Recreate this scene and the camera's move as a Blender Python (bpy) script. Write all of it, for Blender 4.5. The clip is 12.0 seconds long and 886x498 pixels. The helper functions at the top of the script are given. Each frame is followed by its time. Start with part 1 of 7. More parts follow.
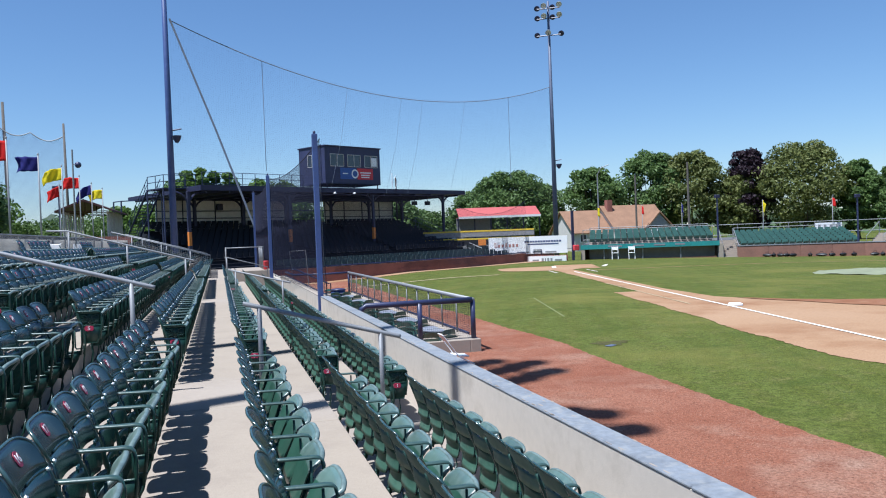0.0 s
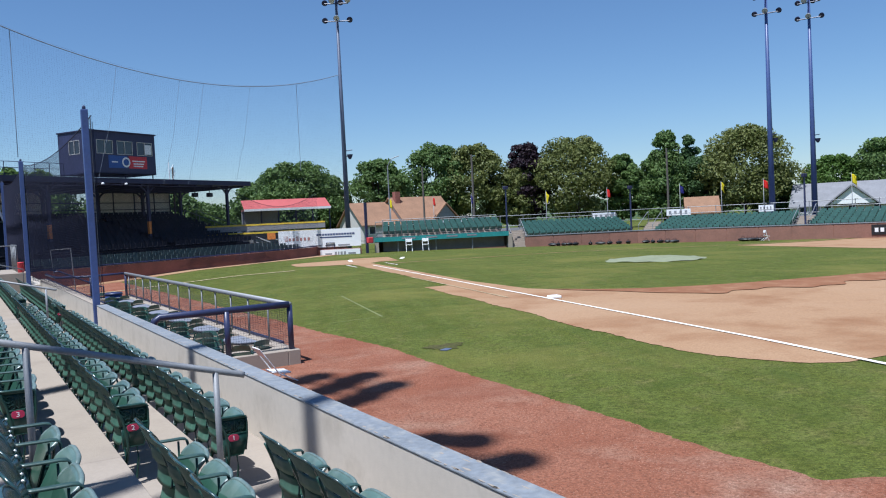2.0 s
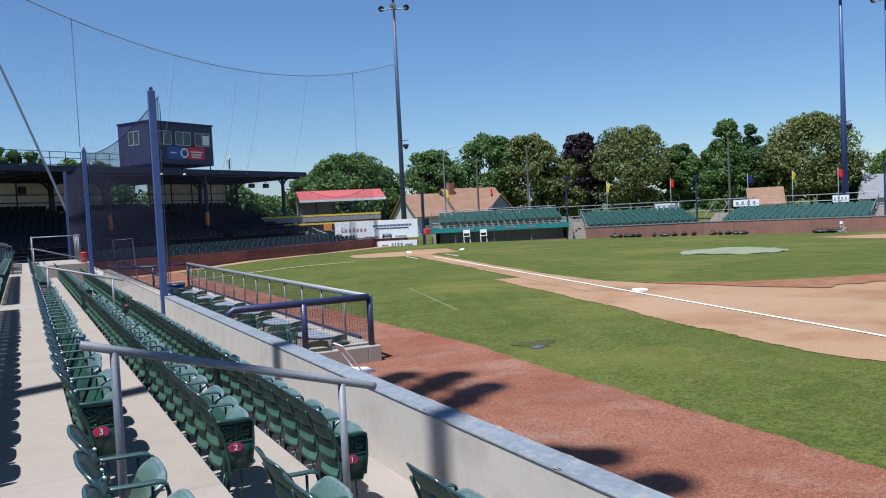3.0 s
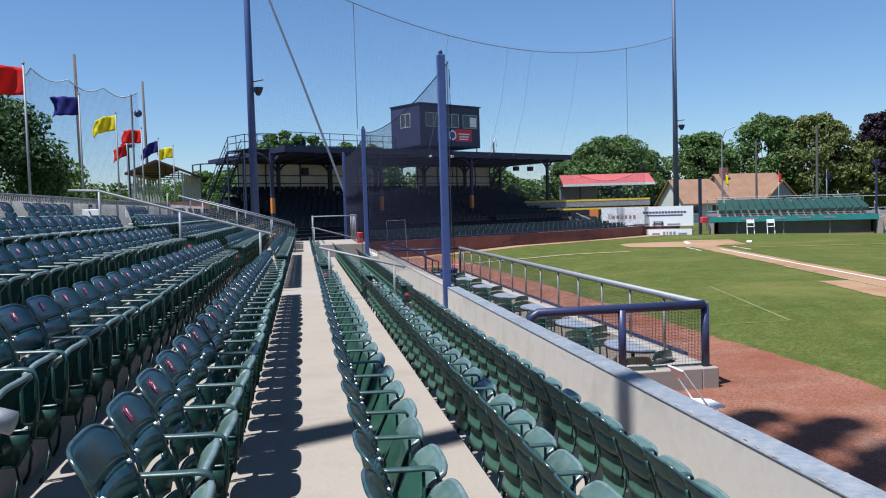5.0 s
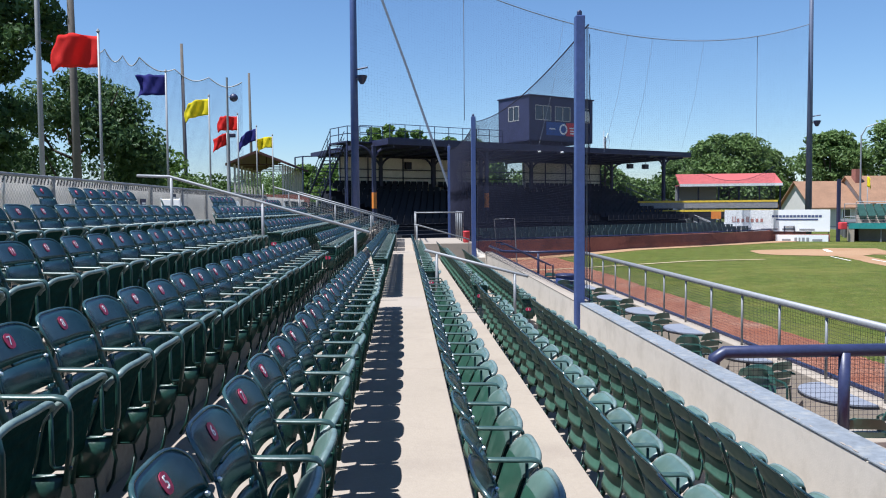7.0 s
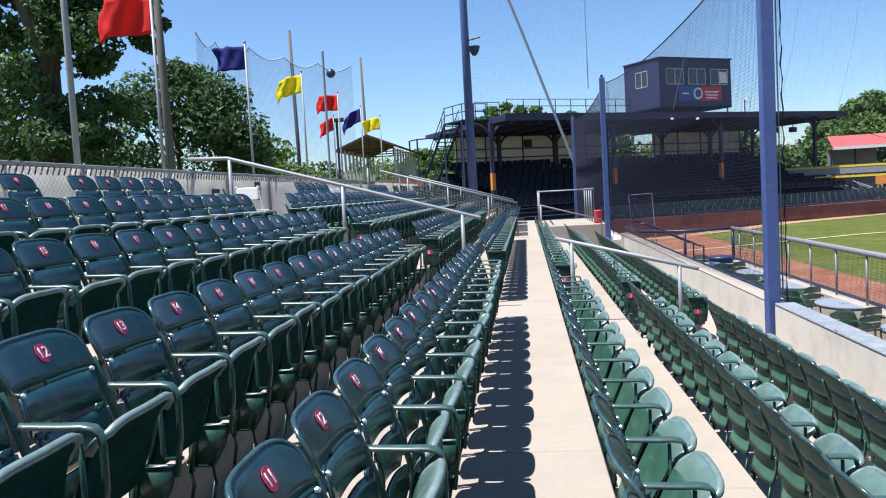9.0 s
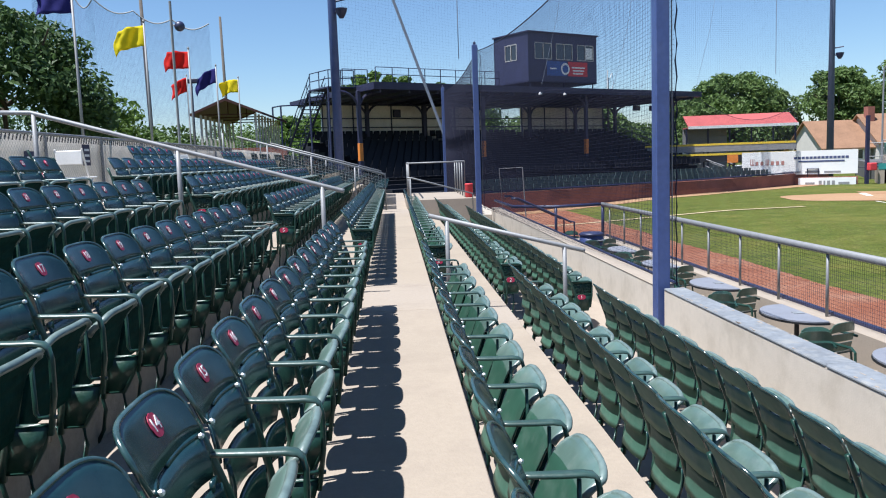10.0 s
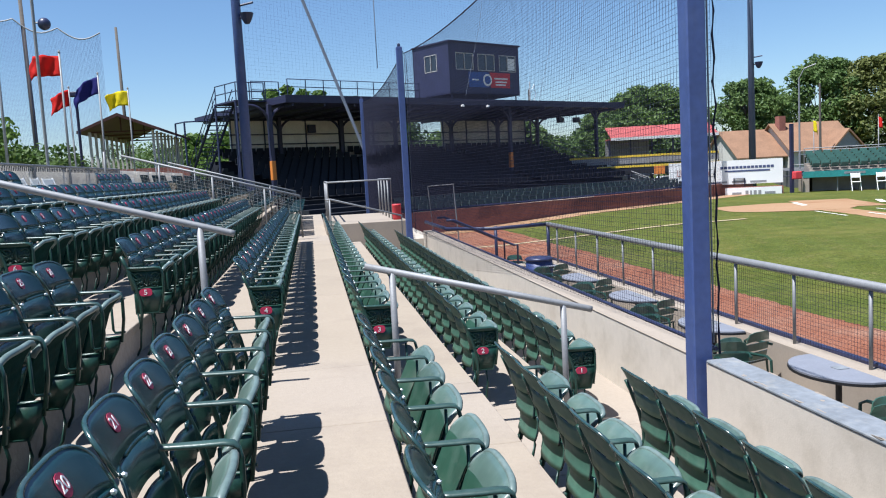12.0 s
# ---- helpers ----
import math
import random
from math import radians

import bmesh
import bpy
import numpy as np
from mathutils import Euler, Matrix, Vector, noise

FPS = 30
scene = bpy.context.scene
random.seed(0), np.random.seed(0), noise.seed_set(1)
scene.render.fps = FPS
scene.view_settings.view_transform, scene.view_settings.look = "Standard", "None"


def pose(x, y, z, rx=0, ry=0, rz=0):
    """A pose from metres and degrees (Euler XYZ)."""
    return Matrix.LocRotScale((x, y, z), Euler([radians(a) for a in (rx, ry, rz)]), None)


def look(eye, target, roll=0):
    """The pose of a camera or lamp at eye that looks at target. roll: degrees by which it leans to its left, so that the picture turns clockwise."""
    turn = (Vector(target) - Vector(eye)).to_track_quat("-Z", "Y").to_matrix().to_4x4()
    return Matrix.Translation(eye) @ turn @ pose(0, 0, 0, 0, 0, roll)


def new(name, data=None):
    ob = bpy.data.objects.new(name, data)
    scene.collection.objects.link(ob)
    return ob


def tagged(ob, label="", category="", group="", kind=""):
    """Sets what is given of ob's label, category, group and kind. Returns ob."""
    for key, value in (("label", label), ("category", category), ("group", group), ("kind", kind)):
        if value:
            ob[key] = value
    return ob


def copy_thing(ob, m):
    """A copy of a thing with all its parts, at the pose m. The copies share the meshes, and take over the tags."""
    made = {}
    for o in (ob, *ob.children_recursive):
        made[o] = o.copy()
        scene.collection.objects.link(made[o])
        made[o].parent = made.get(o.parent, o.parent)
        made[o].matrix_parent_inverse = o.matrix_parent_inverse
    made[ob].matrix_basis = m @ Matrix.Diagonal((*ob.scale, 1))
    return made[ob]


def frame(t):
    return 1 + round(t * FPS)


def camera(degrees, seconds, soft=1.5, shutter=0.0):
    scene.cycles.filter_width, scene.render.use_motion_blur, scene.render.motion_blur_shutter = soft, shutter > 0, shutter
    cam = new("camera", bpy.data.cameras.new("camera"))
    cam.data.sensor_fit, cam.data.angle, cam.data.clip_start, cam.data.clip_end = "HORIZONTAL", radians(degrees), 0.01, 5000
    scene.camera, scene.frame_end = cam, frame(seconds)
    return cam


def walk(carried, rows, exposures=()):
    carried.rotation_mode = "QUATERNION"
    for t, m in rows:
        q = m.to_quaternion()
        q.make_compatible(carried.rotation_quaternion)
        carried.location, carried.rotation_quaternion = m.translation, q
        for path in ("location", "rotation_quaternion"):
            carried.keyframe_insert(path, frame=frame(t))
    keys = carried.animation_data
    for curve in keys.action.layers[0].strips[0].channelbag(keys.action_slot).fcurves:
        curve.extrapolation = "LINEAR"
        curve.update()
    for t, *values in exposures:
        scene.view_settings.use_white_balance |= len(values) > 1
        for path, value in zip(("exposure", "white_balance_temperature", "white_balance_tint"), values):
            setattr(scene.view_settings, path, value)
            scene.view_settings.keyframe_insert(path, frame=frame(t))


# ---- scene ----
cam = camera(57.9, 12.0, 1.1)
PATH = [
    (0, (0.064, -10.072, 1.528), (0.603, -8.146, 1.494), -2.2),
    (0.5, (0.082, -9.388, 1.588), (0.82, -7.53, 1.638), -1.6),
    (1, (0.053, -8.712, 1.57), (0.856, -6.881, 1.607), -1.1),
    (1.5, (0.117, -8.057, 1.573), (1.074, -6.301, 1.59), -1.1),
    (2, (0.1, -7.428, 1.59), (1.133, -5.717, 1.513), -2.8),
    (2.5, (0.111, -6.581, 1.523), (1.137, -4.867, 1.422), -3.0),
    (3, (0.045, -5.756, 1.498), (0.973, -3.986, 1.408), -2.8),
    (3.5, (0.016, -4.873, 1.466), (0.588, -2.958, 1.397), -3.7),
    (5.5, (-0.011, -1.548, 1.522), (0.293, 0.426, 1.418), -1.5),
    (6, (-0.029, -0.755, 1.489), (0.206, 1.229, 1.39), -1.2),
    (6.5, (-0.031, -0.033, 1.489), (0.152, 1.955, 1.379), -0.8),
    (8.5, (-0.095, 3.459, 1.477), (-0.302, 5.447, 1.408), -1.6),
    (9, (-0.044, 4.192, 1.41), (-0.256, 6.176, 1.273), -3.2),
    (9.5, (-0.045, 4.858, 1.378), (-0.164, 6.843, 1.171), -2.6),
    (10, (-0.069, 5.563, 1.384), (0.045, 7.547, 1.162), -2.0),
    (10.5, (-0.096, 6.365, 1.408), (0.077, 8.346, 1.19), -2.5),
    (11, (-0.079, 7.139, 1.437), (0.193, 9.107, 1.209), -4.0),
    (11.5, (-0.074, 7.969, 1.436), (0.199, 9.942, 1.255), -2.6),
    (12, (-0.063, 8.638, 1.445), (0.253, 10.604, 1.252), -3.1),
]
EXPOSURES = ((0.0, 0.68, 5550, 10), (0.5, 0.6, 5480, 10), (1.0, 0.55, 5480, 10), (2.5, 0.45, 5600, 10), (3.5, 0.5, 5500, 10), (5.5, 0.65, 5700, 10), (7.0, 0.82, 5750, 10), (8.5, 0.90, 5750, 10), (9.0, 1.06, 5850, 10), (10.5, 0.80, 5950, 10), (12.0, 0.82, 5900, 10))
walk(cam, [(t, look(e, g, r)) for t, e, g, r in PATH], EXPOSURES)

# ---- world and sun ----
SUN_DIR = Vector((-0.915, -0.403, 0.0)).normalized()
SUN_EL = radians(67.5)
to_sun = Vector((SUN_DIR.x * math.cos(SUN_EL), SUN_DIR.y * math.cos(SUN_EL), math.sin(SUN_EL)))
world = bpy.data.worlds.new("sky")
scene.world = world
world.use_nodes = True
wn = world.node_tree
wn.nodes.clear()
sky = wn.nodes.new("ShaderNodeTexSky")
sky.sky_type = "NISHITA"
sky.sun_disc = False
sky.sun_elevation = SUN_EL
sky.sun_rotation = math.atan2(SUN_DIR.x, SUN_DIR.y)
sky.altitude = 200
sky.air_density = 1.1
sky.dust_density = 0.0
sky.ozone_density = 6.0
bg = wn.nodes.new("ShaderNodeBackground")
bg.inputs["Strength"].default_value = 0.071
wo = wn.nodes.new("ShaderNodeOutputWorld")
wn.links.new(sky.outputs["Color"], bg.inputs["Color"])
wn.links.new(bg.outputs["Background"], wo.inputs["Surface"])
sun_data = bpy.data.lights.new("sun", "SUN")
sun_data.energy = 5.0
sun_data.angle = radians(0.53)
sun_data.color = (1.0, 0.95, 0.88)
sun = new("sun", sun_data)
sun.matrix_world = look(to_sun * 200, (0, 0, 0))


# ---- materials ----
def material(name, color, rough=0.7, metal=0.0, var=0.25, scale=4.0, fine=40.0, bump=0.15, bump_scale=60.0,
             tint=None, spec=0.5, dirt=None, dirt_amount=0.0, dirt_scale=1.2, per_object=0.0, coat=0.0):
    m = bpy.data.materials.new(name)
    m.use_nodes = True
    nt = m.node_tree
    p = nt.nodes["Principled BSDF"]
    p.inputs["Roughness"].default_value = rough
    p.inputs["Metallic"].default_value = metal
    p.inputs["Specular IOR Level"].default_value = spec
    p.inputs["Coat Weight"].default_value = coat
    geo = nt.nodes.new("ShaderNodeNewGeometry")
    n1 = nt.nodes.new("ShaderNodeTexNoise")
    n1.inputs["Scale"].default_value = scale
    n1.inputs["Detail"].default_value = 5
    n2 = nt.nodes.new("ShaderNodeTexNoise")
    n2.inputs["Scale"].default_value = fine
    n2.inputs["Detail"].default_value = 4
    nt.links.new(geo.outputs["Position"], n1.inputs["Vector"])
    nt.links.new(geo.outputs["Position"], n2.inputs["Vector"])
    add = nt.nodes.new("ShaderNodeMath")
    add.operation = "ADD"
    nt.links.new(n1.outputs["Fac"], add.inputs[0])
    nt.links.new(n2.outputs["Fac"], add.inputs[1])
    last = add.outputs[0]
    if per_object:
        info = nt.nodes.new("ShaderNodeObjectInfo")
        mul = nt.nodes.new("ShaderNodeMath")
        mul.operation = "MULTIPLY_ADD"
        mul.inputs[1].default_value = per_object
        nt.links.new(info.outputs["Random"], mul.inputs[0])
        nt.links.new(last, mul.inputs[2])
        last = mul.outputs[0]
    rng = nt.nodes.new("ShaderNodeMapRange")
    rng.inputs["From Min"].default_value = 0.6
    rng.inputs["From Max"].default_value = 1.4 + per_object
    nt.links.new(last, rng.inputs["Value"])
    ramp = nt.nodes.new("ShaderNodeMix")
    ramp.data_type = "RGBA"
    lo = [c * (1 - var) for c in color]
    hi = [min(1, c * (1 + var)) for c in (tint or color)]
    ramp.inputs["A"].default_value = (*lo, 1)
    ramp.inputs["B"].default_value = (*hi, 1)
    nt.links.new(rng.outputs["Result"], ramp.inputs["Factor"])
    col = ramp.outputs["Result"]
    if dirt:
        n3 = nt.nodes.new("ShaderNodeTexNoise")
        n3.inputs["Scale"].default_value = dirt_scale
        n3.inputs["Detail"].default_value = 7
        n3.inputs["Roughness"].default_value = 0.65
        nt.links.new(geo.outputs["Position"], n3.inputs["Vector"])
        r3 = nt.nodes.new("ShaderNodeMapRange")
        r3.inputs["From Min"].default_value = 0.5
        r3.inputs["From Max"].default_value = 0.72
        r3.inputs["To Max"].default_value = dirt_amount
        nt.links.new(n3.outputs["Fac"], r3.inputs["Value"])
        mx = nt.nodes.new("ShaderNodeMix")
        mx.data_type = "RGBA"
        mx.inputs["B"].default_value = (*dirt, 1)
        nt.links.new(col, mx.inputs["A"])
        nt.links.new(r3.outputs["Result"], mx.inputs["Factor"])
        col = mx.outputs["Result"]
    nt.links.new(col, p.inputs["Base Color"])
    if bump:
        n4 = nt.nodes.new("ShaderNodeTexNoise")
        n4.inputs["Scale"].default_value = bump_scale
        n4.inputs["Detail"].default_value = 6
        nt.links.new(geo.outputs["Position"], n4.inputs["Vector"])
        b = nt.nodes.new("ShaderNodeBump")
        b.inputs["Strength"].default_value = bump
        b.inputs["Distance"].default_value = 0.02
        nt.links.new(n4.outputs["Fac"], b.inputs["Height"])
        nt.links.new(b.outputs["Normal"], p.inputs["Normal"])
    return m


M_CONC = material("concrete", (0.318, 0.268, 0.216), 0.85, var=0.1, scale=0.7, fine=25, bump=0.2, dirt=(0.22, 0.18, 0.15), dirt_amount=0.4, dirt_scale=1.6, per_object=0.25)
M_CONC_WALL = material("wall_concrete", (0.56, 0.50, 0.42), 0.85, var=0.07, scale=0.9, fine=12, bump=0.08, dirt=(0.36, 0.31, 0.24), dirt_amount=0.5, dirt_scale=2.2)
M_RISER = material("riser_concrete", (0.33, 0.29, 0.25), 0.9, var=0.2, scale=2, fine=20, bump=0.3)
M_CAP = material("wall_cap_paint", (0.185, 0.202, 0.222), 0.8, var=0.3, scale=2.5, fine=16, bump=0.25, dirt=(0.32, 0.31, 0.28), dirt_amount=0.65, dirt_scale=7)
# backrest fronts: the seat plastic darkened to teal, shade included in the colour
M_SEAT = material("seat_plastic", (0.008, 0.034, 0.039), 0.24, var=0.36, scale=3, fine=9, bump=0.06, bump_scale=18, per_object=0.5, dirt=(0.045, 0.085, 0.085), dirt_amount=0.35, dirt_scale=9, spec=0.65)
# same plastic in the lighter green it shows under sun
M_SEAT_PAN = material("sunlit_seat_pan", (0.028, 0.082, 0.055), 0.30, var=0.34, scale=3, fine=9, bump=0.05, bump_scale=18, per_object=0.5, dirt=(0.11, 0.17, 0.14), dirt_amount=0.4, dirt_scale=7, spec=1.0)
# paler pan front: the sky's reflection on the roll, painted as colour
M_SEAT_SHEEN = material("seat_front_sheen", (0.085, 0.140, 0.118), 0.30, var=0.36, scale=3, fine=12, bump=0.05, bump_scale=18, per_object=0.7, dirt=(0.19, 0.23, 0.205), dirt_amount=0.5, dirt_scale=8, spec=1.0)
# rear of the lower panels: green lightened for the sun that strikes it
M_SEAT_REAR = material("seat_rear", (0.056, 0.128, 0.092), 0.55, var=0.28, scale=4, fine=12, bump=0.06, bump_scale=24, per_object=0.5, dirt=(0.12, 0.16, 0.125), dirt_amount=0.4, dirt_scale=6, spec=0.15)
M_SEAT_RIM = material("seat_rim", (0.022, 0.054, 0.052), 0.20, var=0.4, scale=6, fine=25, bump=0.06, bump_scale=40, dirt=(0.10, 0.13, 0.125), dirt_amount=0.45, dirt_scale=12, spec=1.0)
# weathered top rear, its colour raised to stand for sunlight the lean cuts off
M_SEAT_AGED_SUNLIT = material("aged_sunlit_seat_back", (0.135, 0.205, 0.155), 0.65, var=0.3, scale=4, fine=12, bump=0.08, bump_scale=24, per_object=0.5, dirt=(0.24, 0.25, 0.20), dirt_amount=0.55, dirt_scale=6, spec=0.08)
M_IRON = material("seat_iron", (0.013, 0.046, 0.034), 0.36, var=0.25, scale=6, fine=30, bump=0.1, bump_scale=50, dirt=(0.03, 0.08, 0.065), dirt_amount=0.4, dirt_scale=14)
M_BOLT = material("bolt_zinc", (0.75, 0.76, 0.76), 0.35, metal=0.8, var=0.1, bump=0.0)
M_BADGE = material("badge_red", (0.40, 0.022, 0.070), 0.5, var=0.2, scale=9, bump=0.0, per_object=0.5)
M_WHITE = material("white_paint", (0.80, 0.80, 0.78), 0.5, var=0.06, scale=5, bump=0.05)
M_STEEL = material("galvanised_steel", (0.25, 0.255, 0.262), 0.6, metal=0.35, var=0.15, scale=8, fine=50, bump=0.05)
M_NAVY = material("navy_steel_paint", (0.028, 0.034, 0.085), 0.4, var=0.3, scale=3, fine=20, bump=0.06)
M_POST = material("blue_post_paint", (0.055, 0.085, 0.22), 0.42, var=0.18, scale=2, fine=16, bump=0.06, dirt=(0.10, 0.13, 0.24), dirt_amount=0.4, dirt_scale=3)
M_POLE = material("grey_blue_pole", (0.085, 0.105, 0.165), 0.5, var=0.2, scale=2, fine=14, bump=0.05)
M_DARK = material("dark_roof_metal", (0.020, 0.021, 0.058), 0.55, var=0.3, scale=2, fine=14, bump=0.1)
M_BOOTH = material("booth_siding", (0.030, 0.034, 0.085), 0.55, var=0.25, scale=1.5, fine=12, bump=0.1)
M_CREAM = material("cream_panel", (0.80, 0.75, 0.68), 0.7, var=0.12, scale=1.2, fine=9, bump=0.08, dirt=(0.6, 0.54, 0.45), dirt_amount=0.4, dirt_scale=1)
M_BRICK = material("red_brick_wall", (0.26, 0.10, 0.075), 0.85, var=0.3, scale=1.0, fine=14, bump=0.4, bump_scale=18, dirt=(0.11, 0.05, 0.045), dirt_amount=0.5, dirt_scale=0.8)
M_PANEL = material("brown_wall_panel", (0.25, 0.12, 0.085), 0.75, var=0.2, scale=0.8, fine=10, bump=0.15, dirt=(0.15, 0.08, 0.06), dirt_amount=0.5, dirt_scale=0.7)
M_TEAL = material("teal_padding", (0.03, 0.22, 0.21), 0.5, var=0.2, scale=1.5, fine=8, bump=0.1)
M_ORANGE = material("orange_wrap", (0.62, 0.20, 0.03), 0.6, var=0.15, bump=0.05)
M_REDROOF = material("red_roof_metal", (0.42, 0.095, 0.085), 0.5, var=0.14, scale=0.6, fine=5, bump=0.06)
M_BROWNROOF = material("brown_shingle", (0.25, 0.140, 0.082), 0.9, var=0.25, scale=0.8, fine=7, bump=0.4, bump_scale=12)
M_GREYROOF = material("grey_shingle", (0.20, 0.20, 0.21), 0.9, var=0.2, scale=0.8, fine=7, bump=0.4, bump_scale=12)
M_SIDING = material("pale_siding", (0.52, 0.50, 0.46), 0.8, var=0.12, scale=1, fine=6, bump=0.1)
M_GLASS_DARK = material("window_glass", (0.03, 0.04, 0.05), 0.08, var=0.2, bump=0.0, spec=0.8)
M_SIGN = material("sign_white", (0.80, 0.80, 0.79), 0.55, var=0.05, scale=0.8, bump=0.03)
M_SIGN_RED = material("sign_rust", (0.42, 0.20, 0.17), 0.6, var=0.05, bump=0.0)
M_SIGN_NAVY = material("sign_navy", (0.06, 0.075, 0.17), 0.6, var=0.08, bump=0.0)
M_SIGN_GREY = material("sign_grey", (0.25, 0.25, 0.26), 0.6, var=0.2, bump=0.0)
M_BANNER_BLUE = material("banner_blue", (0.04, 0.10, 0.32), 0.6, var=0.1, bump=0.0)
M_BANNER_RED = material("banner_red", (0.55, 0.04, 0.05), 0.6, var=0.1, bump=0.0)
M_YELLOW = material("yellow_paint", (0.75, 0.52, 0.04), 0.6, var=0.1, bump=0.03)
M_BLACK = material("black_plastic", (0.012, 0.012, 0.014), 0.5, var=0.3, bump=0.05)
M_NET = material("net_cord", (0.012, 0.013, 0.036), 0.8, var=0.2, bump=0.0)
M_ROPE = material("rope_grey", (0.19, 0.22, 0.28), 0.8, var=0.2, bump=0.0)
M_WOODPOLE = material("wood_pole", (0.105, 0.092, 0.08), 0.9, var=0.25, scale=3, fine=18, bump=0.3)
M_LAMP = material("lamp_reflector", (0.45, 0.48, 0.50), 0.3, metal=0.5, var=0.1, bump=0.0)
M_CHAIN = material("chain_wire", (0.50, 0.49, 0.46), 0.5, metal=0.5, var=0.1, bump=0.0)
M_TABLE = material("table_top", (0.21, 0.22, 0.255), 0.5, var=0.12, scale=5, bump=0.05)
M_TARP = material("tarp_green", (0.21, 0.225, 0.135), 0.7, var=0.15, scale=0.8, fine=4, bump=0.35, bump_scale=2.5)
M_CHALK = material("chalk", (0.72, 0.68, 0.61), 0.95, var=0.16, scale=1.2, fine=30, bump=0.2)
M_ASPHALT = material("asphalt", (0.10, 0.10, 0.10), 0.9, var=0.2, scale=0.3, fine=6, bump=0.3)
M_BARK = material("bark", (0.075, 0.058, 0.045), 0.95, var=0.3, scale=2, fine=14, bump=0.6, bump_scale=10)
M_BARK2 = material("limb_bark", (0.11, 0.09, 0.07), 0.95, var=0.3, scale=3, fine=20, bump=0.6, bump_scale=14)
M_DENIM = material("barrel_navy", (0.03, 0.05, 0.16), 0.45, var=0.2, bump=0.05)
M_CARWHITE = material("car_white", (0.78, 0.78, 0.77), 0.25, var=0.03, bump=0.0, coat=0.5)
M_CARDARK = material("car_grey", (0.08, 0.085, 0.09), 0.25, var=0.05, bump=0.0, coat=0.5)
M_PAVROOF = material("pavilion_roof", (0.060, 0.020, 0.016), 0.6, var=0.2, scale=0.7, fine=6, bump=0.1)
# near-black blue: the shade under the grandstand roof is put into the colour
M_BENCH_SHADED = material("shaded_stand_bench", (0.006, 0.008, 0.016), 0.8, var=0.3, scale=1.0, fine=6, bump=0.1)
M_BLEACH = material("far_seat_green", (0.036, 0.098, 0.078), 0.45, var=0.3, scale=1.4, fine=5, bump=0.1)


def leaf_material(name, a, b):
    m = bpy.data.materials.new(name)
    m.use_nodes = True
    nt = m.node_tree
    p = nt.nodes["Principled BSDF"]
    p.inputs["Roughness"].default_value = 0.55
    p.inputs["Specular IOR Level"].default_value = 0.3
    geo = nt.nodes.new("ShaderNodeNewGeometry")
    n = nt.nodes.new("ShaderNodeTexNoise")
    n.inputs["Scale"].default_value = 0.35
    n.inputs["Detail"].default_value = 3
    nt.links.new(geo.outputs["Position"], n.inputs["Vector"])
    add = nt.nodes.new("ShaderNodeMath")
    add.operation = "MULTIPLY_ADD"
    add.inputs[1].default_value = 0.5
    nt.links.new(geo.outputs["Random Per Island"], add.inputs[0])
    nt.links.new(n.outputs["Fac"], add.inputs[2])
    r = nt.nodes.new("ShaderNodeMapRange")
    r.inputs["From Min"].default_value = 0.35
    r.inputs["From Max"].default_value = 1.15
    nt.links.new(add.outputs[0], r.inputs["Value"])
    mx = nt.nodes.new("ShaderNodeMix")
    mx.data_type = "RGBA"
    mx.inputs["A"].default_value = (*a, 1)
    mx.inputs["B"].default_value = (*b, 1)
    nt.links.new(r.outputs["Result"], mx.inputs["Factor"])
    nt.links.new(mx.outputs["Result"], p.inputs["Base Color"])
    tr = nt.nodes.new("ShaderNodeBsdfTranslucent")
    nt.links.new(mx.outputs["Result"], tr.inputs["Color"])
    ms = nt.nodes.new("ShaderNodeMixShader")
    ms.inputs["Fac"].default_value = 0.32
    nt.links.new(p.outputs["BSDF"], ms.inputs[1])
    nt.links.new(tr.outputs["BSDF"], ms.inputs[2])
    nt.links.new(ms.outputs["Shader"], nt.nodes["Material Output"].inputs["Surface"])
    return m


def fabric(name, color, share):
    """Woven cloth that lets some of the light through."""
    m = material(name, color, 0.85, var=0.10, scale=1.3, fine=22, bump=0.1, bump_scale=60, spec=0.2, dirt=tuple(c * 0.7 for c in color), dirt_amount=0.4, dirt_scale=1.6)
    nt = m.node_tree
    p = nt.nodes["Principled BSDF"]
    tr = nt.nodes.new("ShaderNodeBsdfTranslucent")
    nt.links.new(p.inputs["Base Color"].links[0].from_socket, tr.inputs["Color"])
    ms = nt.nodes.new("ShaderNodeMixShader")
    ms.inputs["Fac"].default_value = share
    nt.links.new(p.outputs["BSDF"], ms.inputs[1])
    nt.links.new(tr.outputs["BSDF"], ms.inputs[2])
    nt.links.new(ms.outputs["Shader"], nt.nodes["Material Output"].inputs["Surface"])
    return m


# translucent stand-in for the pale upper wall, brightened by sun from behind
M_SCREEN = fabric("backlit_wall_cloth", (0.72, 0.69, 0.65), 0.6)
M_LEAF = leaf_material("leaf_green", (0.065, 0.120, 0.032), (0.165, 0.240, 0.070))
M_LEAF_OLIVE = leaf_material("leaf_olive", (0.095, 0.120, 0.030), (0.215, 0.230, 0.072))
M_LEAF_DARK = leaf_material("leaf_dark", (0.040, 0.080, 0.028), (0.105, 0.175, 0.058))
M_LEAF_BRIGHT = leaf_material("leaf_bright", (0.060, 0.120, 0.020), (0.140, 0.220, 0.045))
M_LEAF_PURPLE = leaf_material("leaf_purple", (0.018, 0.010, 0.016), (0.050, 0.028, 0.040))


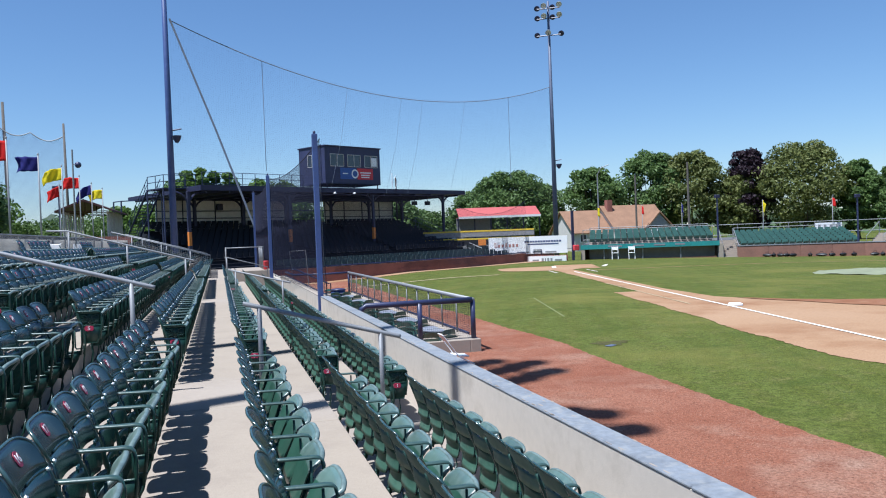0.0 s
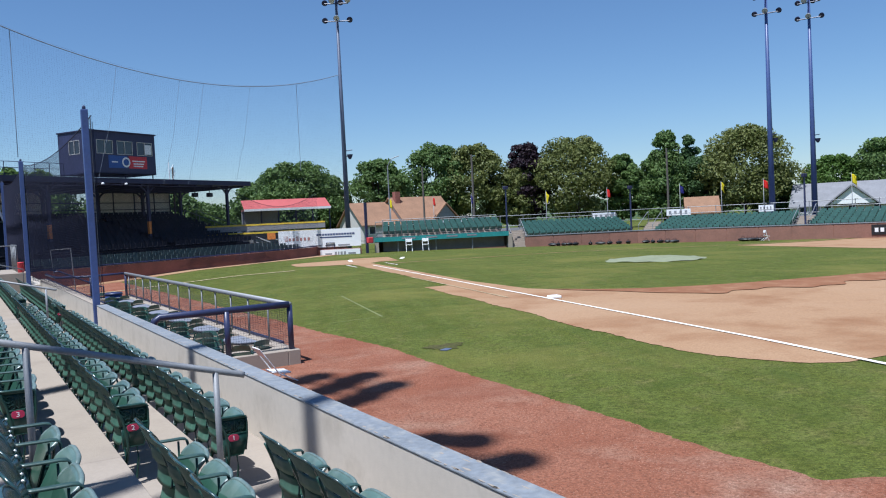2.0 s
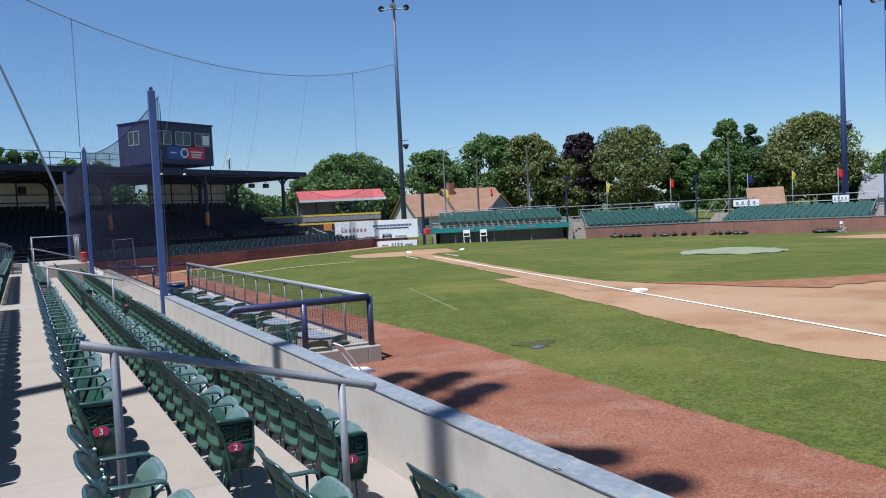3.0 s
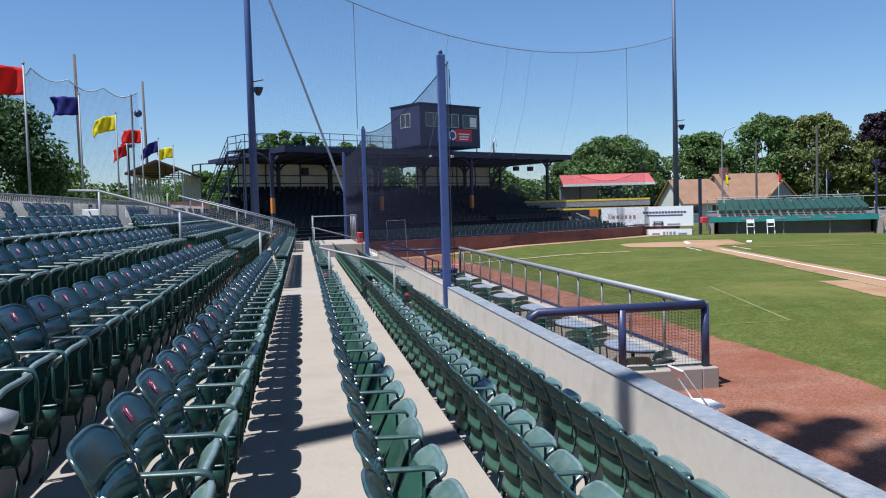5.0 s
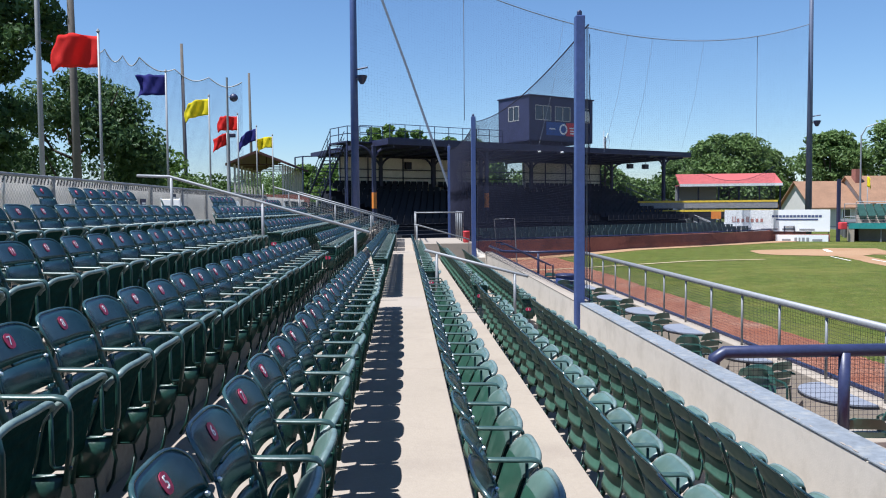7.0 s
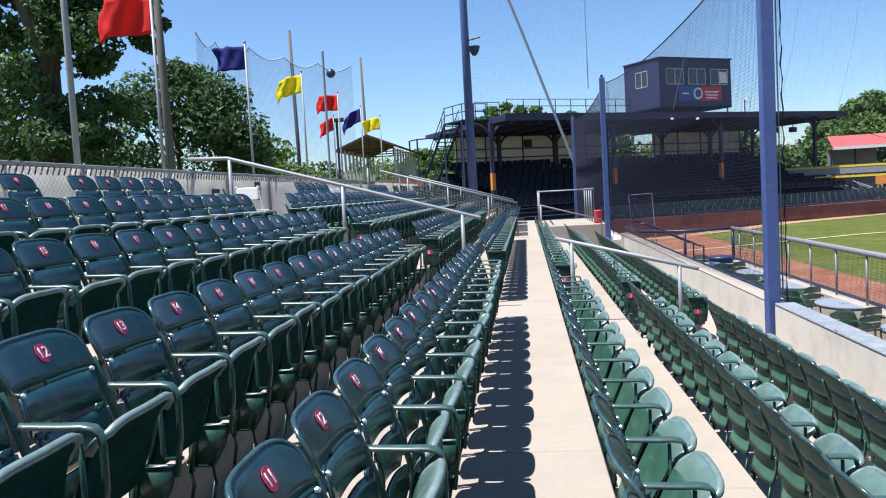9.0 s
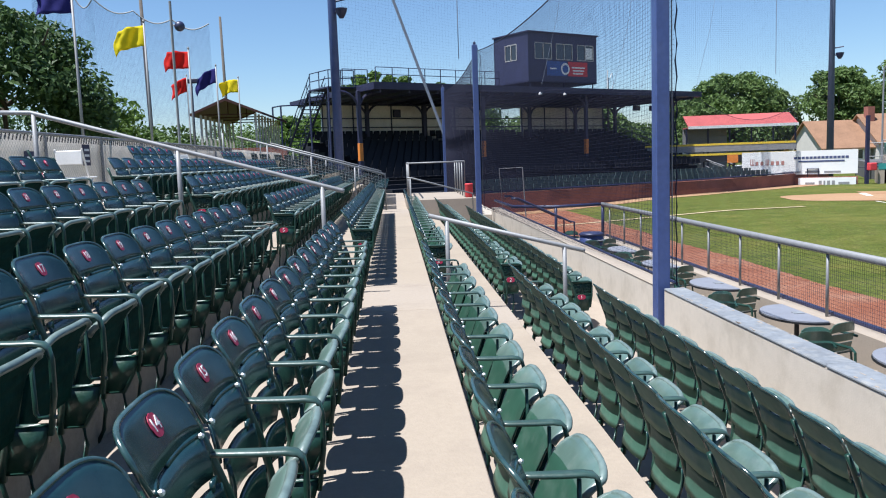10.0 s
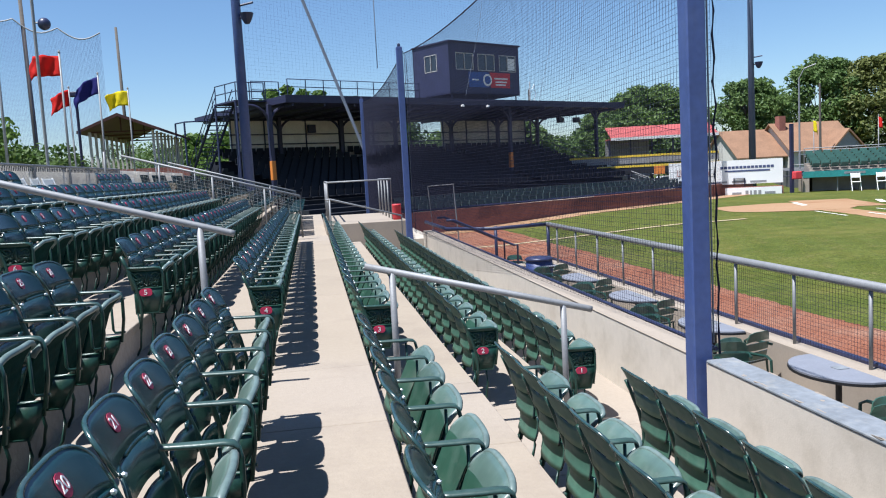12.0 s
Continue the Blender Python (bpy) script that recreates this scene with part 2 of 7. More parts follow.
def ground_material(name, a, b, c, rough, s1, s2, s3, bump, bscale, stripe=None, grain=0.8, speck=None):
    """Earth or turf: two colours mixed by broad noise, a third by fine grain."""
    m = bpy.data.materials.new(name)
    m.use_nodes = True
    nt = m.node_tree
    p = nt.nodes["Principled BSDF"]
    p.inputs["Roughness"].default_value = rough
    p.inputs["Specular IOR Level"].default_value = 0.15
    geo = nt.nodes.new("ShaderNodeNewGeometry")

    def noise_at(scale, lo, hi, detail=6):
        n = nt.nodes.new("ShaderNodeTexNoise")
        n.inputs["Scale"].default_value = scale
        n.inputs["Detail"].default_value = detail
        n.inputs["Roughness"].default_value = 0.62
        nt.links.new(geo.outputs["Position"], n.inputs["Vector"])
        r = nt.nodes.new("ShaderNodeMapRange")
        r.inputs["From Min"].default_value = lo
        r.inputs["From Max"].default_value = hi
        nt.links.new(n.outputs["Fac"], r.inputs["Value"])
        return r.outputs["Result"]

    def mix(x, y, f):
        k = nt.nodes.new("ShaderNodeMix")
        k.data_type = "RGBA"
        for socket, v in (("A", x), ("B", y)):
            if isinstance(v, tuple):
                k.inputs[socket].default_value = (*v, 1)
            else:
                nt.links.new(v, k.inputs[socket])
        nt.links.new(f, k.inputs["Factor"])
        return k.outputs["Result"]

    col = mix(a, b, noise_at(s1, 0.35, 0.68))
    col = mix(col, c, noise_at(s2, 0.50, 0.72))
    if stripe:
        wv = nt.nodes.new("ShaderNodeTexWave")
        wv.wave_profile = "SIN"
        wv.inputs["Scale"].default_value = stripe[1]
        wv.inputs["Distortion"].default_value = 5.0
        wv.inputs["Detail"].default_value = 4
        mp = nt.nodes.new("ShaderNodeMapping")
        mp.inputs["Rotation"].default_value = (0, 0, stripe[2])
        nt.links.new(geo.outputs["Position"], mp.inputs["Vector"])
        nt.links.new(mp.outputs["Vector"], wv.inputs["Vector"])
        ml = nt.nodes.new("ShaderNodeMath")
        ml.operation = "MULTIPLY"
        ml.inputs[1].default_value = 0.5
        nt.links.new(wv.outputs["Fac"], ml.inputs[0])
        col = mix(col, stripe[0], ml.outputs[0])
    fine = nt.nodes.new("ShaderNodeMath")
    fine.operation = "MULTIPLY"
    fine.inputs[1].default_value = grain
    nt.links.new(noise_at(s3, 0.40, 0.66, 4), fine.inputs[0])
    col = mix(col, tuple(v * 0.45 for v in a), fine.outputs[0])
    for tone, scale, lo, hi, amount in speck or ():
        f = nt.nodes.new("ShaderNodeMath")
        f.operation = "MULTIPLY"
        f.inputs[1].default_value = amount
        nt.links.new(noise_at(scale, lo, hi, 3), f.inputs[0])
        col = mix(col, tone, f.outputs[0])
    nt.links.new(col, p.inputs["Base Color"])
    n4 = nt.nodes.new("ShaderNodeTexNoise")
    n4.inputs["Scale"].default_value = bscale
    n4.inputs["Detail"].default_value = 8
    nt.links.new(geo.outputs["Position"], n4.inputs["Vector"])
    b4 = nt.nodes.new("ShaderNodeBump")
    b4.inputs["Strength"].default_value = bump
    b4.inputs["Distance"].default_value = 0.05
    nt.links.new(n4.outputs["Fac"], b4.inputs["Height"])
    nt.links.new(b4.outputs["Normal"], p.inputs["Normal"])
    return m


M_GRASS = ground_material("turf", (0.098, 0.116, 0.018), (0.122, 0.138, 0.026), (0.185, 0.165, 0.058), 0.9, 0.22, 2.2, 11, 1.0, 26, ((0.128, 0.158, 0.034), 0.34, 0.4), speck=(((0.032, 0.046, 0.006), 30, 0.50, 0.64, 0.75), ((0.23, 0.25, 0.045), 42, 0.56, 0.70, 0.7), ((0.050, 0.074, 0.010), 0.9, 0.48, 0.68, 0.60), ((0.20, 0.175, 0.045), 0.23, 0.50, 0.70, 0.42)))
M_CLAY_RED = ground_material("moist_clay", (0.215, 0.092, 0.045), (0.27, 0.13, 0.07), (0.32, 0.18, 0.10), 0.95, 0.6, 1.5, 24, 0.3, 20, grain=0.35)
M_CLAY = ground_material("infield_clay", (0.345, 0.208, 0.115), (0.375, 0.240, 0.142), (0.25, 0.125, 0.062), 0.95, 0.14, 0.35, 24, 0.3, 20, grain=0.35)
M_TRACK = ground_material("warning_track", (0.290, 0.108, 0.060), (0.345, 0.158, 0.100), (0.38, 0.235, 0.165), 0.95, 0.34, 0.62, 20, 1.0, 30, grain=0.6, speck=(((0.10, 0.034, 0.018), 36, 0.55, 0.68, 0.7), ((0.52, 0.36, 0.27), 48, 0.60, 0.70, 0.8), ((0.17, 0.052, 0.026), 1.3, 0.55, 0.72, 0.5), ((0.20, 0.066, 0.036), 0.45, 0.48, 0.66, 0.55), ((0.07, 0.030, 0.018), 14, 0.62, 0.70, 0.6)))
M_SOIL = ground_material("worn_turf", (0.085, 0.088, 0.026), (0.11, 0.10, 0.040), (0.07, 0.055, 0.03), 0.95, 0.8, 3.0, 16, 0.8, 24)
M_BOXSEAT = material("box_seat_plastic", (0.055, 0.085, 0.085), 0.4, var=0.45, scale=2.2, fine=7, bump=0.1)
# wear on the lip, plus sky reflection lightened into its colour
M_SEAT_WORN_SHEEN = material("worn_sheen_seat_edge", (0.12, 0.17, 0.155), 0.38, var=0.4, scale=6, fine=25, bump=0.08, bump_scale=40, dirt=(0.20, 0.24, 0.22), dirt_amount=0.6, dirt_scale=10, spec=1.0)
M_FAINT = material("faded_chalk", (0.150, 0.168, 0.058), 0.95, var=0.45, scale=3, fine=14, bump=0.2)
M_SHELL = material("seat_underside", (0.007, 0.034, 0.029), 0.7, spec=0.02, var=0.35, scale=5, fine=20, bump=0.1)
M_ARM = material("armrest_paint", (0.028, 0.064, 0.050), 0.40, var=0.35, scale=6, fine=30, bump=0.06, dirt=(0.08, 0.11, 0.10), dirt_amount=0.5, dirt_scale=14, spec=1.0)
M_WORNCHALK = material("scuffed_chalk", (0.40, 0.32, 0.19), 0.95, var=0.3, scale=2, fine=12, bump=0.2)


# ---- building helpers ----
def finish(name, bm, mat, parent=None, label="", smooth=False):
    bmesh.ops.recalc_face_normals(bm, faces=bm.faces)
    me = bpy.data.meshes.new(name)
    bm.to_mesh(me)
    bm.free()
    me.materials.append(mat)
    if smooth:
        for poly in me.polygons:
            poly.use_smooth = True
    ob = new(name, me)
    if parent:
        ob.parent = parent
    if label:
        tagged(ob, label=label)
    return ob


def part(name, bm, mat, parent, label="", smooth=False):
    return finish(name, bm, mat, parent, label, smooth)


def structure(name, bm, mat, label, category, smooth=False):
    return tagged(finish(name, bm, mat, None, "", smooth), label, category, kind="structure")


def thing(name, label, category, group="", at=None):
    ob = new(name)
    ob.empty_display_size = 0.2
    if at is not None:
        ob.matrix_basis = at
    return tagged(ob, label, category, group)


def box(bm, x0, x1, y0, y1, z0, z1, m=None, bevel=0.0):
    mat4 = Matrix.Translation(((x0 + x1) / 2, (y0 + y1) / 2, (z0 + z1) / 2)) @ Matrix.Diagonal((abs(x1 - x0), abs(y1 - y0), abs(z1 - z0), 1))
    if m is not None:
        mat4 = m @ mat4
    got = bmesh.ops.create_cube(bm, size=1, matrix=mat4)
    if bevel:
        edges = {e for v in got["verts"] for e in v.link_edges}
        bmesh.ops.bevel(bm, geom=list(edges), offset=bevel, segments=1, affect="EDGES")


def tube(bm, pts, r, n=8, r2=None, closed=False, cap=True):
    """A pipe along points, tapering from r to r2."""
    pts = [Vector(p) for p in pts]
    rings = []
    count = len(pts)
    for i, p in enumerate(pts):
        a = pts[i - 1] if i or closed else p
        b = pts[(i + 1) % count] if i < count - 1 or closed else p
        d = (b - a).normalized()
        side = d.cross(Vector((0, 0, 1)))
        if side.length < 1e-3:
            side = d.cross(Vector((0, 1, 0)))
        side.normalize()
        up = side.cross(d)
        rad = r if r2 is None else r + (r2 - r) * i / max(1, count - 1)
        rings.append([bm.verts.new(p + rad * (math.cos(t) * side + math.sin(t) * up)) for t in (2 * math.pi * k / n for k in range(n))])
    for i in range(count if closed else count - 1):
        a, b = rings[i], rings[(i + 1) % count]
        for k in range(n):
            bm.faces.new((a[k], a[(k + 1) % n], b[(k + 1) % n], b[k]))
    if cap and not closed:
        bm.faces.new(list(reversed(rings[0])))
        bm.faces.new(rings[-1])


def sheet(bm, nu, nv, f, thick=None):
    """A grid surface f(u, v); with thick(u, v) a second skin and rims close it."""
    g = [[bm.verts.new(f(i / nu, j / nv)) for j in range(nv + 1)] for i in range(nu + 1)]
    for i in range(nu):
        for j in range(nv):
            bm.faces.new((g[i][j], g[i + 1][j], g[i + 1][j + 1], g[i][j + 1]))
    if thick:
        h = [[bm.verts.new(thick(i / nu, j / nv)) for j in range(nv + 1)] for i in range(nu + 1)]
        for i in range(nu):
            for j in range(nv):
                bm.faces.new((h[i][j], h[i][j + 1], h[i + 1][j + 1], h[i + 1][j]))
        for i in range(nu):
            bm.faces.new((g[i][0], h[i][0], h[i + 1][0], g[i + 1][0]))
            bm.faces.new((g[i][nv], g[i + 1][nv], h[i + 1][nv], h[i][nv]))
        for j in range(nv):
            bm.faces.new((g[0][j], g[0][j + 1], h[0][j + 1], h[0][j]))
            bm.faces.new((g[nu][j], h[nu][j], h[nu][j + 1], g[nu][j + 1]))


def prism(bm, outline, axis, a, b):
    """An outline of (p, q) pulled along an axis from a to b. axis x: (p, q) = (y, z); y: (x, z); z: (x, y)."""
    def at(p, q, k):
        return {"x": (k, p, q), "y": (p, k, q), "z": (p, q, k)}[axis]
    lo = [bm.verts.new(at(p, q, a)) for p, q in outline]
    hi = [bm.verts.new(at(p, q, b)) for p, q in outline]
    n = len(outline)
    bm.faces.new(lo)
    bm.faces.new(list(reversed(hi)))
    for i in range(n):
        bm.faces.new((lo[i], hi[i], hi[(i + 1) % n], lo[(i + 1) % n]))


def lathe(bm, profile, n=16, at=(0, 0, 0)):
    rings = []
    for r, z in profile:
        rings.append([bm.verts.new((at[0] + r * math.cos(2 * math.pi * k / n), at[1] + r * math.sin(2 * math.pi * k / n), at[2] + z)) for k in range(n)])
    for a, b in zip(rings, rings[1:]):
        for k in range(n):
            bm.faces.new((a[k], a[(k + 1) % n], b[(k + 1) % n], b[k]))
    bm.faces.new(list(reversed(rings[0])))
    bm.faces.new(rings[-1])


def quad_strip_net(bm, f, nu, nv, seg, r):
    """A knotted net: cords along both ways of the surface f(u, v)."""
    for i in range(nu + 1):
        tube(bm, [f(i / nu, k / seg) for k in range(seg + 1)], r, 3, cap=False)
    for j in range(nv + 1):
        tube(bm, [f(k / seg, j / nv) for k in range(seg + 1)], r, 3, cap=False)


def text_mesh(body, size, depth=0.002):
    cu = bpy.data.curves.new("lettering", "FONT")
    cu.body, cu.size, cu.extrude = body, size, depth
    cu.align_x, cu.align_y = "CENTER", "CENTER"
    cu.resolution_u = 2
    ob = new("lettering", cu)
    bpy.context.view_layer.update()
    me = bpy.data.meshes.new_from_object(ob.evaluated_get(bpy.context.evaluated_depsgraph_get()))
    bpy.data.objects.remove(ob)
    return me


# ---- ground and field ----
HOME = Vector((22.8, 39.5))
TO_FIRST = Vector((-0.236, -0.972)).normalized()
TO_THIRD = Vector((-TO_FIRST.y, TO_FIRST.x))
BASE = 27.43
MOUND = HOME + 18.44 * (TO_FIRST + TO_THIRD) / math.sqrt(2)


def gz(x, y):
    """The height of the ground: a crowned field that falls off to its edges."""
    k = min(1, max(0, (x - 33) / 24))
    n = min(1, max(0, (14.0 - x) / 6.8))
    return -1.20 - 0.38 * k * k * (3 - 2 * k) - 0.27 * n


def field(a, b, lift=0.0):
    """a metres from home along the first base line, b metres into fair ground."""
    p = HOME + a * TO_FIRST + b * TO_THIRD
    return (p.x, p.y, gz(p.x, p.y) + lift)


def axis_steps(lo, hi, fine_lo, fine_hi, step):
    inner = [fine_lo + step * k for k in range(int((fine_hi - fine_lo) / step) + 1)]
    left = [fine_lo - 6 * 1.6 ** k for k in range(14) if fine_lo - 6 * 1.6 ** k > lo]
    right = [fine_hi + 6 * 1.6 ** k for k in range(14) if fine_hi + 6 * 1.6 ** k < hi]
    return [lo] + left[::-1] + inner + right + [hi]


xs = sorted(axis_steps(-1500, 1500, -4, 70, 1.0) + [3.26, 6.16])
ys = sorted(axis_steps(-1500, 1500, -40, 66, 1.0) + [9.6, 29.5])
bm = bmesh.new()
rows = [[bm.verts.new((x, y, gz(x, y))) for y in ys] for x in xs]
for i in range(len(xs) - 1):
    for j in range(len(ys) - 1):
        if 2.5 < xs[i] < 6.1 and 9.55 < ys[j] < 29.4:
            continue
        bm.faces.new((rows[i][j], rows[i + 1][j], rows[i + 1][j + 1], rows[i][j + 1]))
structure("ground", bm, M_GRASS, "mown green turf of the ball field running out to lawns", "grass")

LIFT = 0.012
# skin of the infield
bm = bmesh.new()
steps = 90


def foul_edge(a):
    wob = 0.07 * math.sin(a * 1.3) + 0.03 * math.sin(a * 3.1 + 1) + 0.035 * math.sin(a * 9.7 + 2 * math.sin(a * 4.1)) + 0.03 * math.sin(a * 21.3 + 3 * math.sin(a * 6.7))
    w = 0.82 if a < 19.6 else 2.03
    if a > 31:
        w = 2.03 * math.sqrt(max(0.0, 1 - ((a - 31) / 9.0) ** 4))
    return -w + 0.6 * wob


def path_edge(a):
    return 0.52 + 0.43 * min(1, max(0, (a - 18.5) / 5))


a_list = [-3 + 42.95 * k / 520 for k in range(521)]
last = None
for a in a_list:
    now = [bm.verts.new(field(a, foul_edge(a) * (1 - t) + path_edge(a) * t, LIFT)) for t in (0, 0.33, 0.66, 1)]
    if last:
        for k in range(3):
            bm.faces.new((last[k], now[k], now[k + 1], last[k + 1]))
    last = now


def arc_a(b):
    """How far from home the outfield grass begins at b."""
    mc = 18.44 / math.sqrt(2)
    h = 29.4 ** 2 - (b - mc) ** 2
    return mc + math.sqrt(max(0.0, h))


def inner_a(b):
    return 27.7 - 4.3 * math.exp(-(b - 0.95) / 2.2)


last = None
for k in range(131):
    b = 0.95 + 40.5 * k / 130
    lo = inner_a(b) if b < 27.2 else 1.0
    now = [bm.verts.new(field(lo + (arc_a(b) - lo) * t, b, LIFT)) for t in (j / 14 for j in range(15))]
    if last:
        for j in range(14):
            bm.faces.new((last[j], now[j], now[j + 1], last[j + 1]))
    last = now
structure("infield", bm, M_CLAY, "raked tan clay of the infield and first base path", "clay")

bm = bmesh.new()
prev = None
for k in range(49):
    th = 2 * math.pi * k / 48
    ring = [bm.verts.new(field(-4.8 + (r * (1 + 0.05 * math.sin(5 * th))) * math.cos(th), -1.2 + r * (1 + 0.05 * math.sin(5 * th)) * math.sin(th), LIFT + 0.006)) for r in (0.01, 1.6, 3.3)]
    if prev:
        for j in range(2):
            bm.faces.new((prev[j], ring[j], ring[j + 1], prev[j + 1]))
    prev = ring
structure("home_circle", bm, M_CLAY, "tan clay circle round home plate", "clay")


def ground_strip(name, f, n, cols, mat, label, category, lift):
    bm = bmesh.new()
    last = None
    for i in range(n + 1):
        (x0, y0), (x1, y1) = f(i / n)
        now = []
        for j in range(cols + 1):
            x, y = x0 + (x1 - x0) * j / cols, y0 + (y1 - y0) * j / cols
            now.append(bm.verts.new((x, y, gz(x, y) + lift)))
        if last:
            for j in range(cols):
                bm.faces.new((last[j], now[j], now[j + 1], last[j + 1]))
        last = now
    return structure(name, bm, mat, label, category)


def moist_band(t):
    b = 1.4 + 15.0 * t
    a = inner_a(b)
    w = (2.3 + 0.35 * math.sin(b * 1.7) + 0.2 * math.sin(b * 4.3)) * min(1.0, 6 * t, 5 * (1 - t)) + 0.05
    return field(a + 0.01, b)[:2], field(a + w, b)[:2]


ground_strip("infield_edge", moist_band, 120, 3, M_CLAY_RED, "darker moist red clay along the infield grass", "clay", LIFT + 0.02)


def track_edge(y):
    return 7.95 + 0.65 * min(1, max(0, y / 9.5)) + 0.04 * math.sin(y * 0.8) + 0.015 * math.sin(y * 2.3) + 0.02 * math.sin(y * 9.1 + 2 * math.sin(y * 3.7)) + 0.02 * math.sin(y * 23.7 + 3 * math.sin(y * 7.1)) + 1.6 * max(0.0, -2.2 - y) / (1 + max(0.0, -2.2 - y) * 0.35)


def track(y0, y1, x0, name):
    ground_strip(name, lambda t: ((x0, y0 + (y1 - y0) * t), (track_edge(y0 + (y1 - y0) * t), y0 + (y1 - y0) * t)), int((y1 - y0) * 14), 4, M_TRACK,
                 "red-brown crushed gravel track along the stand wall", "gravel", LIFT)


track(-45, 9.4, 3.2, "warning_track")
track(9.4, 30.0, 6.2, "warning_track")
track(30.0, 46, 3.2, "warning_track")


def line_on(name, a0, b0, a1, b1, width, label, mat=None, lift=0.026):
    d = Vector((a1 - a0, b1 - b0)).normalized()
    n = Vector((-d.y, d.x)) * width / 2
    steps = max(2, int(math.hypot(a1 - a0, b1 - b0)))

    def f(t):
        a, b = a0 + (a1 - a0) * t, b0 + (b1 - b0) * t
        return field(a - n.x, b - n.y)[:2], field(a + n.x, b + n.y)[:2]
    return ground_strip(name, f, steps, 1, mat or M_CHALK, label, "chalk line", lift)


line_on("foul_line", 1.2, 0, 62, 0, 0.11, "white chalk foul line past first base")
line_on("running_lane", 13.7, -0.92, 26.0, -0.92, 0.06, "worn white chalk line of the running lane", M_WORNCHALK)
line_on("foul_line_third", 0.2, 1.2, 0.2, 40, 0.24, "pale foul line along the third base side", M_CLAY)
line_on("coach_line", 20.0, -5.5, 27.2, -5.55, 0.07, "faint chalk line of the coach's box in the grass", M_FAINT, 0.010)
line_on("coach_line_end", 27.2, -5.55, 27.25, -7.2, 0.04, "faint chalk line across the end of the coach's box", M_FAINT, 0.010)
line_on("backstop_path", 1.5, -5.0, 6.0, -17.0, 0.30, "pale worn path from the plate to the stand", M_WORNCHALK)
line_on("plate_line", -1.0, -1.3, 2.3, -1.3, 0.09, "white chalk edge of the batter's box")
line_on("plate_line_far", -1.0, 1.3, 2.3, 1.3, 0.09, "white chalk edge of the far batter's box")
line_on("gate_line", -7.8, 0.2, -5.2, -0.2, 0.3, "white chalk mark by the gate")
line_on("gate_line_far", -7.3, 4.2, -4.9, 3.4, 0.3, "white chalk mark by the dugout gate")
line_on("gate_path", -9.5, 2.0, -3.0, 1.2, 3.0, "tan clay path from the gate to the plate", M_CLAY, 0.014)
bm = bmesh.new()
prev = None
LID = Vector((9.37, 8.0))
for k in range(31):
    th = 2 * math.pi * k / 30
    wob = 1 + 0.25 * math.sin(3 * th + 1) + 0.15 * math.sin(8 * th) + 0.1 * math.sin(13 * th + 2)
    ring = []
    for r in (0.01, 1.0):
        x, y = LID.x + 0.18 + r * 0.42 * wob * math.cos(th), LID.y + 0.35 + r * 0.40 * wob * math.sin(th)
        ring.append(bm.verts.new((x, y, gz(x, y) + 0.010)))
    if prev:
        bm.faces.new((prev[0], ring[0], ring[1], prev[1]))
    prev = ring
structure("bare_patch", bm, M_SOIL, "dark worn patch in the grass round a valve lid", "soil")
lid = thing("valve_lid", "small grey plastic valve lid set in worn grass", "valve lid", at=Matrix.Translation((LID.x, LID.y, gz(LID.x, LID.y))) @ Matrix.Rotation(0.5, 4, "Z"))
bm = bmesh.new()
box(bm, -0.13, 0.13, -0.09, 0.09, 0.0, 0.02, None, 0.008)
part("cover", bm, M_POLE, lid)

# first base and home plate
bag = thing("base_bag", "white square canvas base bag on the clay", "base")
bm = bmesh.new()
c = field(BASE - 0.19, 0.19)
box(bm, -0.19, 0.19, -0.19, 0.19, 0.0, 0.11, Matrix.Translation((c[0], c[1], c[2])) @ Matrix.Rotation(math.atan2(TO_FIRST.y, TO_FIRST.x), 4, "Z"), 0.03)
part("cushion", bm, M_WHITE, bag)

# mound under its rain cover
cover = thing("mound_cover", "grey-green rain tarp spread over the pitching mound", "tarp")
bm = bmesh.new()
prev = None
for k in range(41):
    th = 2 * math.pi * k / 40
    wob = 1 + 0.06 * math.sin(3 * th) + 0.04 * math.sin(7 * th + 1)
    ring = []
    for r, z in ((0.02, 0.17), (0.8, 0.16), (1.6, 0.10), (2.2, 0.045), (2.6, 0.03)):
        x, y = MOUND.x + r * wob * math.cos(th), MOUND.y + r * wob * math.sin(th)
        ring.append(bm.verts.new((x, y, gz(x, y) + z + 0.022 * math.sin(11 * th + 4 * r) + 0.015 * math.sin(5 * th - 6 * r))))
    if prev:
        for j in range(4):
            bm.faces.new((prev[j], ring[j], ring[j + 1], prev[j + 1]))
    prev = ring
part("tarp", bm, M_TARP, cover, smooth=True)


# ---- seating terrace ----
RUN, RISE = 0.895, 0.26
ROWS = range(1, 9)
TREADS = {1: -0.925, 2: -0.665, 3: -0.395, 4: -0.155, 5: 0.072, 6: 0.335, 7: 0.595, 8: 0.84}
ROW_X = {1: 2.21, 2: 1.315, 3: 0.42, 4: -0.515, 5: -1.46, 6: -2.43, 7: -3.34, 8: -4.25}
FAR_END = 31.2


def row_x(n):
    """The middle of the seat standards of a row."""
    return ROW_X[min(n, 8)] if n > 0 else 2.21 + RUN * (1 - n)


def tread_z(n):
    return TREADS[min(n, 8)]


def tread_span(n):
    """The back and the front edge of a row's tread."""
    return (row_x(n) - 0.10, row_x(n - 1) - 0.10) if n > 1 else (row_x(1) - 0.10, 3.02)


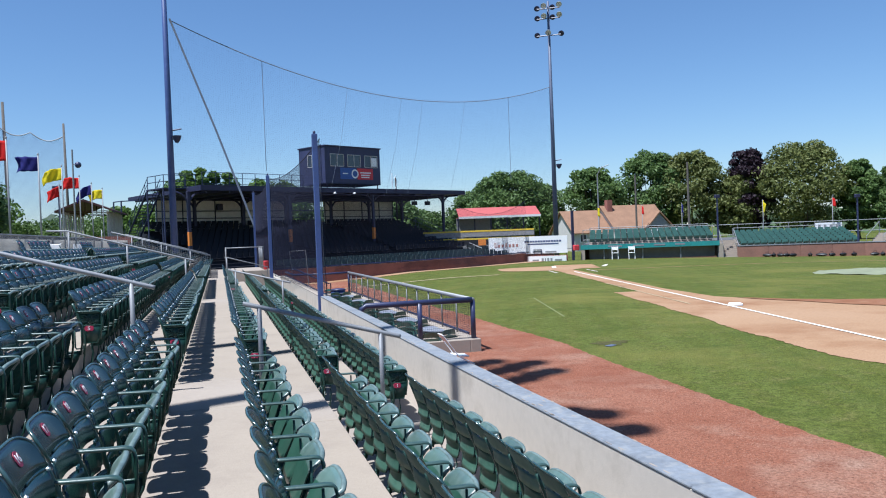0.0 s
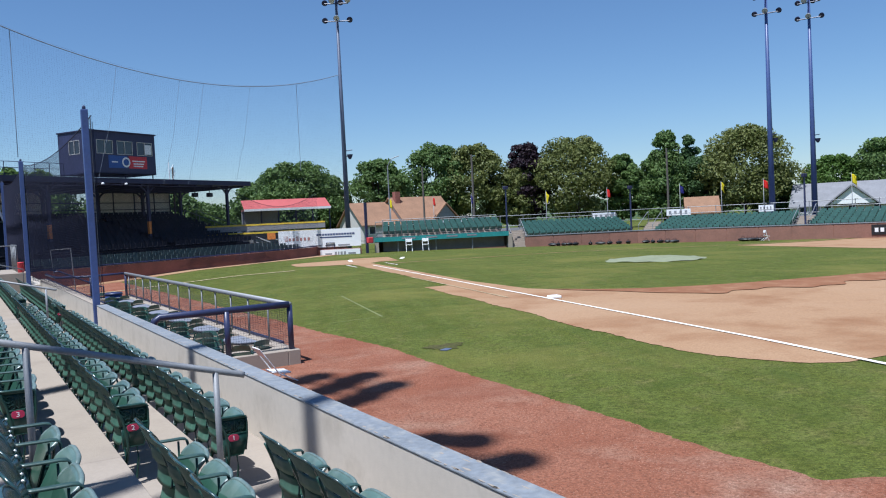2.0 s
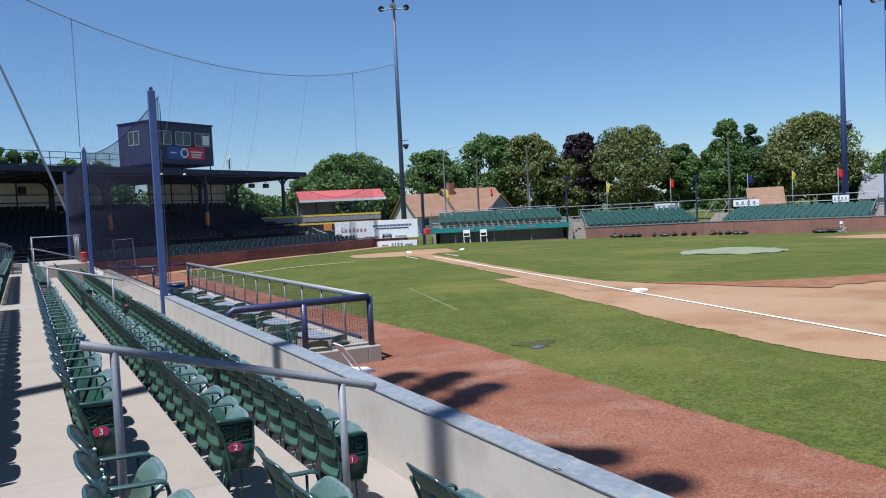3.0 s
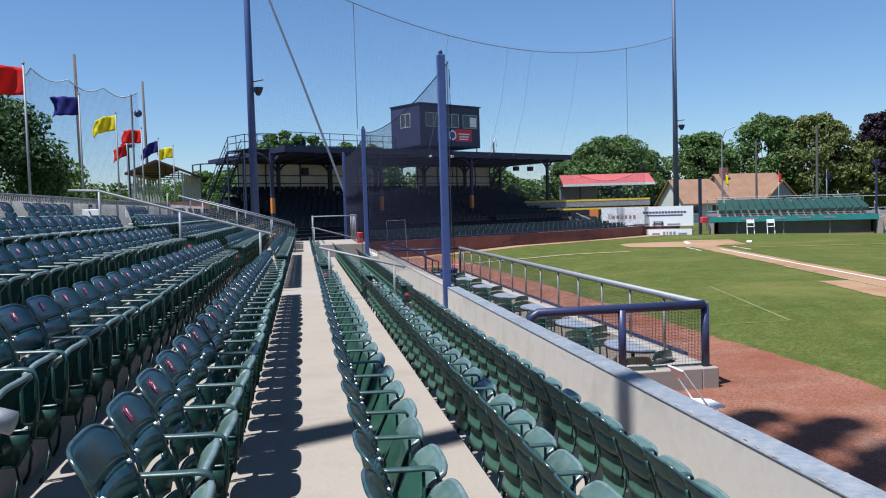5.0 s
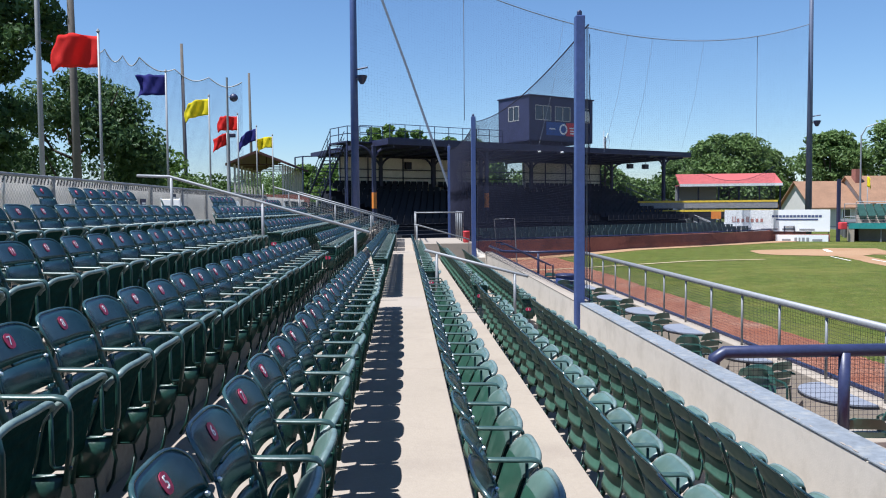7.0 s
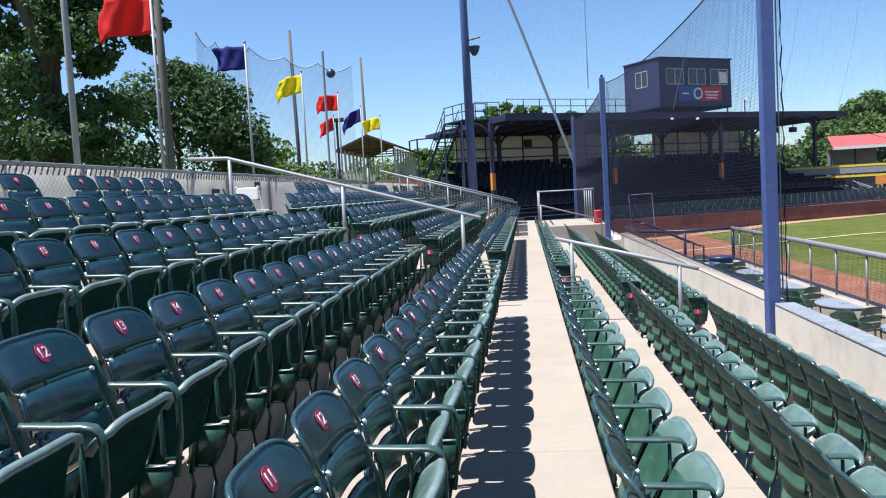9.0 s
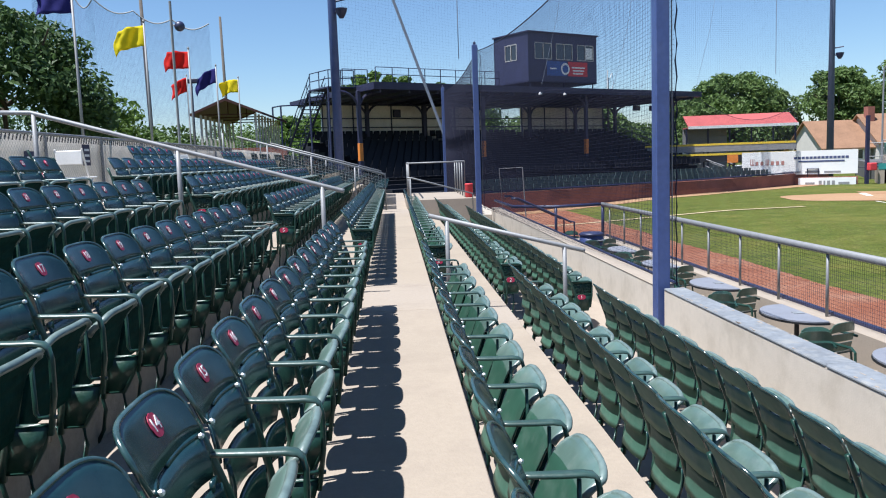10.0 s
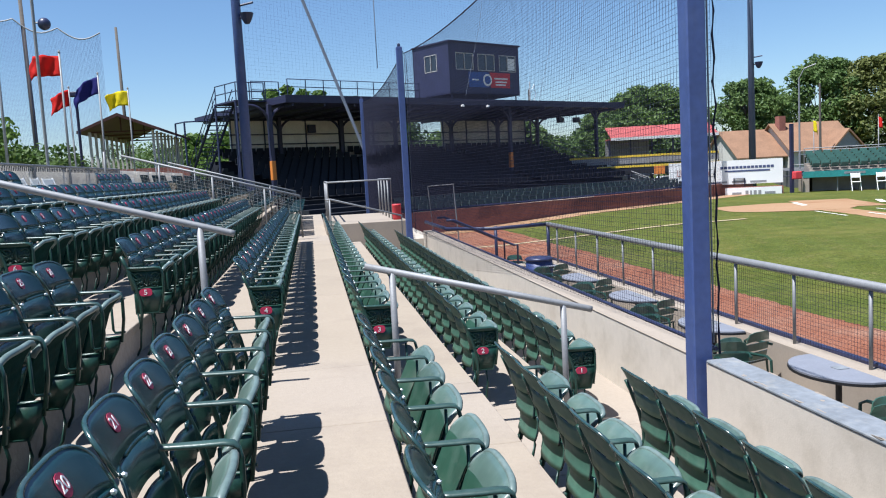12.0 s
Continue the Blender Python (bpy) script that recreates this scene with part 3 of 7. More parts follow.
NEAR_END = -40.0
bm = bmesh.new()
outline = [(3.02, -2.2), (3.02, tread_z(1) - 0.06)]
for n in ROWS:
    back, front = tread_span(n)
    outline += [(back + 0.004, tread_z(n) - 0.06), (back + 0.004, tread_z(n + 1) - 0.06)]
outline[-1] = (outline[-1][0], tread_z(8) - 0.06)
outline = outline[:-1] + [(-5.74, tread_z(8) - 0.06), (-5.74, -2.2)]
prism(bm, outline, "y", NEAR_END, FAR_END)
terrace = structure("floor", bm, M_RISER, "stepped concrete terrace under the stadium seats", "floor")
joints = [NEAR_END, -30, -24, -18.6, -12.4, -7.0, -1.55, 0.15, 4.1, 8.9, 13.75, 15.35, 19.6, 24.6, 29.2, FAR_END]
slab_mesh = {}
for n in ROWS:
    back, front = tread_span(n)
    if n == 8:
        back = -5.74
    for y0, y1 in zip(joints, joints[1:]):
        key = (round(y1 - y0, 3), round(front - back, 3))
        if key not in slab_mesh:
            bm = bmesh.new()
            box(bm, 0, front - back + 0.012, 0.005, y1 - y0 - 0.005, -0.075, 0, None, 0.006)
            ob = finish("slab", bm, M_CONC, terrace)
            slab_mesh[key] = ob.data
        else:
            ob = new("slab", slab_mesh[key])
            ob.parent = terrace
        ob.location = (back, y0, tread_z(n))

# front wall with its painted cap
bm = bmesh.new()
for y0, y1 in ((NEAR_END, 14.62), (14.95, FAR_END)):
    box(bm, 3.02, 3.25, y0, y1, -2.2, -0.225)
front_wall = structure("wall_front", bm, M_CONC_WALL, "poured concrete wall between the seats and the field", "wall")
cap_joints = [NEAR_END, -30, -20, -11, -5.4, 0.3, 5.9, 11.1, 14.62]
for y0, y1 in zip(cap_joints, cap_joints[1:]):
    bm = bmesh.new()
    box(bm, 3.013, 3.262, y0 + 0.004, y1 - 0.004, -0.225, -0.195, None, 0.010)
    part("wall_cap", bm, M_CAP, front_wall, "blue-grey painted wall cap, chipped")
    if y0 > -6:
        bm = bmesh.new()
        rc = random.Random(int(10 * y0) + 90)
        for k in range(int(9 * (y1 - y0))):
            cx = rc.choice((3.022, 3.026, 3.032, 3.25, 3.24, rc.uniform(3.03, 3.24)))
            cy, lx, ly = rc.uniform(y0 + 0.1, y1 - 0.1), rc.uniform(0.004, 0.014), rc.uniform(0.012, 0.075)
            prism(bm, [(cx + lx * rc.uniform(0.5, 1.1) * math.cos(a), cy + ly * rc.uniform(0.5, 1.1) * math.sin(a)) for a in (math.pi * j / 3.5 for j in range(7))], "z", -0.1955, -0.1935)
        part("bare_chips", bm, M_CONC, front_wall, "bare concrete where the paint has flaked off")
for y0, y1 in ((14.95, 20.0), (20.0, 26.0), (26.0, FAR_END)):
    bm = bmesh.new()
    box(bm, 3.013, 3.256, y0 + 0.004, y1 - 0.004, -0.225, -0.205, None, 0.008)
    part("wall_cap", bm, M_CONC, front_wall, "bare concrete wall top")
    bm = bmesh.new()
    tube(bm, [(3.285, y0, -0.20), (3.285, y1, -0.20)], 0.02, 6)
    part("edge_pipe", bm, M_NAVY, front_wall, "dark pipe along the wall's outer edge")

# back wall and its chain-link
bm = bmesh.new()
box(bm, -6.02, -5.74, NEAR_END, 47, -2.2, 1.0)
back_wall = structure("wall_back", bm, M_CONC_WALL, "low pale concrete wall behind the last row of seats", "wall")
fence = thing("chain_link_fence", "galvanised chain-link fence along the back of the stand", "fence")
bm = bmesh.new()
tube(bm, [(-5.68, -14, 2.02), (-5.68, 34, 2.02)], 0.024, 8)
part("top_rail", bm, M_STEEL, fence)
for k in range(20):
    y = -13.5 + 2.5 * k
    bm = bmesh.new()
    tube(bm, [(-5.68, y, 0.91), (-5.68, y, 2.04)], 0.03, 8)
    part("fence_post", bm, M_STEEL, fence)
# added sheets: sun through them makes the shaded wall band bright
for k in range(24):
    y = -13.5 + 2.5 * k
    bm = bmesh.new()
    sheet(bm, 10, 4, lambda a, b: Vector((-5.715 - 0.025 * math.sin(math.pi * a) * math.sin(math.pi * b) + 0.006 * math.sin(19 * a + 7 * b + k), y + 2.5 * a, 0.93 + 1.06 * b)),
          lambda a, b: Vector((-5.718 - 0.025 * math.sin(math.pi * a) * math.sin(math.pi * b) + 0.006 * math.sin(19 * a + 7 * b + k), y + 2.5 * a, 0.93 + 1.06 * b)))
    part("windscreen", bm, M_SCREEN, fence, "added translucent sheet that brightens the pale wall band", True)
bm = bmesh.new()
pitch = 0.085
y_lo, y_hi, z_lo, z_hi = 4.0, 34.0, 0.95, 2.0
h = z_hi - z_lo
k = 0
while y_lo + k * pitch < y_hi:
    y = y_lo + k * pitch
    for s in (1, -1):
        tube(bm, [(-5.67, y, z_lo), (-5.67, y + s * h * 0.95, z_hi)], 0.0022, 3, cap=False)
    k += 1
part("wire_mesh", bm, M_CHAIN, fence)
bm = bmesh.new()
k = 0
while y_lo + k * 0.12 < y_hi:
    y = y_lo + k * 0.12
    tube(bm, [(-5.70, y, 1.9), (-5.70, y + 0.05, 1.99)], 0.012, 4)
    k += 1
part("lacing", bm, M_BLACK, fence, "black lacing tied along the top rail")

# ---- stadium seat ----
PITCH = 0.53


CUP = 0.030


def back_x(z):
    return -0.060 - 0.06 * (z - 0.45) - 0.42 * (z - 0.45) ** 2


def back_half(z):
    return 0.210 - 0.05 * max(0.0, 0.80 - z)


def crown(w):
    """The top edge of the backrest across its width: a rounded rectangle."""
    return 0.938 + 0.079 * max(0.0, 1 - abs(w) ** 5) ** 0.5


def shell(z0, z1, flare, nv):
    """One shell of the backrest, cupped to the sides; without z1 it runs up to the crown."""
    def f(t):
        def g(a, b):
            w = -math.cos(math.pi * a)
            top = z1 if z1 else crown(w)
            z = z0 + (top - z0) * b
            x = back_x(z) + CUP * abs(w) ** 3 - 0.014 * t - flare * (1 - b) ** 2
            return Vector((x, w * back_half(z), z))
        return g
    bm = bmesh.new()
    sheet(bm, 12, nv, f(0), f(1))
    return bm, f(0.5)


seat = thing("stadium_seat", "dark green folding plastic stadium seat between iron arms", "stadium seat", "stadium seats")
bm = bmesh.new()


def strip(t, w0, w1, z0, z1):
    """A piece of the top panel between two widths, up to z1 or to the crown."""
    def g(a, b):
        w = -math.cos(math.pi * a) if w1 - w0 > 1.9 else w0 + (w1 - w0) * a
        z = z0 + ((z1 or crown(w)) - z0) * b
        return Vector((back_x(z) + CUP * abs(w) ** 3 - 0.013 * t - (0.020 * (1 - b) ** 2 if z1 == 0.846 else 0.0), w * (0.236 if z0 > 0.852 else 0.210), z))
    return g


for w0, w1, z0, z1, nu, nv in ((-1, 1, 0.860, None, 16, 5), (-1, 1, 0.715, 0.846, 12, 3), (-1, -0.60, 0.846, 0.860, 3, 1), (-0.10, 1, 0.846, 0.860, 8, 1)):
    sheet(bm, nu, nv, strip(0, w0, w1, z0, z1), strip(1, w0, w1, z0, z1))
edge = strip(0.5, -1, 1, 0.860, None)
lower_edge = strip(0.5, -1, 1, 0.715, 0.846)
back_top = part("back_top", bm, M_SEAT, seat, "rounded top panel of the backrest", True)
# rear faces: weathering and painted sunlight
back_top.data.materials.append(M_SEAT_AGED_SUNLIT)
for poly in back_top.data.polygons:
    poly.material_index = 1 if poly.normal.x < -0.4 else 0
bm = bmesh.new()
tube(bm, [edge(0.0, 0.0)] + [edge(k / 20, 1.0) for k in range(21)] + [edge(1.0, 0.0)], 0.0085, 6)
for a in (0.0, 1.0):
    tube(bm, [lower_edge(a, 0.0), lower_edge(a, 1.0)], 0.006, 5)
part("back_rim", bm, M_SEAT_RIM, back_top, "worn rolled rim", True)
bm, _ = shell(0.530, 0.700, 0.034, 5)
for y in (-0.175, 0.175):
    box(bm, back_x(0.70) + 0.006, back_x(0.70) + 0.018, y - 0.025, y + 0.025, 0.690, 0.725)
mid_panel = part("back_panel", bm, M_SEAT, seat, smooth=True)
bm, _ = shell(0.365, 0.540, 0.036, 5)
lower_panel = part("lower_panel", bm, M_SEAT, seat, smooth=True)
# rear faces take the sun-lightened green, fronts the darker one
for panel in (mid_panel, lower_panel):
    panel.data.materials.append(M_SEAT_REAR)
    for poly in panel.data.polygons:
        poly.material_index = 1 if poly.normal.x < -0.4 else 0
bm = bmesh.new()
tilt = radians(77)
PAN = 0.405


def pan_point(a, b, t):
    """The folded pan: a broad dish that rolls over at its front edge, with shallow ribs below."""
    w = -math.cos(math.pi * a)
    front = max(0.0, (b - 0.55) / 0.45)
    d = PAN * b * (1 - 0.08 * abs(w) ** 5 * b ** 2) - 0.022 * front ** 2
    half = 0.228 - 0.016 * front ** 3 * abs(w)
    dish = 0.007 * (1 - w * w) * math.sin(math.pi * min(1, b)) + 0.014 * (1 - w * w) * b + 0.046 * front ** 2
    off = -0.024 * t - dish - 0.007 * t * (1 - w ** 4) * math.cos(2 * math.pi * b * 6) * (b < 0.9)
    px, pz = d * math.cos(tilt), d * math.sin(tilt)
    nx, nz = -math.sin(tilt), math.cos(tilt)
    return Vector((-0.008 + px + nx * off, w * half, 0.405 + pz + nz * off))


sheet(bm, 12, 12, lambda a, b: pan_point(a, b, 0), lambda a, b: pan_point(a, b, 0.3))
seat_pan = part("seat_pan", bm, M_SEAT_PAN, seat, "green plastic seat pan folded up, sky sheen painted on its front edge", True)
# upper part of the pan gets the painted sky sheen
seat_pan.data.materials.append(M_SEAT_SHEEN)
for poly in seat_pan.data.polygons:
    poly.material_index = 1 if poly.center.z > 0.405 + 0.60 * PAN else 0
bm = bmesh.new()
lip = [pan_point(0.0, k / 10, 0.5) for k in range(7, 11)] + [pan_point(k / 14, 1.0, 0.5) for k in range(1, 14)] + [pan_point(1.0, k / 10, 0.5) for k in range(10, 6, -1)]
tube(bm, lip, 0.0155, 7)
part("lip", bm, M_SEAT_WORN_SHEEN, seat_pan, "worn front lip, paled further by painted sky sheen", True)
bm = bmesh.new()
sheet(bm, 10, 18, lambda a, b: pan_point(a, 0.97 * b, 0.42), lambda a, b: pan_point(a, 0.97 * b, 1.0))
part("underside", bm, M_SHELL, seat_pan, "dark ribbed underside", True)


def bar(bm, pts, y, half_w, half_t):
    """A flat cast bar through (x, z) points in the plane of y."""
    rings = []
    n = len(pts)
    for i, (x, z) in enumerate(pts):
        ax, az = pts[max(0, i - 1)]
        bx, bz = pts[min(n - 1, i + 1)]
        L = math.hypot(bx - ax, bz - az)
        nx, nz = -(bz - az) / L, (bx - ax) / L
        rings.append([bm.verts.new((x + nx * half_t * q, y + half_w * p, z + nz * half_t * q)) for p, q in ((-1, -0.5), (-0.6, -1), (0.6, -1), (1, -0.5), (1, 0.5), (0.6, 1), (-0.6, 1), (-1, 0.5))])
    for p, q in zip(rings, rings[1:]):
        for k in range(8):
            bm.faces.new((p[k], p[(k + 1) % 8], q[(k + 1) % 8], q[k]))
    bm.faces.new(rings[0][::-1])
    bm.faces.new(rings[-1])


def standard(bm, y, scroll=False):
    """A cast standard in the plane of y: open loop under the arm, plate and curved legs."""
    t = 0.014
    bar(bm, [(0.146, 0.745), (0.156, 0.70), (0.154, 0.56), (0.132, 0.40)], y, 0.014, 0.009)
    bar(bm, [(-0.155, 0.880), (-0.125, 0.80), (-0.065, 0.62), (-0.035, 0.48), (-0.03, 0.36), (-0.05, 0.22)], y, 0.015, 0.012)
    if scroll:
        plate = [(-0.082, 0.585), (0.150, 0.585), (0.136, 0.47), (0.104, 0.36), (-0.074, 0.36), (-0.070, 0.48)]
        bar(bm, [(-0.105, 0.775), (-0.098, 0.70), (-0.075, 0.57)], y, 0.012, 0.016)
        bar(bm, [(-0.10, 0.752), (0.155, 0.748)], y, 0.012, 0.012)
        prism(bm, [(-0.096, 0.752), (0.153, 0.748), (0.152, 0.585), (-0.080, 0.585)], "y", y + 0.006, y + 0.014)
        foot = 0.365
    else:
        plate = [(-0.03, 0.44), (0.135, 0.44), (0.100, 0.35), (0.050, 0.25), (-0.062, 0.25), (-0.045, 0.36)]
        bar(bm, [(0.085, 0.745), (0.085, 0.49), (0.095, 0.47), (0.158, 0.47)], y, 0.010, 0.007)
        foot = 0.26
    prism(bm, plate, "y", y - t / 2, y + t / 2)
    tube(bm, [(x, y, z) for x, z in plate], 0.0105, 5, closed=True)
    tube(bm, [(-0.062, y, foot), (-0.045, y, foot * 0.6), (-0.062, y, 0.05), (-0.095, y, -0.02)], 0.010, 6)
    tube(bm, [(0.044, y, foot), (0.052, y, foot * 0.62), (0.030, y, 0.06), (-0.01, y, -0.02)], 0.010, 6)


bm = bmesh.new()
standard(bm, PITCH / 2)
part("standard", bm, M_IRON, seat, "green-painted cast iron standard", True)
bm = bmesh.new()


def armrest(bm, y):
    rings = []
    for x, z, w in ((-0.115, 0.772, 0.015), (-0.08, 0.770, 0.020), (0.03, 0.767, 0.023), (0.10, 0.767, 0.023), (0.135, 0.760, 0.022), (0.152, 0.742, 0.018), (0.158, 0.710, 0.014)):
        rings.append([bm.verts.new((x, y + a * w, z + c)) for a, c in ((-1, -0.009), (1, -0.009), (1, 0.002), (0.7, 0.008), (-0.7, 0.008), (-1, 0.002))])
    for p, q in zip(rings, rings[1:]):
        for k in range(6):
            bm.faces.new((p[k], p[(k + 1) % 6], q[(k + 1) % 6], q[k]))
    bm.faces.new(list(reversed(rings[0])))
    bm.faces.new(rings[-1])


armrest(bm, PITCH / 2)
part("armrest", bm, M_ARM, seat, "flat green armrest", True)
for y in (-0.200, 0.200):
    bm = bmesh.new()
    bmesh.ops.create_icosphere(bm, subdivisions=1, radius=0.011, matrix=Matrix.Translation((back_x(0.852) + 0.032, y, 0.852)))
    part("bolt", bm, M_BOLT, seat, "bright zinc bolt")

# the numbered seat carries a red plate on its backrest
seat_plate = copy_thing(seat, Matrix())
tagged(seat_plate, "dark green folding stadium seat with a red number plate")
tilt_back = math.atan(0.48)
plate_at = Matrix.Translation((back_x(0.950) + 0.003, 0.035, 0.950)) @ Matrix.Rotation(-tilt_back, 4, "Y")
bm = bmesh.new()
ring = []
for k in range(12):
    th = 2 * math.pi * k / 12
    ring.append((0.035 * math.copysign(abs(math.cos(th)) ** 0.8, math.cos(th)), 0.037 * math.copysign(abs(math.sin(th)) ** 0.8, math.sin(th))))
prism(bm, ring, "x", -0.001, 0.001)
number_plate = part("number_plate", bm, M_BADGE, seat_plate, "red oval number plate")
number_plate.matrix_basis = plate_at
digit_mesh = {}
face_x = Matrix(((0, 0, 1, 0), (1, 0, 0, 0), (0, 1, 0, 0), (0, 0, 0, 1)))
for k in range(1, 27):
    digit_mesh[k] = text_mesh(str(k), 0.060, 0.001)
    digit_mesh[k].materials.clear()
    digit_mesh[k].materials.append(M_WHITE)
number = new("number", digit_mesh[1])
number.parent = number_plate
number.matrix_basis = Matrix.Translation((0.0018, 0, 0)) @ face_x

# ornamental end standard with its row number
row_end = thing("row_end_standard", "ornamental green cast iron row end with scrollwork", "seat standard", "row ends")
bm = bmesh.new()
standard(bm, 0.0, True)
armrest(bm, 0.0)
part("frame", bm, M_IRON, row_end, smooth=True)
bm = bmesh.new()
for cx, cz, r0, turn, sgn in ((-0.045, 0.685, 0.042, 0.3, 1), (0.105, 0.685, 0.042, 2.8, -1), (-0.02, 0.612, 0.034, 4.0, -1), (0.085, 0.612, 0.034, 5.4, 1), (-0.008, 0.655, 0.026, 1.2, 1), (0.062, 0.655, 0.026, 1.9, -1), (-0.052, 0.645, 0.022, 5.0, 1), (0.115, 0.645, 0.022, 4.4, -1)):
    pts = []
    for k in range(14):
        th = turn + sgn * k * 0.55
        r = r0 * (1 - k / 17)
        pts.append((cx + r * math.cos(th), 0.0, cz + r * math.sin(th)))
    tube(bm, pts, 0.0085, 4)
tube(bm, [(0.03, 0, 0.555), (0.032, 0, 0.66), (0.03, 0, 0.752)], 0.007, 4)
tube(bm, [(-0.05, 0, 0.56), (0.03, 0, 0.73), (0.12, 0, 0.56)], 0.006, 4)
tube(bm, [(-0.09, 0, 0.74), (0.03, 0, 0.60), (0.165, 0, 0.74)], 0.006, 4)
part("scrollwork", bm, M_IRON, row_end, "cast scroll ornament", True)
bm = bmesh.new()
prism(bm, [(0.018 + 0.050 * (abs(math.cos(t)) ** 0.6) * math.copysign(1, math.cos(t)), 0.548 + 0.034 * (abs(math.sin(t)) ** 0.7) * math.copysign(1, math.sin(t))) for t in (2 * math.pi * k / 14 + 0.1 for k in range(14))], "y", -0.026, -0.012)
row_plate = part("row_plate", bm, M_BADGE, row_end, "red plate with the row number")
face_y = Matrix(((1, 0, 0, 0), (0, 0, -1, 0), (0, 1, 0, 0), (0, 0, 0, 1)))
row_digit = {}
for n in ROWS:
    row_digit[n] = text_mesh(str(n), 0.065, 0.0015)
    row_digit[n].materials.clear()
    row_digit[n].materials.append(M_WHITE)
row_number = new("number", row_digit[1])
row_number.parent = row_plate
row_number.matrix_basis = Matrix.Translation((0.018, -0.0275, 0.548)) @ face_y

bare_last_row = {0: (1, 2, 3, 5, 6, 12, 13, 14), 1: (4, 5, 6, 9, 10, 15, 16, 17, 18, 19, 20, 22), 2: (1, 2, 3, 4, 5, 6, 7, 13, 14, 15, 16, 17, 18, 19, 20, 21)}
sections = ((-15.2, 8), (0.1, 1), (15.4, 1))
SQUAT = Matrix.Diagonal((1, 1, 0.915, 1))
rng = random.Random(4)
bulk_v, bulk_f, bulk_m, bulk_n = [], [], [], 0
BULK_MATS = [M_SEAT, M_SEAT_PAN, M_SEAT_SHEEN, M_SEAT_REAR, M_SEAT_AGED_SUNLIT, M_SEAT_RIM, M_ARM, M_SEAT_WORN_SHEEN, M_SHELL, M_IRON, M_BOLT, M_BADGE, M_WHITE]


def gather(src, m, skip=()):
    """Adds a thing's parts, moved by m, to the joined seats."""
    global bulk_n
    for o in src.children_recursive:
        if o.type != "MESH" or o.name.split(".")[0] in skip:
            continue
        mw = m @ (o.parent.matrix_basis if o.parent is not src else Matrix()) @ o.matrix_basis
        co = np.empty(len(o.data.vertices) * 3)
        o.data.vertices.foreach_get("co", co)
        co = co.reshape(-1, 3) @ np.array(mw.to_3x3()).T + np.array(mw.translation)
        bulk_v.append(co)
        slots = [BULK_MATS.index(q) for q in o.data.materials]
        for poly in o.data.polygons:
            bulk_f.append([bulk_n + i for i in poly.vertices])
            bulk_m.append(slots[poly.material_index])
        bulk_n += len(co)


for si, (y0, first) in enumerate(sections):
    for n in ROWS:
        end = copy_thing(row_end, Matrix.Translation((row_x(n), y0 + 0.04, tread_z(n) + 0.02)) @ SQUAT)
        for o in end.children_recursive:
            if o.name.startswith("number"):
                o.data = row_digit[n]
        pitch, count = (0.5105, 27) if n > 3 else (PITCH, 26)
        narrow = Matrix.Diagonal((1, pitch / PITCH, 1, 1))
        for k in range(first, count + 1):
            if n == 8 and k in bare_last_row[si]:
                continue
            src = seat_plate if n > 3 and k > 1 else seat
            y = y0 + 0.06 + (k - 0.5) * pitch + (0.12 if n > 5 else 0.08 if n == 5 else 0.0)
            m = Matrix.Translation((row_x(n) + rng.uniform(-0.004, 0.004), y, tread_z(n) + 0.02)) @ SQUAT @ narrow
            if not ((-8 < y < 18.6 and n < 7) or (n == 7 and 0 < y < 13.75)):
                gather(src, m, ("number", "bolt") if y > 18 else ())
                continue
            ob = copy_thing(src, m)
            pan_turn = rng.uniform(-3, 4) if n > 3 else rng.uniform(2, 12)
            for o in ob.children_recursive:
                if o.name.startswith("number") and not o.name.startswith("number_plate"):
                    o.data = digit_mesh[k - 1]
                elif o.name.startswith("seat_pan"):
                    piv = Matrix.Translation((0.010, 0, 0.415))
                    o.matrix_basis = piv @ Matrix.Rotation(radians(pan_turn), 4, "Y") @ piv.inverted()
me = bpy.data.meshes.new("stadium_seats")
me.from_pydata(np.concatenate(bulk_v).tolist(), [], bulk_f)
for mt in BULK_MATS:
    me.materials.append(mt)
me.polygons.foreach_set("material_index", bulk_m)
me.polygons.foreach_set("use_smooth", [True] * len(bulk_m))
tagged(new("stadium_seats", me), "rows of dark green folding stadium seats along the terrace", "stadium seats", kind="stuff")
for src in (seat, seat_plate, row_end):
    for o in [src, *src.children_recursive][::-1]:
        bpy.data.objects.remove(o)


# ---- handrails of the aisles ----
def handrail(x_low, z_low, length, y, post_at, tail=0.0, slope=RISE / RUN):
    rail = thing("handrail", "grey galvanised pipe handrail standing in the seat aisle", "handrail", "aisle handrails")
    bm = bmesh.new()
    pts = [(x_low + 0.03, y, z_low - 0.01), (x_low, y, z_low), (x_low - length, y, z_low + slope * length)]
    if tail:
        pts.append((x_low - length - tail, y, z_low + slope * length + 0.02))
    tube(bm, pts, 0.027, 10)
    part("rail", bm, M_STEEL, rail, smooth=True)
    for px, n in post_at:
        bm = bmesh.new()
        tube(bm, [(px, y, tread_z(n)), (px, y, z_low + slope * (x_low - px))], 0.026, 10)
        part("post", bm, M_STEEL, rail, smooth=True)
    return rail


handrail(2.08, 0.35, 1.78, -0.72, ((1.87, 2), (0.48, 3)), 0.0, 0.276)
handrail(2.11, 0.265, 1.80, 14.85, ((1.90, 2), (0.52, 3)), 0.0, 0.265)
for y in (-0.45, 14.85):
    handrail(-0.68, 1.07, 3.4, y, ((-0.90, 5), (-2.5, 7), (-4.05, 8)), 0.55)


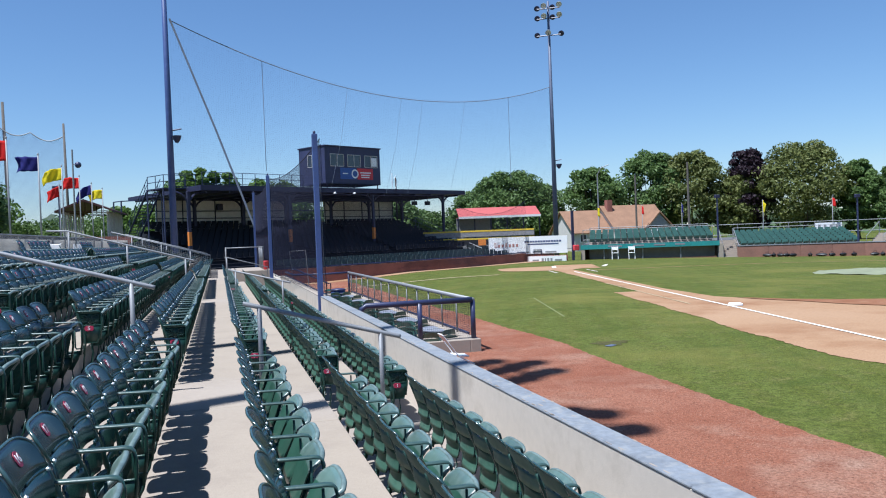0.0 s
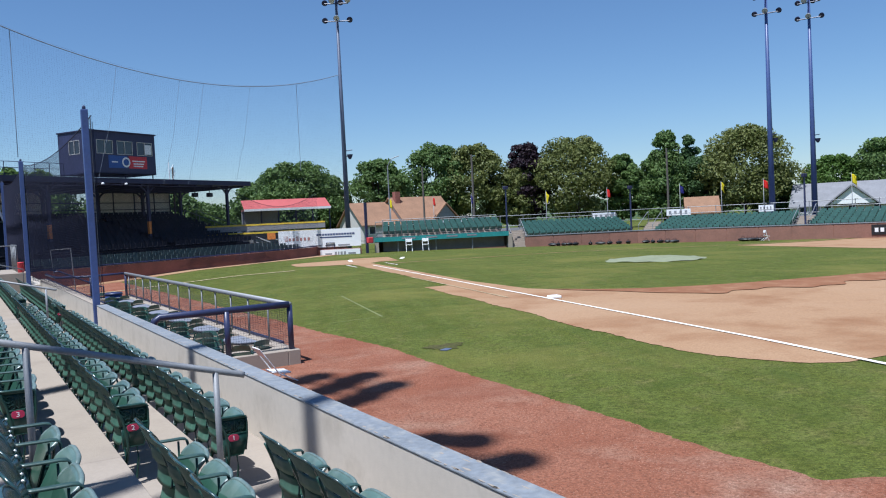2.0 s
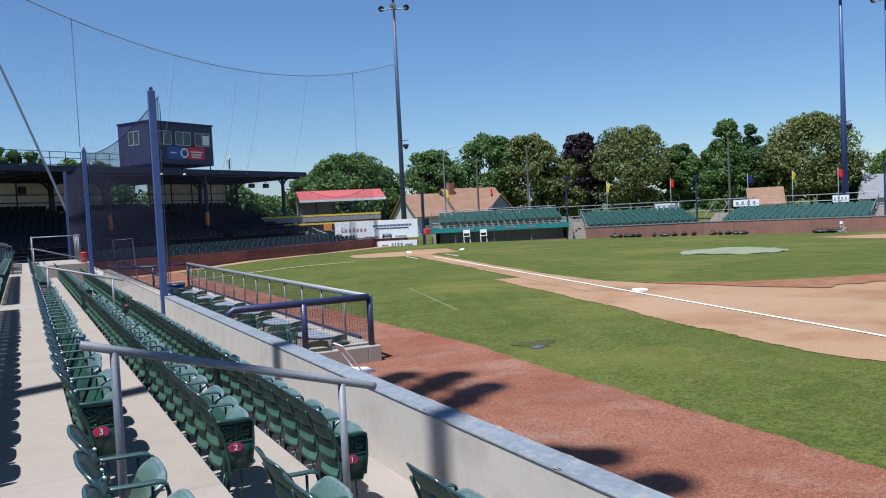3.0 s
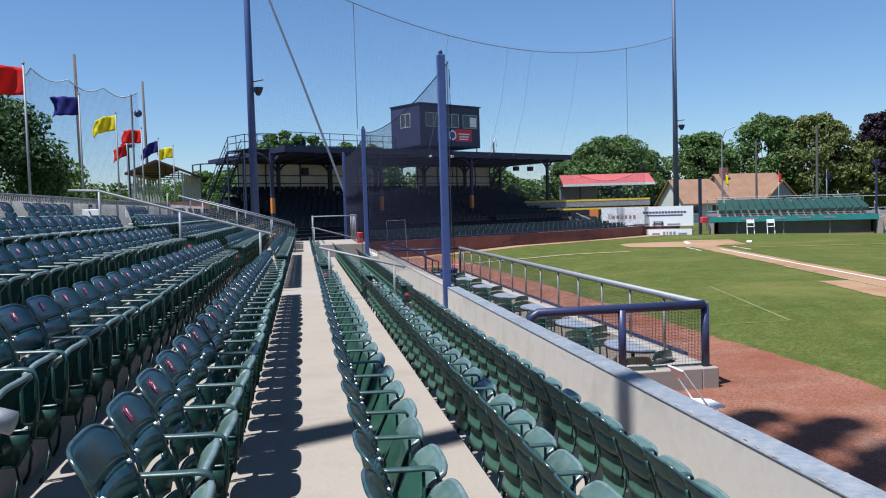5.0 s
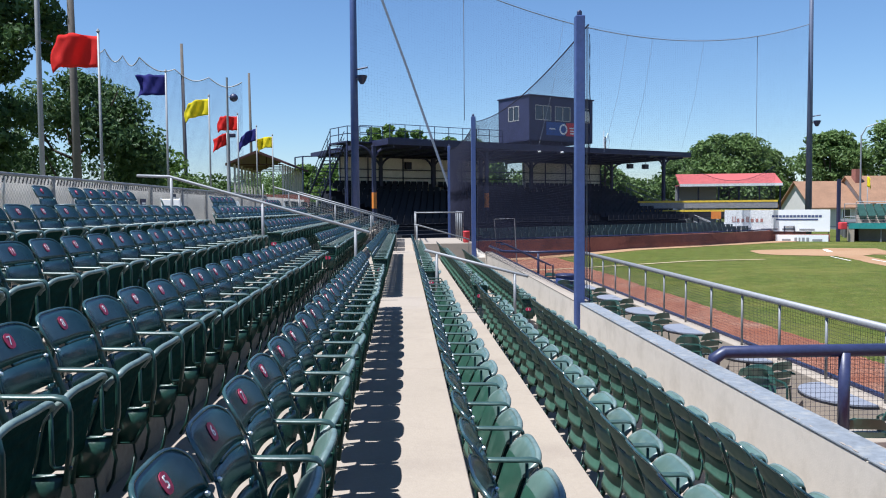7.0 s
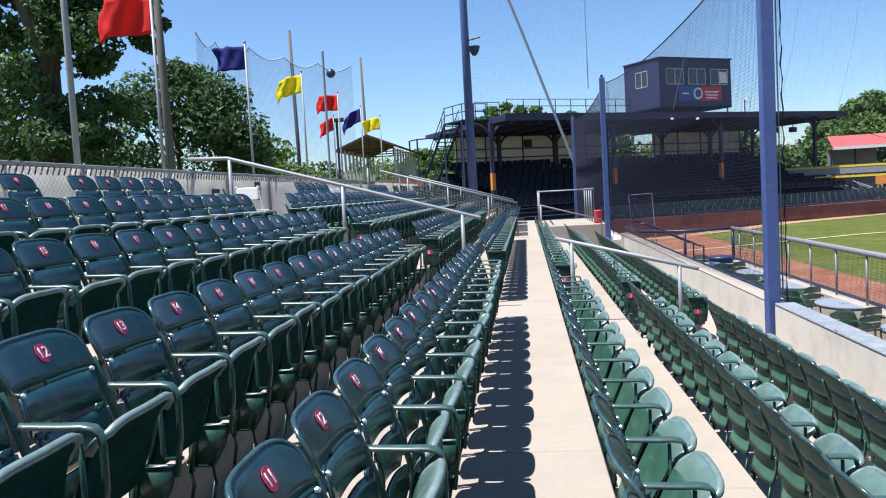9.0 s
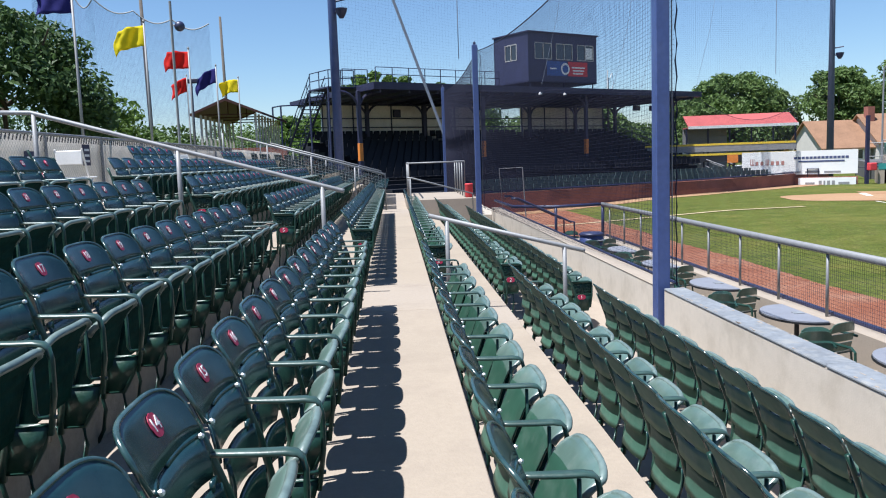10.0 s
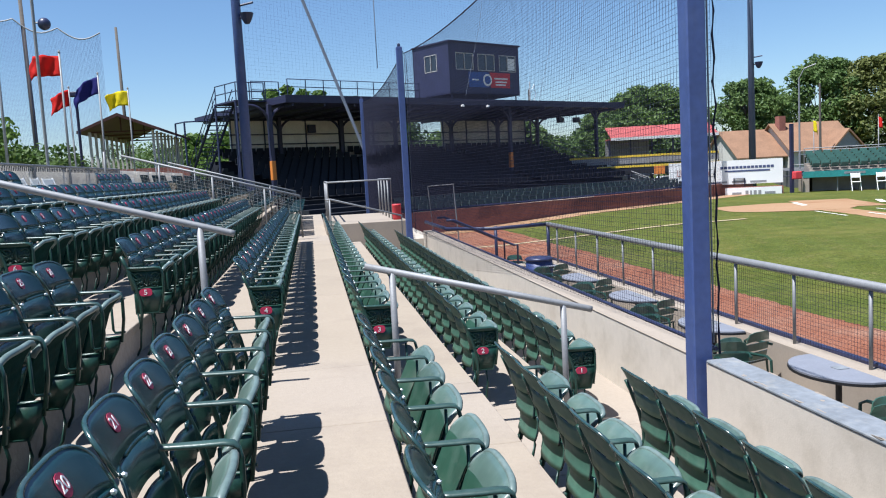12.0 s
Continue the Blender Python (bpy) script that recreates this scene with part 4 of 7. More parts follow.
# ---- net posts on the front wall ----
def net_post(y, x, top, width=0.165):
    post = thing("net_post", "tall square blue steel post that carries the safety net", "post", "net posts")
    bm = bmesh.new()
    box(bm, x - width / 2, x + width / 2, y - width / 2, y + width / 2, -0.95, top, None, 0.012)
    part("column", bm, M_POST, post)
    bm = bmesh.new()
    lathe(bm, [(0.03, 0), (0.045, 0.02), (0.045, 0.07), (0.02, 0.10)], 10, (x, y, top))
    part("cap", bm, M_NAVY, post)
    bm = bmesh.new()
    box(bm, x + width / 2 + 0.002, x + width / 2 + 0.016, y - 0.09, y + 0.09, -0.80, -0.32, None, 0.003)
    plate = part("anchor_plate", bm, M_STEEL, post, "bare steel anchor plate")
    for z in (-0.72, -0.56, -0.40):
        bm = bmesh.new()
        lathe(bm, [(0.022, 0), (0.022, 0.02), (0.012, 0.026)], 6)
        ob = part("bolt", bm, M_BOLT, plate)
        ob.matrix_basis = Matrix.Translation((x + width / 2 + 0.016, y + 0.03, z)) @ Matrix.Rotation(radians(90), 4, "Y")
    bm = bmesh.new()
    tube(bm, [(x + width / 2 + 0.10 + 0.012 * math.sin(3 * k), y - 0.008 * math.cos(2.2 * k), -0.2 + (top - 0.3) * k / 24) for k in range(26)], 0.010, 5)
    part("lashing", bm, M_NET, post, "black rope lashing of the net")
    bm = bmesh.new()
    tube(bm, [(x + width / 2 + 0.05, y, -0.1), (x + width / 2 + 0.05, y, top - 0.15)], 0.008, 5)
    part("cable", bm, M_STEEL, post)
    return post


P1, P2, P3 = Vector((3.04, 14.785)), Vector((2.53, 30.4)), Vector((2.45, 45.0))
net_post(P1.y, P1.x, 4.80)
net_post(P2.y, P2.x, 4.82)
net_post(P3.y, P3.x, 4.85, 0.16)


def safety_net(name, p, q, z0, z1, sag, cell, r, label, seg=10):
    net = thing(name, label, "net", "safety nets")
    d = q - p
    length = d.length

    def f(u, v):
        top = z1 - sag * 4 * u * (1 - u)
        side = 0.12 * math.sin(math.pi * u) * math.sin(math.pi * v)
        return (p.x + d.x * u - d.y / length * side, p.y + d.y * u + d.x / length * side, z0 + (top - z0) * v)
    bm = bmesh.new()
    quad_strip_net(bm, f, int(length / cell), int((z1 - z0) / cell), seg, r)
    part("mesh", bm, M_NET, net)
    bm = bmesh.new()
    tube(bm, [f(k / 16, 1) for k in range(17)], 0.014, 5)
    part("border_rope", bm, M_NET, net)
    return net


safety_net("safety_net", P1 + Vector((0.16, 0)), P2 + Vector((0.12, 0)), -0.15, 4.65, 0.35, 0.055, 0.0017, "black knotted safety net hung between the blue posts", 12)
safety_net("safety_net", P2 + Vector((0.10, 0)), P3 + Vector((0.05, 0)), -1.1, 4.7, 0.3, 0.055, 0.0021, "black safety net running on towards the grandstand", 8)

# ---- boxes with tables beside the field ----
KERB_Z = -1.13
SLAB_Z = -1.74
bm = bmesh.new()
box(bm, 3.28, 6.2, 9.5, 29.6, -2.2, SLAB_Z)
structure("patio_slab", bm, M_CONC, "sunken concrete floor of the field boxes", "floor")
bm = bmesh.new()
box(bm, 6.12, 6.40, 9.28, 29.9, -2.2, KERB_Z, None, 0.015)
box(bm, 3.305, 6.12, 9.28, 10.05, -2.2, KERB_Z, None, 0.015)
box(bm, 3.305, 6.12, 28.95, 29.9, -2.2, KERB_Z, None, 0.015)
structure("kerb", bm, M_CONC, "concrete kerb round the sunken field boxes", "kerb")
bm = bmesh.new()
box(bm, 6.36, 6.44, 10.4, 29.9, KERB_Z - 0.15, KERB_Z + 0.05, None, 0.01)
tagged(finish("kerb_trim", bm, M_NAVY), "blue painted edge along the kerb", "trim", kind="structure")

rail = thing("field_rail", "steel pipe railing with black netting round the field boxes", "railing")
RX, RZ = 6.25, -0.14
bm = bmesh.new()
tube(bm, [(RX, 9.42, RZ), (RX, 29.75, RZ)], 0.058, 12)
part("top_rail", bm, M_STEEL, rail, "bright galvanised top rail", True)
bm = bmesh.new()
tube(bm, [(3.38, 9.50, -0.34), (3.40, 9.50, -0.22), (3.50, 9.49, -0.15), (RX - 0.02, 9.42, RZ)], 0.072, 12)
part("end_rail", bm, M_NAVY, rail, "navy painted end rail", True)
for x in (4.85, RX):
    bm = bmesh.new()
    tube(bm, [(x, 9.43, KERB_Z), (x, 9.43, RZ - 0.02)], 0.062, 12)
    part("end_post", bm, M_NAVY, rail, "navy painted post", True)
for k in range(13):
    y = 10.9 + 1.5 * k
    bm = bmesh.new()
    tube(bm, [(RX, y, KERB_Z), (RX, y, RZ)], 0.024, 8)
    part("post", bm, M_STEEL, rail, smooth=True)
bm = bmesh.new()
tube(bm, [(RX, 29.7, KERB_Z), (RX, 29.7, RZ)], 0.05, 10)
part("last_post", bm, M_NAVY, rail, smooth=True)
bm = bmesh.new()
tube(bm, [(RX, 29.75, RZ), (4.7, 29.6, RZ - 0.02), (3.6, 30.6, RZ - 0.02), (3.5, 34.0, RZ)], 0.05, 10)
part("return_rail", bm, M_NAVY, rail, "navy painted return rail", True)
bm = bmesh.new()
tube(bm, [(4.9, 30.2, KERB_Z - 0.2), (4.9, 30.2, RZ)], 0.045, 10)
part("return_post", bm, M_NAVY, rail, smooth=True)
bm = bmesh.new()
quad_strip_net(bm, lambda u, v: (RX + 0.03 + 0.02 * math.sin(40 * u), 9.45 + 20.3 * u, KERB_Z + 0.04 + (RZ - KERB_Z - 0.06) * v), 370, 17, 16, 0.0022)
quad_strip_net(bm, lambda u, v: (3.55 + 2.7 * u, 9.46, KERB_Z + 0.04 + (RZ - KERB_Z - 0.1) * v), 49, 17, 4, 0.0022)
part("netting", bm, M_NET, rail, "black netting below the rail")

# steps down beside the box, with navy rails
steps = thing("stair_rail", "navy pipe stair rail going down to the field", "railing")
for y in (29.4, 30.9):
    bm = bmesh.new()
    tube(bm, [(3.4, y, 0.15), (3.6, y, 0.15), (5.2, y, -0.62), (5.3, y, -0.62), (5.3, y, -1.3)], 0.03, 8)
    part("rail", bm, M_NAVY, steps, smooth=True)


def half_table(y, x=4.55, turn=0):
    t = thing("half_round_table", "pale half-round table with a dark edge on one leg", "table", "box tables", Matrix.Translation((x, y, SLAB_Z)) @ Matrix.Rotation(radians(turn), 4, "Z"))
    arc = [(0.52 * math.cos(a), 0.68 * math.sin(a)) for a in (math.pi * k / 14 - math.pi / 2 for k in range(15))]
    bm = bmesh.new()
    prism(bm, [(-px, py) for px, py in arc] + [(0.06, 0.68), (0.06, -0.68)], "z", 0.715, 0.735)
    part("tabletop", bm, M_TABLE, t, "pale speckled tabletop")
    bm = bmesh.new()
    prism(bm, [(-px * 1.015, py * 1.015) for px, py in arc] + [(0.068, 0.69), (0.068, -0.69)], "z", 0.685, 0.714)
    part("edge", bm, M_BLACK, t)
    bm = bmesh.new()
    tube(bm, [(-0.05, 0, 0.02), (-0.05, 0, 0.69)], 0.035, 8)
    part("leg", bm, M_BLACK, t)
    bm = bmesh.new()
    lathe(bm, [(0.20, 0), (0.20, 0.015), (0.04, 0.035)], 14, (-0.05, 0, 0))
    part("foot", bm, M_BLACK, t)
    bm = bmesh.new()
    box(bm, -0.12, 0.02, -0.09, 0.05, 0.736, 0.742)
    part("menu_card", bm, M_CAP, t)
    return t


chair = thing("box_chair", "dark green plastic box chair with slotted back", "chair", "box chairs")
bm = bmesh.new()


def cback(t):
    def g(a, b):
        w = 2 * a - 1
        return Vector((-0.20 - 0.09 * b + 0.04 * w * w - 0.015 * t, w * (0.23 - 0.05 * b ** 4), 0.44 + 0.40 * b - 0.03 * w ** 4 * b))
    return g


for b0, b1 in ((0.0, 0.28), (0.34, 0.60), (0.68, 1.0)):
    sheet(bm, 6, 2, lambda a, b: cback(0)(a, b0 + (b1 - b0) * b), lambda a, b: cback(1)(a, b0 + (b1 - b0) * b))
part("backrest", bm, M_SEAT_PAN, chair)
bm = bmesh.new()
sheet(bm, 6, 6, lambda a, b: Vector((-0.22 + 0.44 * b, (2 * a - 1) * 0.23, 0.43 - 0.02 * math.sin(math.pi * b))), lambda a, b: Vector((-0.22 + 0.44 * b, (2 * a - 1) * 0.23, 0.405 - 0.02 * math.sin(math.pi * b))))
part("seat", bm, M_SEAT, chair)
for s in (-1, 1):
    bm = bmesh.new()
    tube(bm, [(-0.26, s * 0.25, 0.62), (0.12, s * 0.25, 0.64), (0.19, s * 0.25, 0.60), (0.20, s * 0.25, 0.40)], 0.018, 6)
    part("arm", bm, M_IRON, chair)
    for x in (-0.19, 0.19):
        bm = bmesh.new()
        tube(bm, [(x, s * 0.22, 0.41), (x * 1.15, s * 0.24, 0.0)], 0.016, 6)
        part("leg", bm, M_IRON, chair)
places = []
for k in range(7):
    ty = 11.0 + 2.85 * k
    half_table(ty, 5.74, 0)
    places += [(5.20, ty + 1.15, 265 + 9 * (k % 3)), (5.15, ty - 1.35, 80 - 7 * (k % 2)), (5.62, ty - 0.95, 110)] + ([(4.6, ty + 0.3, 0)] if k % 2 else [])
for x, y, turn in places:
    copy_thing(chair, Matrix.Translation((x, y, SLAB_Z)) @ Matrix.Rotation(radians(turn), 4, "Z"))
for o in [chair, *chair.children_recursive][::-1]:
    bpy.data.objects.remove(o)

barrel = thing("trash_barrel", "round navy plastic trash barrel beside the rail", "trash bin")
bm = bmesh.new()
lathe(bm, [(0.29, 0), (0.33, 0.08), (0.34, 0.30), (0.355, 0.32), (0.34, 0.34), (0.34, 0.58), (0.355, 0.60), (0.34, 0.62), (0.33, 0.85)], 20, (5.45, 27.9, SLAB_Z))
part("drum", bm, M_DENIM, barrel, smooth=True)
bm = bmesh.new()
lathe(bm, [(0.35, 0.85), (0.37, 0.88), (0.30, 0.93), (0.05, 0.95)], 20, (5.45, 27.9, SLAB_Z))
part("lid", bm, M_NAVY, barrel, smooth=True)

fold = thing("folding_chair", "white folding chair leaning low on the gravel track", "chair", "", Matrix.Translation((5.32, 7.72, -1.47)) @ Matrix.Rotation(radians(90), 4, "Z"))
bm = bmesh.new()
box(bm, -0.21, 0.21, -0.20, 0.19, -0.015, 0.015, pose(0, 0, 0.215, 6, 0, 0), 0.01)
part("seat", bm, M_WHITE, fold)
for s in (-1, 1):
    bm = bmesh.new()
    tube(bm, [(s * 0.22, -0.32, 0.012), (s * 0.22, 0.05, 0.20), (s * 0.21, 0.42, 0.72)], 0.013, 6)
    tube(bm, [(s * 0.20, 0.34, 0.012), (s * 0.20, -0.12, 0.205)], 0.012, 6)
    part("frame_tube", bm, M_WHITE, fold)
bm = bmesh.new()
box(bm, -0.205, 0.205, -0.012, 0.012, -0.11, 0.11, pose(0, 0.36, 0.635, -35, 0, 0), 0.008)
part("backrest", bm, M_WHITE, fold)

# ---- platform at the end of the stand ----
PZ = 0.13
bm = bmesh.new()
box(bm, 0.30, 2.62, 31.25, 36.5, -2.2, PZ, None, 0.015)
structure("platform", bm, M_CONC, "raised concrete landing at the end of the seat rows", "platform")
bm = bmesh.new()
box(bm, 2.62, 3.32, 31.25, 44.0, -2.2, -0.42, None, 0.015)
structure("wall_end", bm, M_CONC_WALL, "low concrete wall beyond the landing", "wall")
prail = thing("landing_rail", "galvanised pipe railing round the concrete landing", "railing")
for pts in (((0.42, 32.0, PZ), (0.42, 32.0, 1.30), (2.25, 32.0, 1.30), (2.25, 32.0, PZ)), ((0.42, 32.0, 1.30), (0.42, 36.2, 1.30)), ((2.25, 32.0, 1.30), (2.25, 36.2, 1.30)), ((0.42, 32.0, 0.72), (0.42, 36.2, 0.72))):
    bm = bmesh.new()
    tube(bm, pts, 0.028, 8)
    part("rail", bm, M_STEEL, prail, smooth=True)
for x in (0.42, 2.25):
    for y in (33.0, 34.0, 35.1, 36.2):
        bm = bmesh.new()
        tube(bm, [(x, y, PZ), (x, y, 1.30)], 0.025, 8)
        part("post", bm, M_STEEL, prail, smooth=True)
ramp = thing("ramp_rail", "sloping galvanised rail in front of the landing", "railing")
bm = bmesh.new()
tube(bm, [(0.32, 30.5, 0.85), (0.45, 30.5, 0.85), (2.35, 30.5, 0.30), (2.35, 30.5, -0.9)], 0.025, 8)
part("rail", bm, M_STEEL, ramp, smooth=True)
bm = bmesh.new()
tube(bm, [(0.42, 30.5, -0.3), (0.42, 30.5, 0.85)], 0.025, 8)
part("post", bm, M_STEEL, ramp, smooth=True)
can = thing("waste_can", "small red waste can on the landing", "trash bin")
bm = bmesh.new()
lathe(bm, [(0.11, 0), (0.13, 0.06), (0.13, 0.40), (0.14, 0.42), (0.12, 0.45)], 14, (2.35, 31.7, PZ))
part("drum", bm, M_BANNER_RED, can, smooth=True)
gate = thing("net_gate", "light pipe frame with netting beside the landing", "gate")
bm = bmesh.new()
tube(bm, [(4.08, 36.0, -1.2), (3.92, 36.0, 0.96), (4.84, 36.15, 0.98), (4.95, 36.15, -1.2)], 0.025, 8)
part("frame", bm, M_STEEL, gate)
bm = bmesh.new()
quad_strip_net(bm, lambda u, v: (4.02 + 0.85 * u, 36.0 + 0.15 * u, -1.2 + 2.1 * v), 20, 48, 3, 0.003)
part("netting", bm, M_NET, gate)

# fences and rails at the far end of the upper rows
for y, x0 in ((30.2, -0.35), (38.5, -0.6)):
    rl = thing("end_fence", "galvanised railing with chain-link at the end of the rows", "fence", "end fences")
    slope = RISE / RUN
    z0 = 1.0
    bm = bmesh.new()
    tube(bm, [(x0, y, z0 - 1.1), (x0, y, z0), (x0 - 4.4, y, z0 + slope * 4.4)], 0.028, 8)
    part("rail", bm, M_STEEL, rl, smooth=True)
    for k in range(4):
        px = x0 - 1.3 * (k + 0.7)
        bm = bmesh.new()
        tube(bm, [(px, y, z0 + slope * (x0 - px) - 1.1), (px, y, z0 + slope * (x0 - px))], 0.025, 8)
        part("post", bm, M_STEEL, rl, smooth=True)
    bm = bmesh.new()
    quad_strip_net(bm, lambda u, v: (x0 - 4.4 * u, y + 0.02, z0 - 0.95 + slope * 4.4 * u + 0.9 * v), 44, 10, 2, 0.003)
    part("wire_mesh", bm, M_CHAIN, rl)


# ---- covered grandstand behind home plate ----
G0 = Vector((-0.9, 54.8, 0))
GE = Vector((0.854, 0.520, 0)).normalized()
GD = Vector((-GE.y, GE.x, 0))
GM = Matrix(((GE.x, GD.x, 0, G0.x), (GE.y, GD.y, 0, G0.y), (0, 0, 1, 0), (0, 0, 0, 1)))


def gs(s, r, z):
    """s along the front edge of the roof, r back from it."""
    return GM @ Vector((s, r, z))


stand = thing("grandstand", "dark navy covered wooden grandstand with a long flat roof", "grandstand")
RB = 12.0
bm = bmesh.new()


def roof_top(s, r):
    return 6.15 - 0.022 * r


outline = [(-0.15, roof_top(0, -0.15)), (RB, roof_top(0, RB)), (RB, roof_top(0, RB) - 0.28), (-0.15, roof_top(0, 0) - 0.42)]
for s0, s1 in ((-0.3, 30.55),):
    a = [bm.verts.new(gs(s0, r, z)) for r, z in outline]
    b = [bm.verts.new(gs(s1, r, z)) for r, z in outline]
    bm.faces.new(a)
    bm.faces.new(b[::-1])
    for k in range(4):
        bm.faces.new((a[k], b[k], b[(k + 1) % 4], a[(k + 1) % 4]))
roof = part("roof", bm, M_DARK, stand, "dark metal roof")
for k in range(15):
    bm = bmesh.new()
    s = 0.3 + 2.1 * k
    box(bm, s - 0.06, s + 0.06, 0.1, RB - 0.2, -0.16, 0.0, GM @ Matrix.Translation((0, 0, 5.72)) @ Matrix.Rotation(-math.atan(0.009), 4, "X"))
    part("rafter", bm, M_DARK, roof)


def bracketed_column(s, r, base, top, wide, both=True):
    bm = bmesh.new()
    box(bm, s - wide / 2, s + wide / 2, r - wide / 2, r + wide / 2, base, top, GM, 0.02)
    for sg in ((-1, 1) if both else (1,)):
        pts = [gs(s + sg * 1.25 * (1 - math.cos(a)), r, top - 1.25 + 1.2 * math.sin(a)) for a in (math.pi / 2 * k / 6 for k in range(7))]
        tube(bm, pts, 0.085, 6)
    return part("column", bm, M_DARK, stand)


for s in (-0.75, 8.8, 18.5, 28.3):
    bracketed_column(s, 1.0, -1.2, 5.72, 0.24)
for s in (4.0, 8.9, 13.8, 19.4, 24.6, 29.5):
    bracketed_column(s, 8.4, 2.9, 5.62, 0.26)
for s in (-0.75, 8.8, 18.5):
    bm = bmesh.new()
    box(bm, s - 0.13, s + 0.13, 0.87, 1.13, 1.45, 2.55, GM, 0.02)
    part("pad", bm, M_ORANGE, stand, "orange padding round the column foot")

# cream back wall with openings and a rail across it
bm = bmesh.new()
for s0, s1, z0, z1 in ((1.0, 15.4, 2.6, 5.50), (19.5, 29.2, 2.6, 5.50)):
    box(bm, s0, s1, 9.6, 9.75, z0, z1, GM)
part("back_panel", bm, M_CREAM, stand, "cream boarded back wall")
bm = bmesh.new()
box(bm, -0.2, 30, 9.4, 9.9, 5.505, 5.63, GM)
part("wall_plate", bm, M_DARK, stand)
for z in (4.55, 3.9):
    bm = bmesh.new()
    tube(bm, [gs(-0.2, 9.2, z), gs(29.5, 9.2, z)], 0.04, 6)
    part("wall_rail", bm, M_DARK, stand)
for s in (1.03, 3.5, 6.75, 9.9, 12.6, 15.37, 19.53, 22.1, 24.6, 27.1, 29.17):
    bm = bmesh.new()
    box(bm, s - 0.03, s + 0.03, 9.5, 9.6, 2.6, 5.5, GM)
    part("batten", bm, M_DARK, stand)
bm = bmesh.new()
box(bm, 6.85, 7.45, 9.3, 9.5, 4.65, 5.22, GM, 0.02)
part("fan_box", bm, M_DARK, stand)

# stepped bank with benches
ROW_COUNT = 16
bm = bmesh.new()
outline = [(-4.0, -2.0)]
for k in range(ROW_COUNT):
    r = -4.0 + 0.85 * k
    z = -0.75 + 0.24 * k
    outline += [(r, z), (r + 0.85, z)]
outline += [(9.6, -2.0)]
a = [bm.verts.new(gs(-0.6, r, z)) for r, z in outline]
b = [bm.verts.new(gs(29.4, r, z)) for r, z in outline]
bm.faces.new(a)
bm.faces.new(b[::-1])
for k in range(len(outline)):
    bm.faces.new((a[k], b[k], b[(k + 1) % len(outline)], a[(k + 1) % len(outline)]))
# bank and seats share the near-black that stands for roof shade
part("seating_bank", bm, M_BENCH_SHADED, stand, "stepped seating bank, near-black for the shade under the roof")
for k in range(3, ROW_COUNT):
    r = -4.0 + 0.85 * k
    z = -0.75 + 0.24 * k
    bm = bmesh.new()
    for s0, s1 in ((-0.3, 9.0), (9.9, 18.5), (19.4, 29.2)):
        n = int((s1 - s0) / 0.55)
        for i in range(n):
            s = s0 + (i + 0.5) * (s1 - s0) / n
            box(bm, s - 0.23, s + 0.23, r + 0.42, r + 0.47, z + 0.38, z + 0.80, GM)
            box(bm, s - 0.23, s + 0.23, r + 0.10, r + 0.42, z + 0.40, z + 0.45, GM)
    tagged(part("seating", bm, M_BENCH_SHADED, stand, "row of stand seats with the roof's shade in their colour"), kind="stuff")
bm = bmesh.new()
rr = random.Random(9)
for k in range(3):
    r = -9.9 + 0.95 * k
    z = -0.85 + 0.14 * k
    for i in range(52):
        s = 1.4 + 0.56 * i
        box(bm, s - 0.22, s + 0.22, r + 0.36, r + 0.41, z + 0.36, z + 0.78, GM)
        if rr.random() < 0.6:
            box(bm, s - 0.22, s + 0.22, r + 0.02, r + 0.36, z + 0.40, z + 0.44, GM)
tagged(finish("box_seats", bm, M_BOXSEAT), "rows of grey-green box seats behind the backstop", "stadium seats", kind="stuff")
bm = bmesh.new()
box(bm, -1.0, 31, -10.4, -3.95, -2.0, -0.86, GM)
structure("box_floor", bm, M_CONC, "concrete floor of the box seats", "floor")

# brick backstop wall, bowed towards the plate
bm = bmesh.new()


def bw(t):
    s = -1.5 + 33.5 * t
    return s, -10.2 - 1.5 * (1 - (2 * t - 1) ** 2)


def bwall(r_off, z):
    return [gs(bw(k / 20)[0], bw(k / 20)[1] + r_off, z) for k in range(21)]


f0, f1 = bwall(0, -2.0), bwall(0, -0.42)
b0, b1 = bwall(0.3, -2.0), bwall(0.3, -0.42)
rings = [[bm.verts.new(p) for p in (f0[k], f1[k], b1[k], b0[k])] for k in range(21)]
for p, q in zip(rings, rings[1:]):
    for k in range(4):
        bm.faces.new((p[k], q[k], q[(k + 1) % 4], p[(k + 1) % 4]))
bm.faces.new(rings[0][::-1])
bm.faces.new(rings[-1])
structure("wall_backstop", bm, M_BRICK, "low dark red brick backstop wall", "wall")


def wall_foot(t):
    s, r = bw(0.06 + 0.88 * t)
    w = 1.5 + 0.25 * math.sin(9 * t) + 0.08 * math.sin(31 * t)
    p, q = gs(s, r, 0), gs(s, r - w, 0)
    return (p.x, p.y), (q.x, q.y)


ground_strip("wall_track", wall_foot, 90, 3, M_CLAY, "tan clay strip along the foot of the brick wall", "clay", 0.02)
bm = bmesh.new()
tube(bm, bwall(0.15, -0.34), 0.05, 6)
tagged(finish("wall_coping", bm, M_NAVY), "navy pipe along the top of the brick wall", "trim", kind="structure")

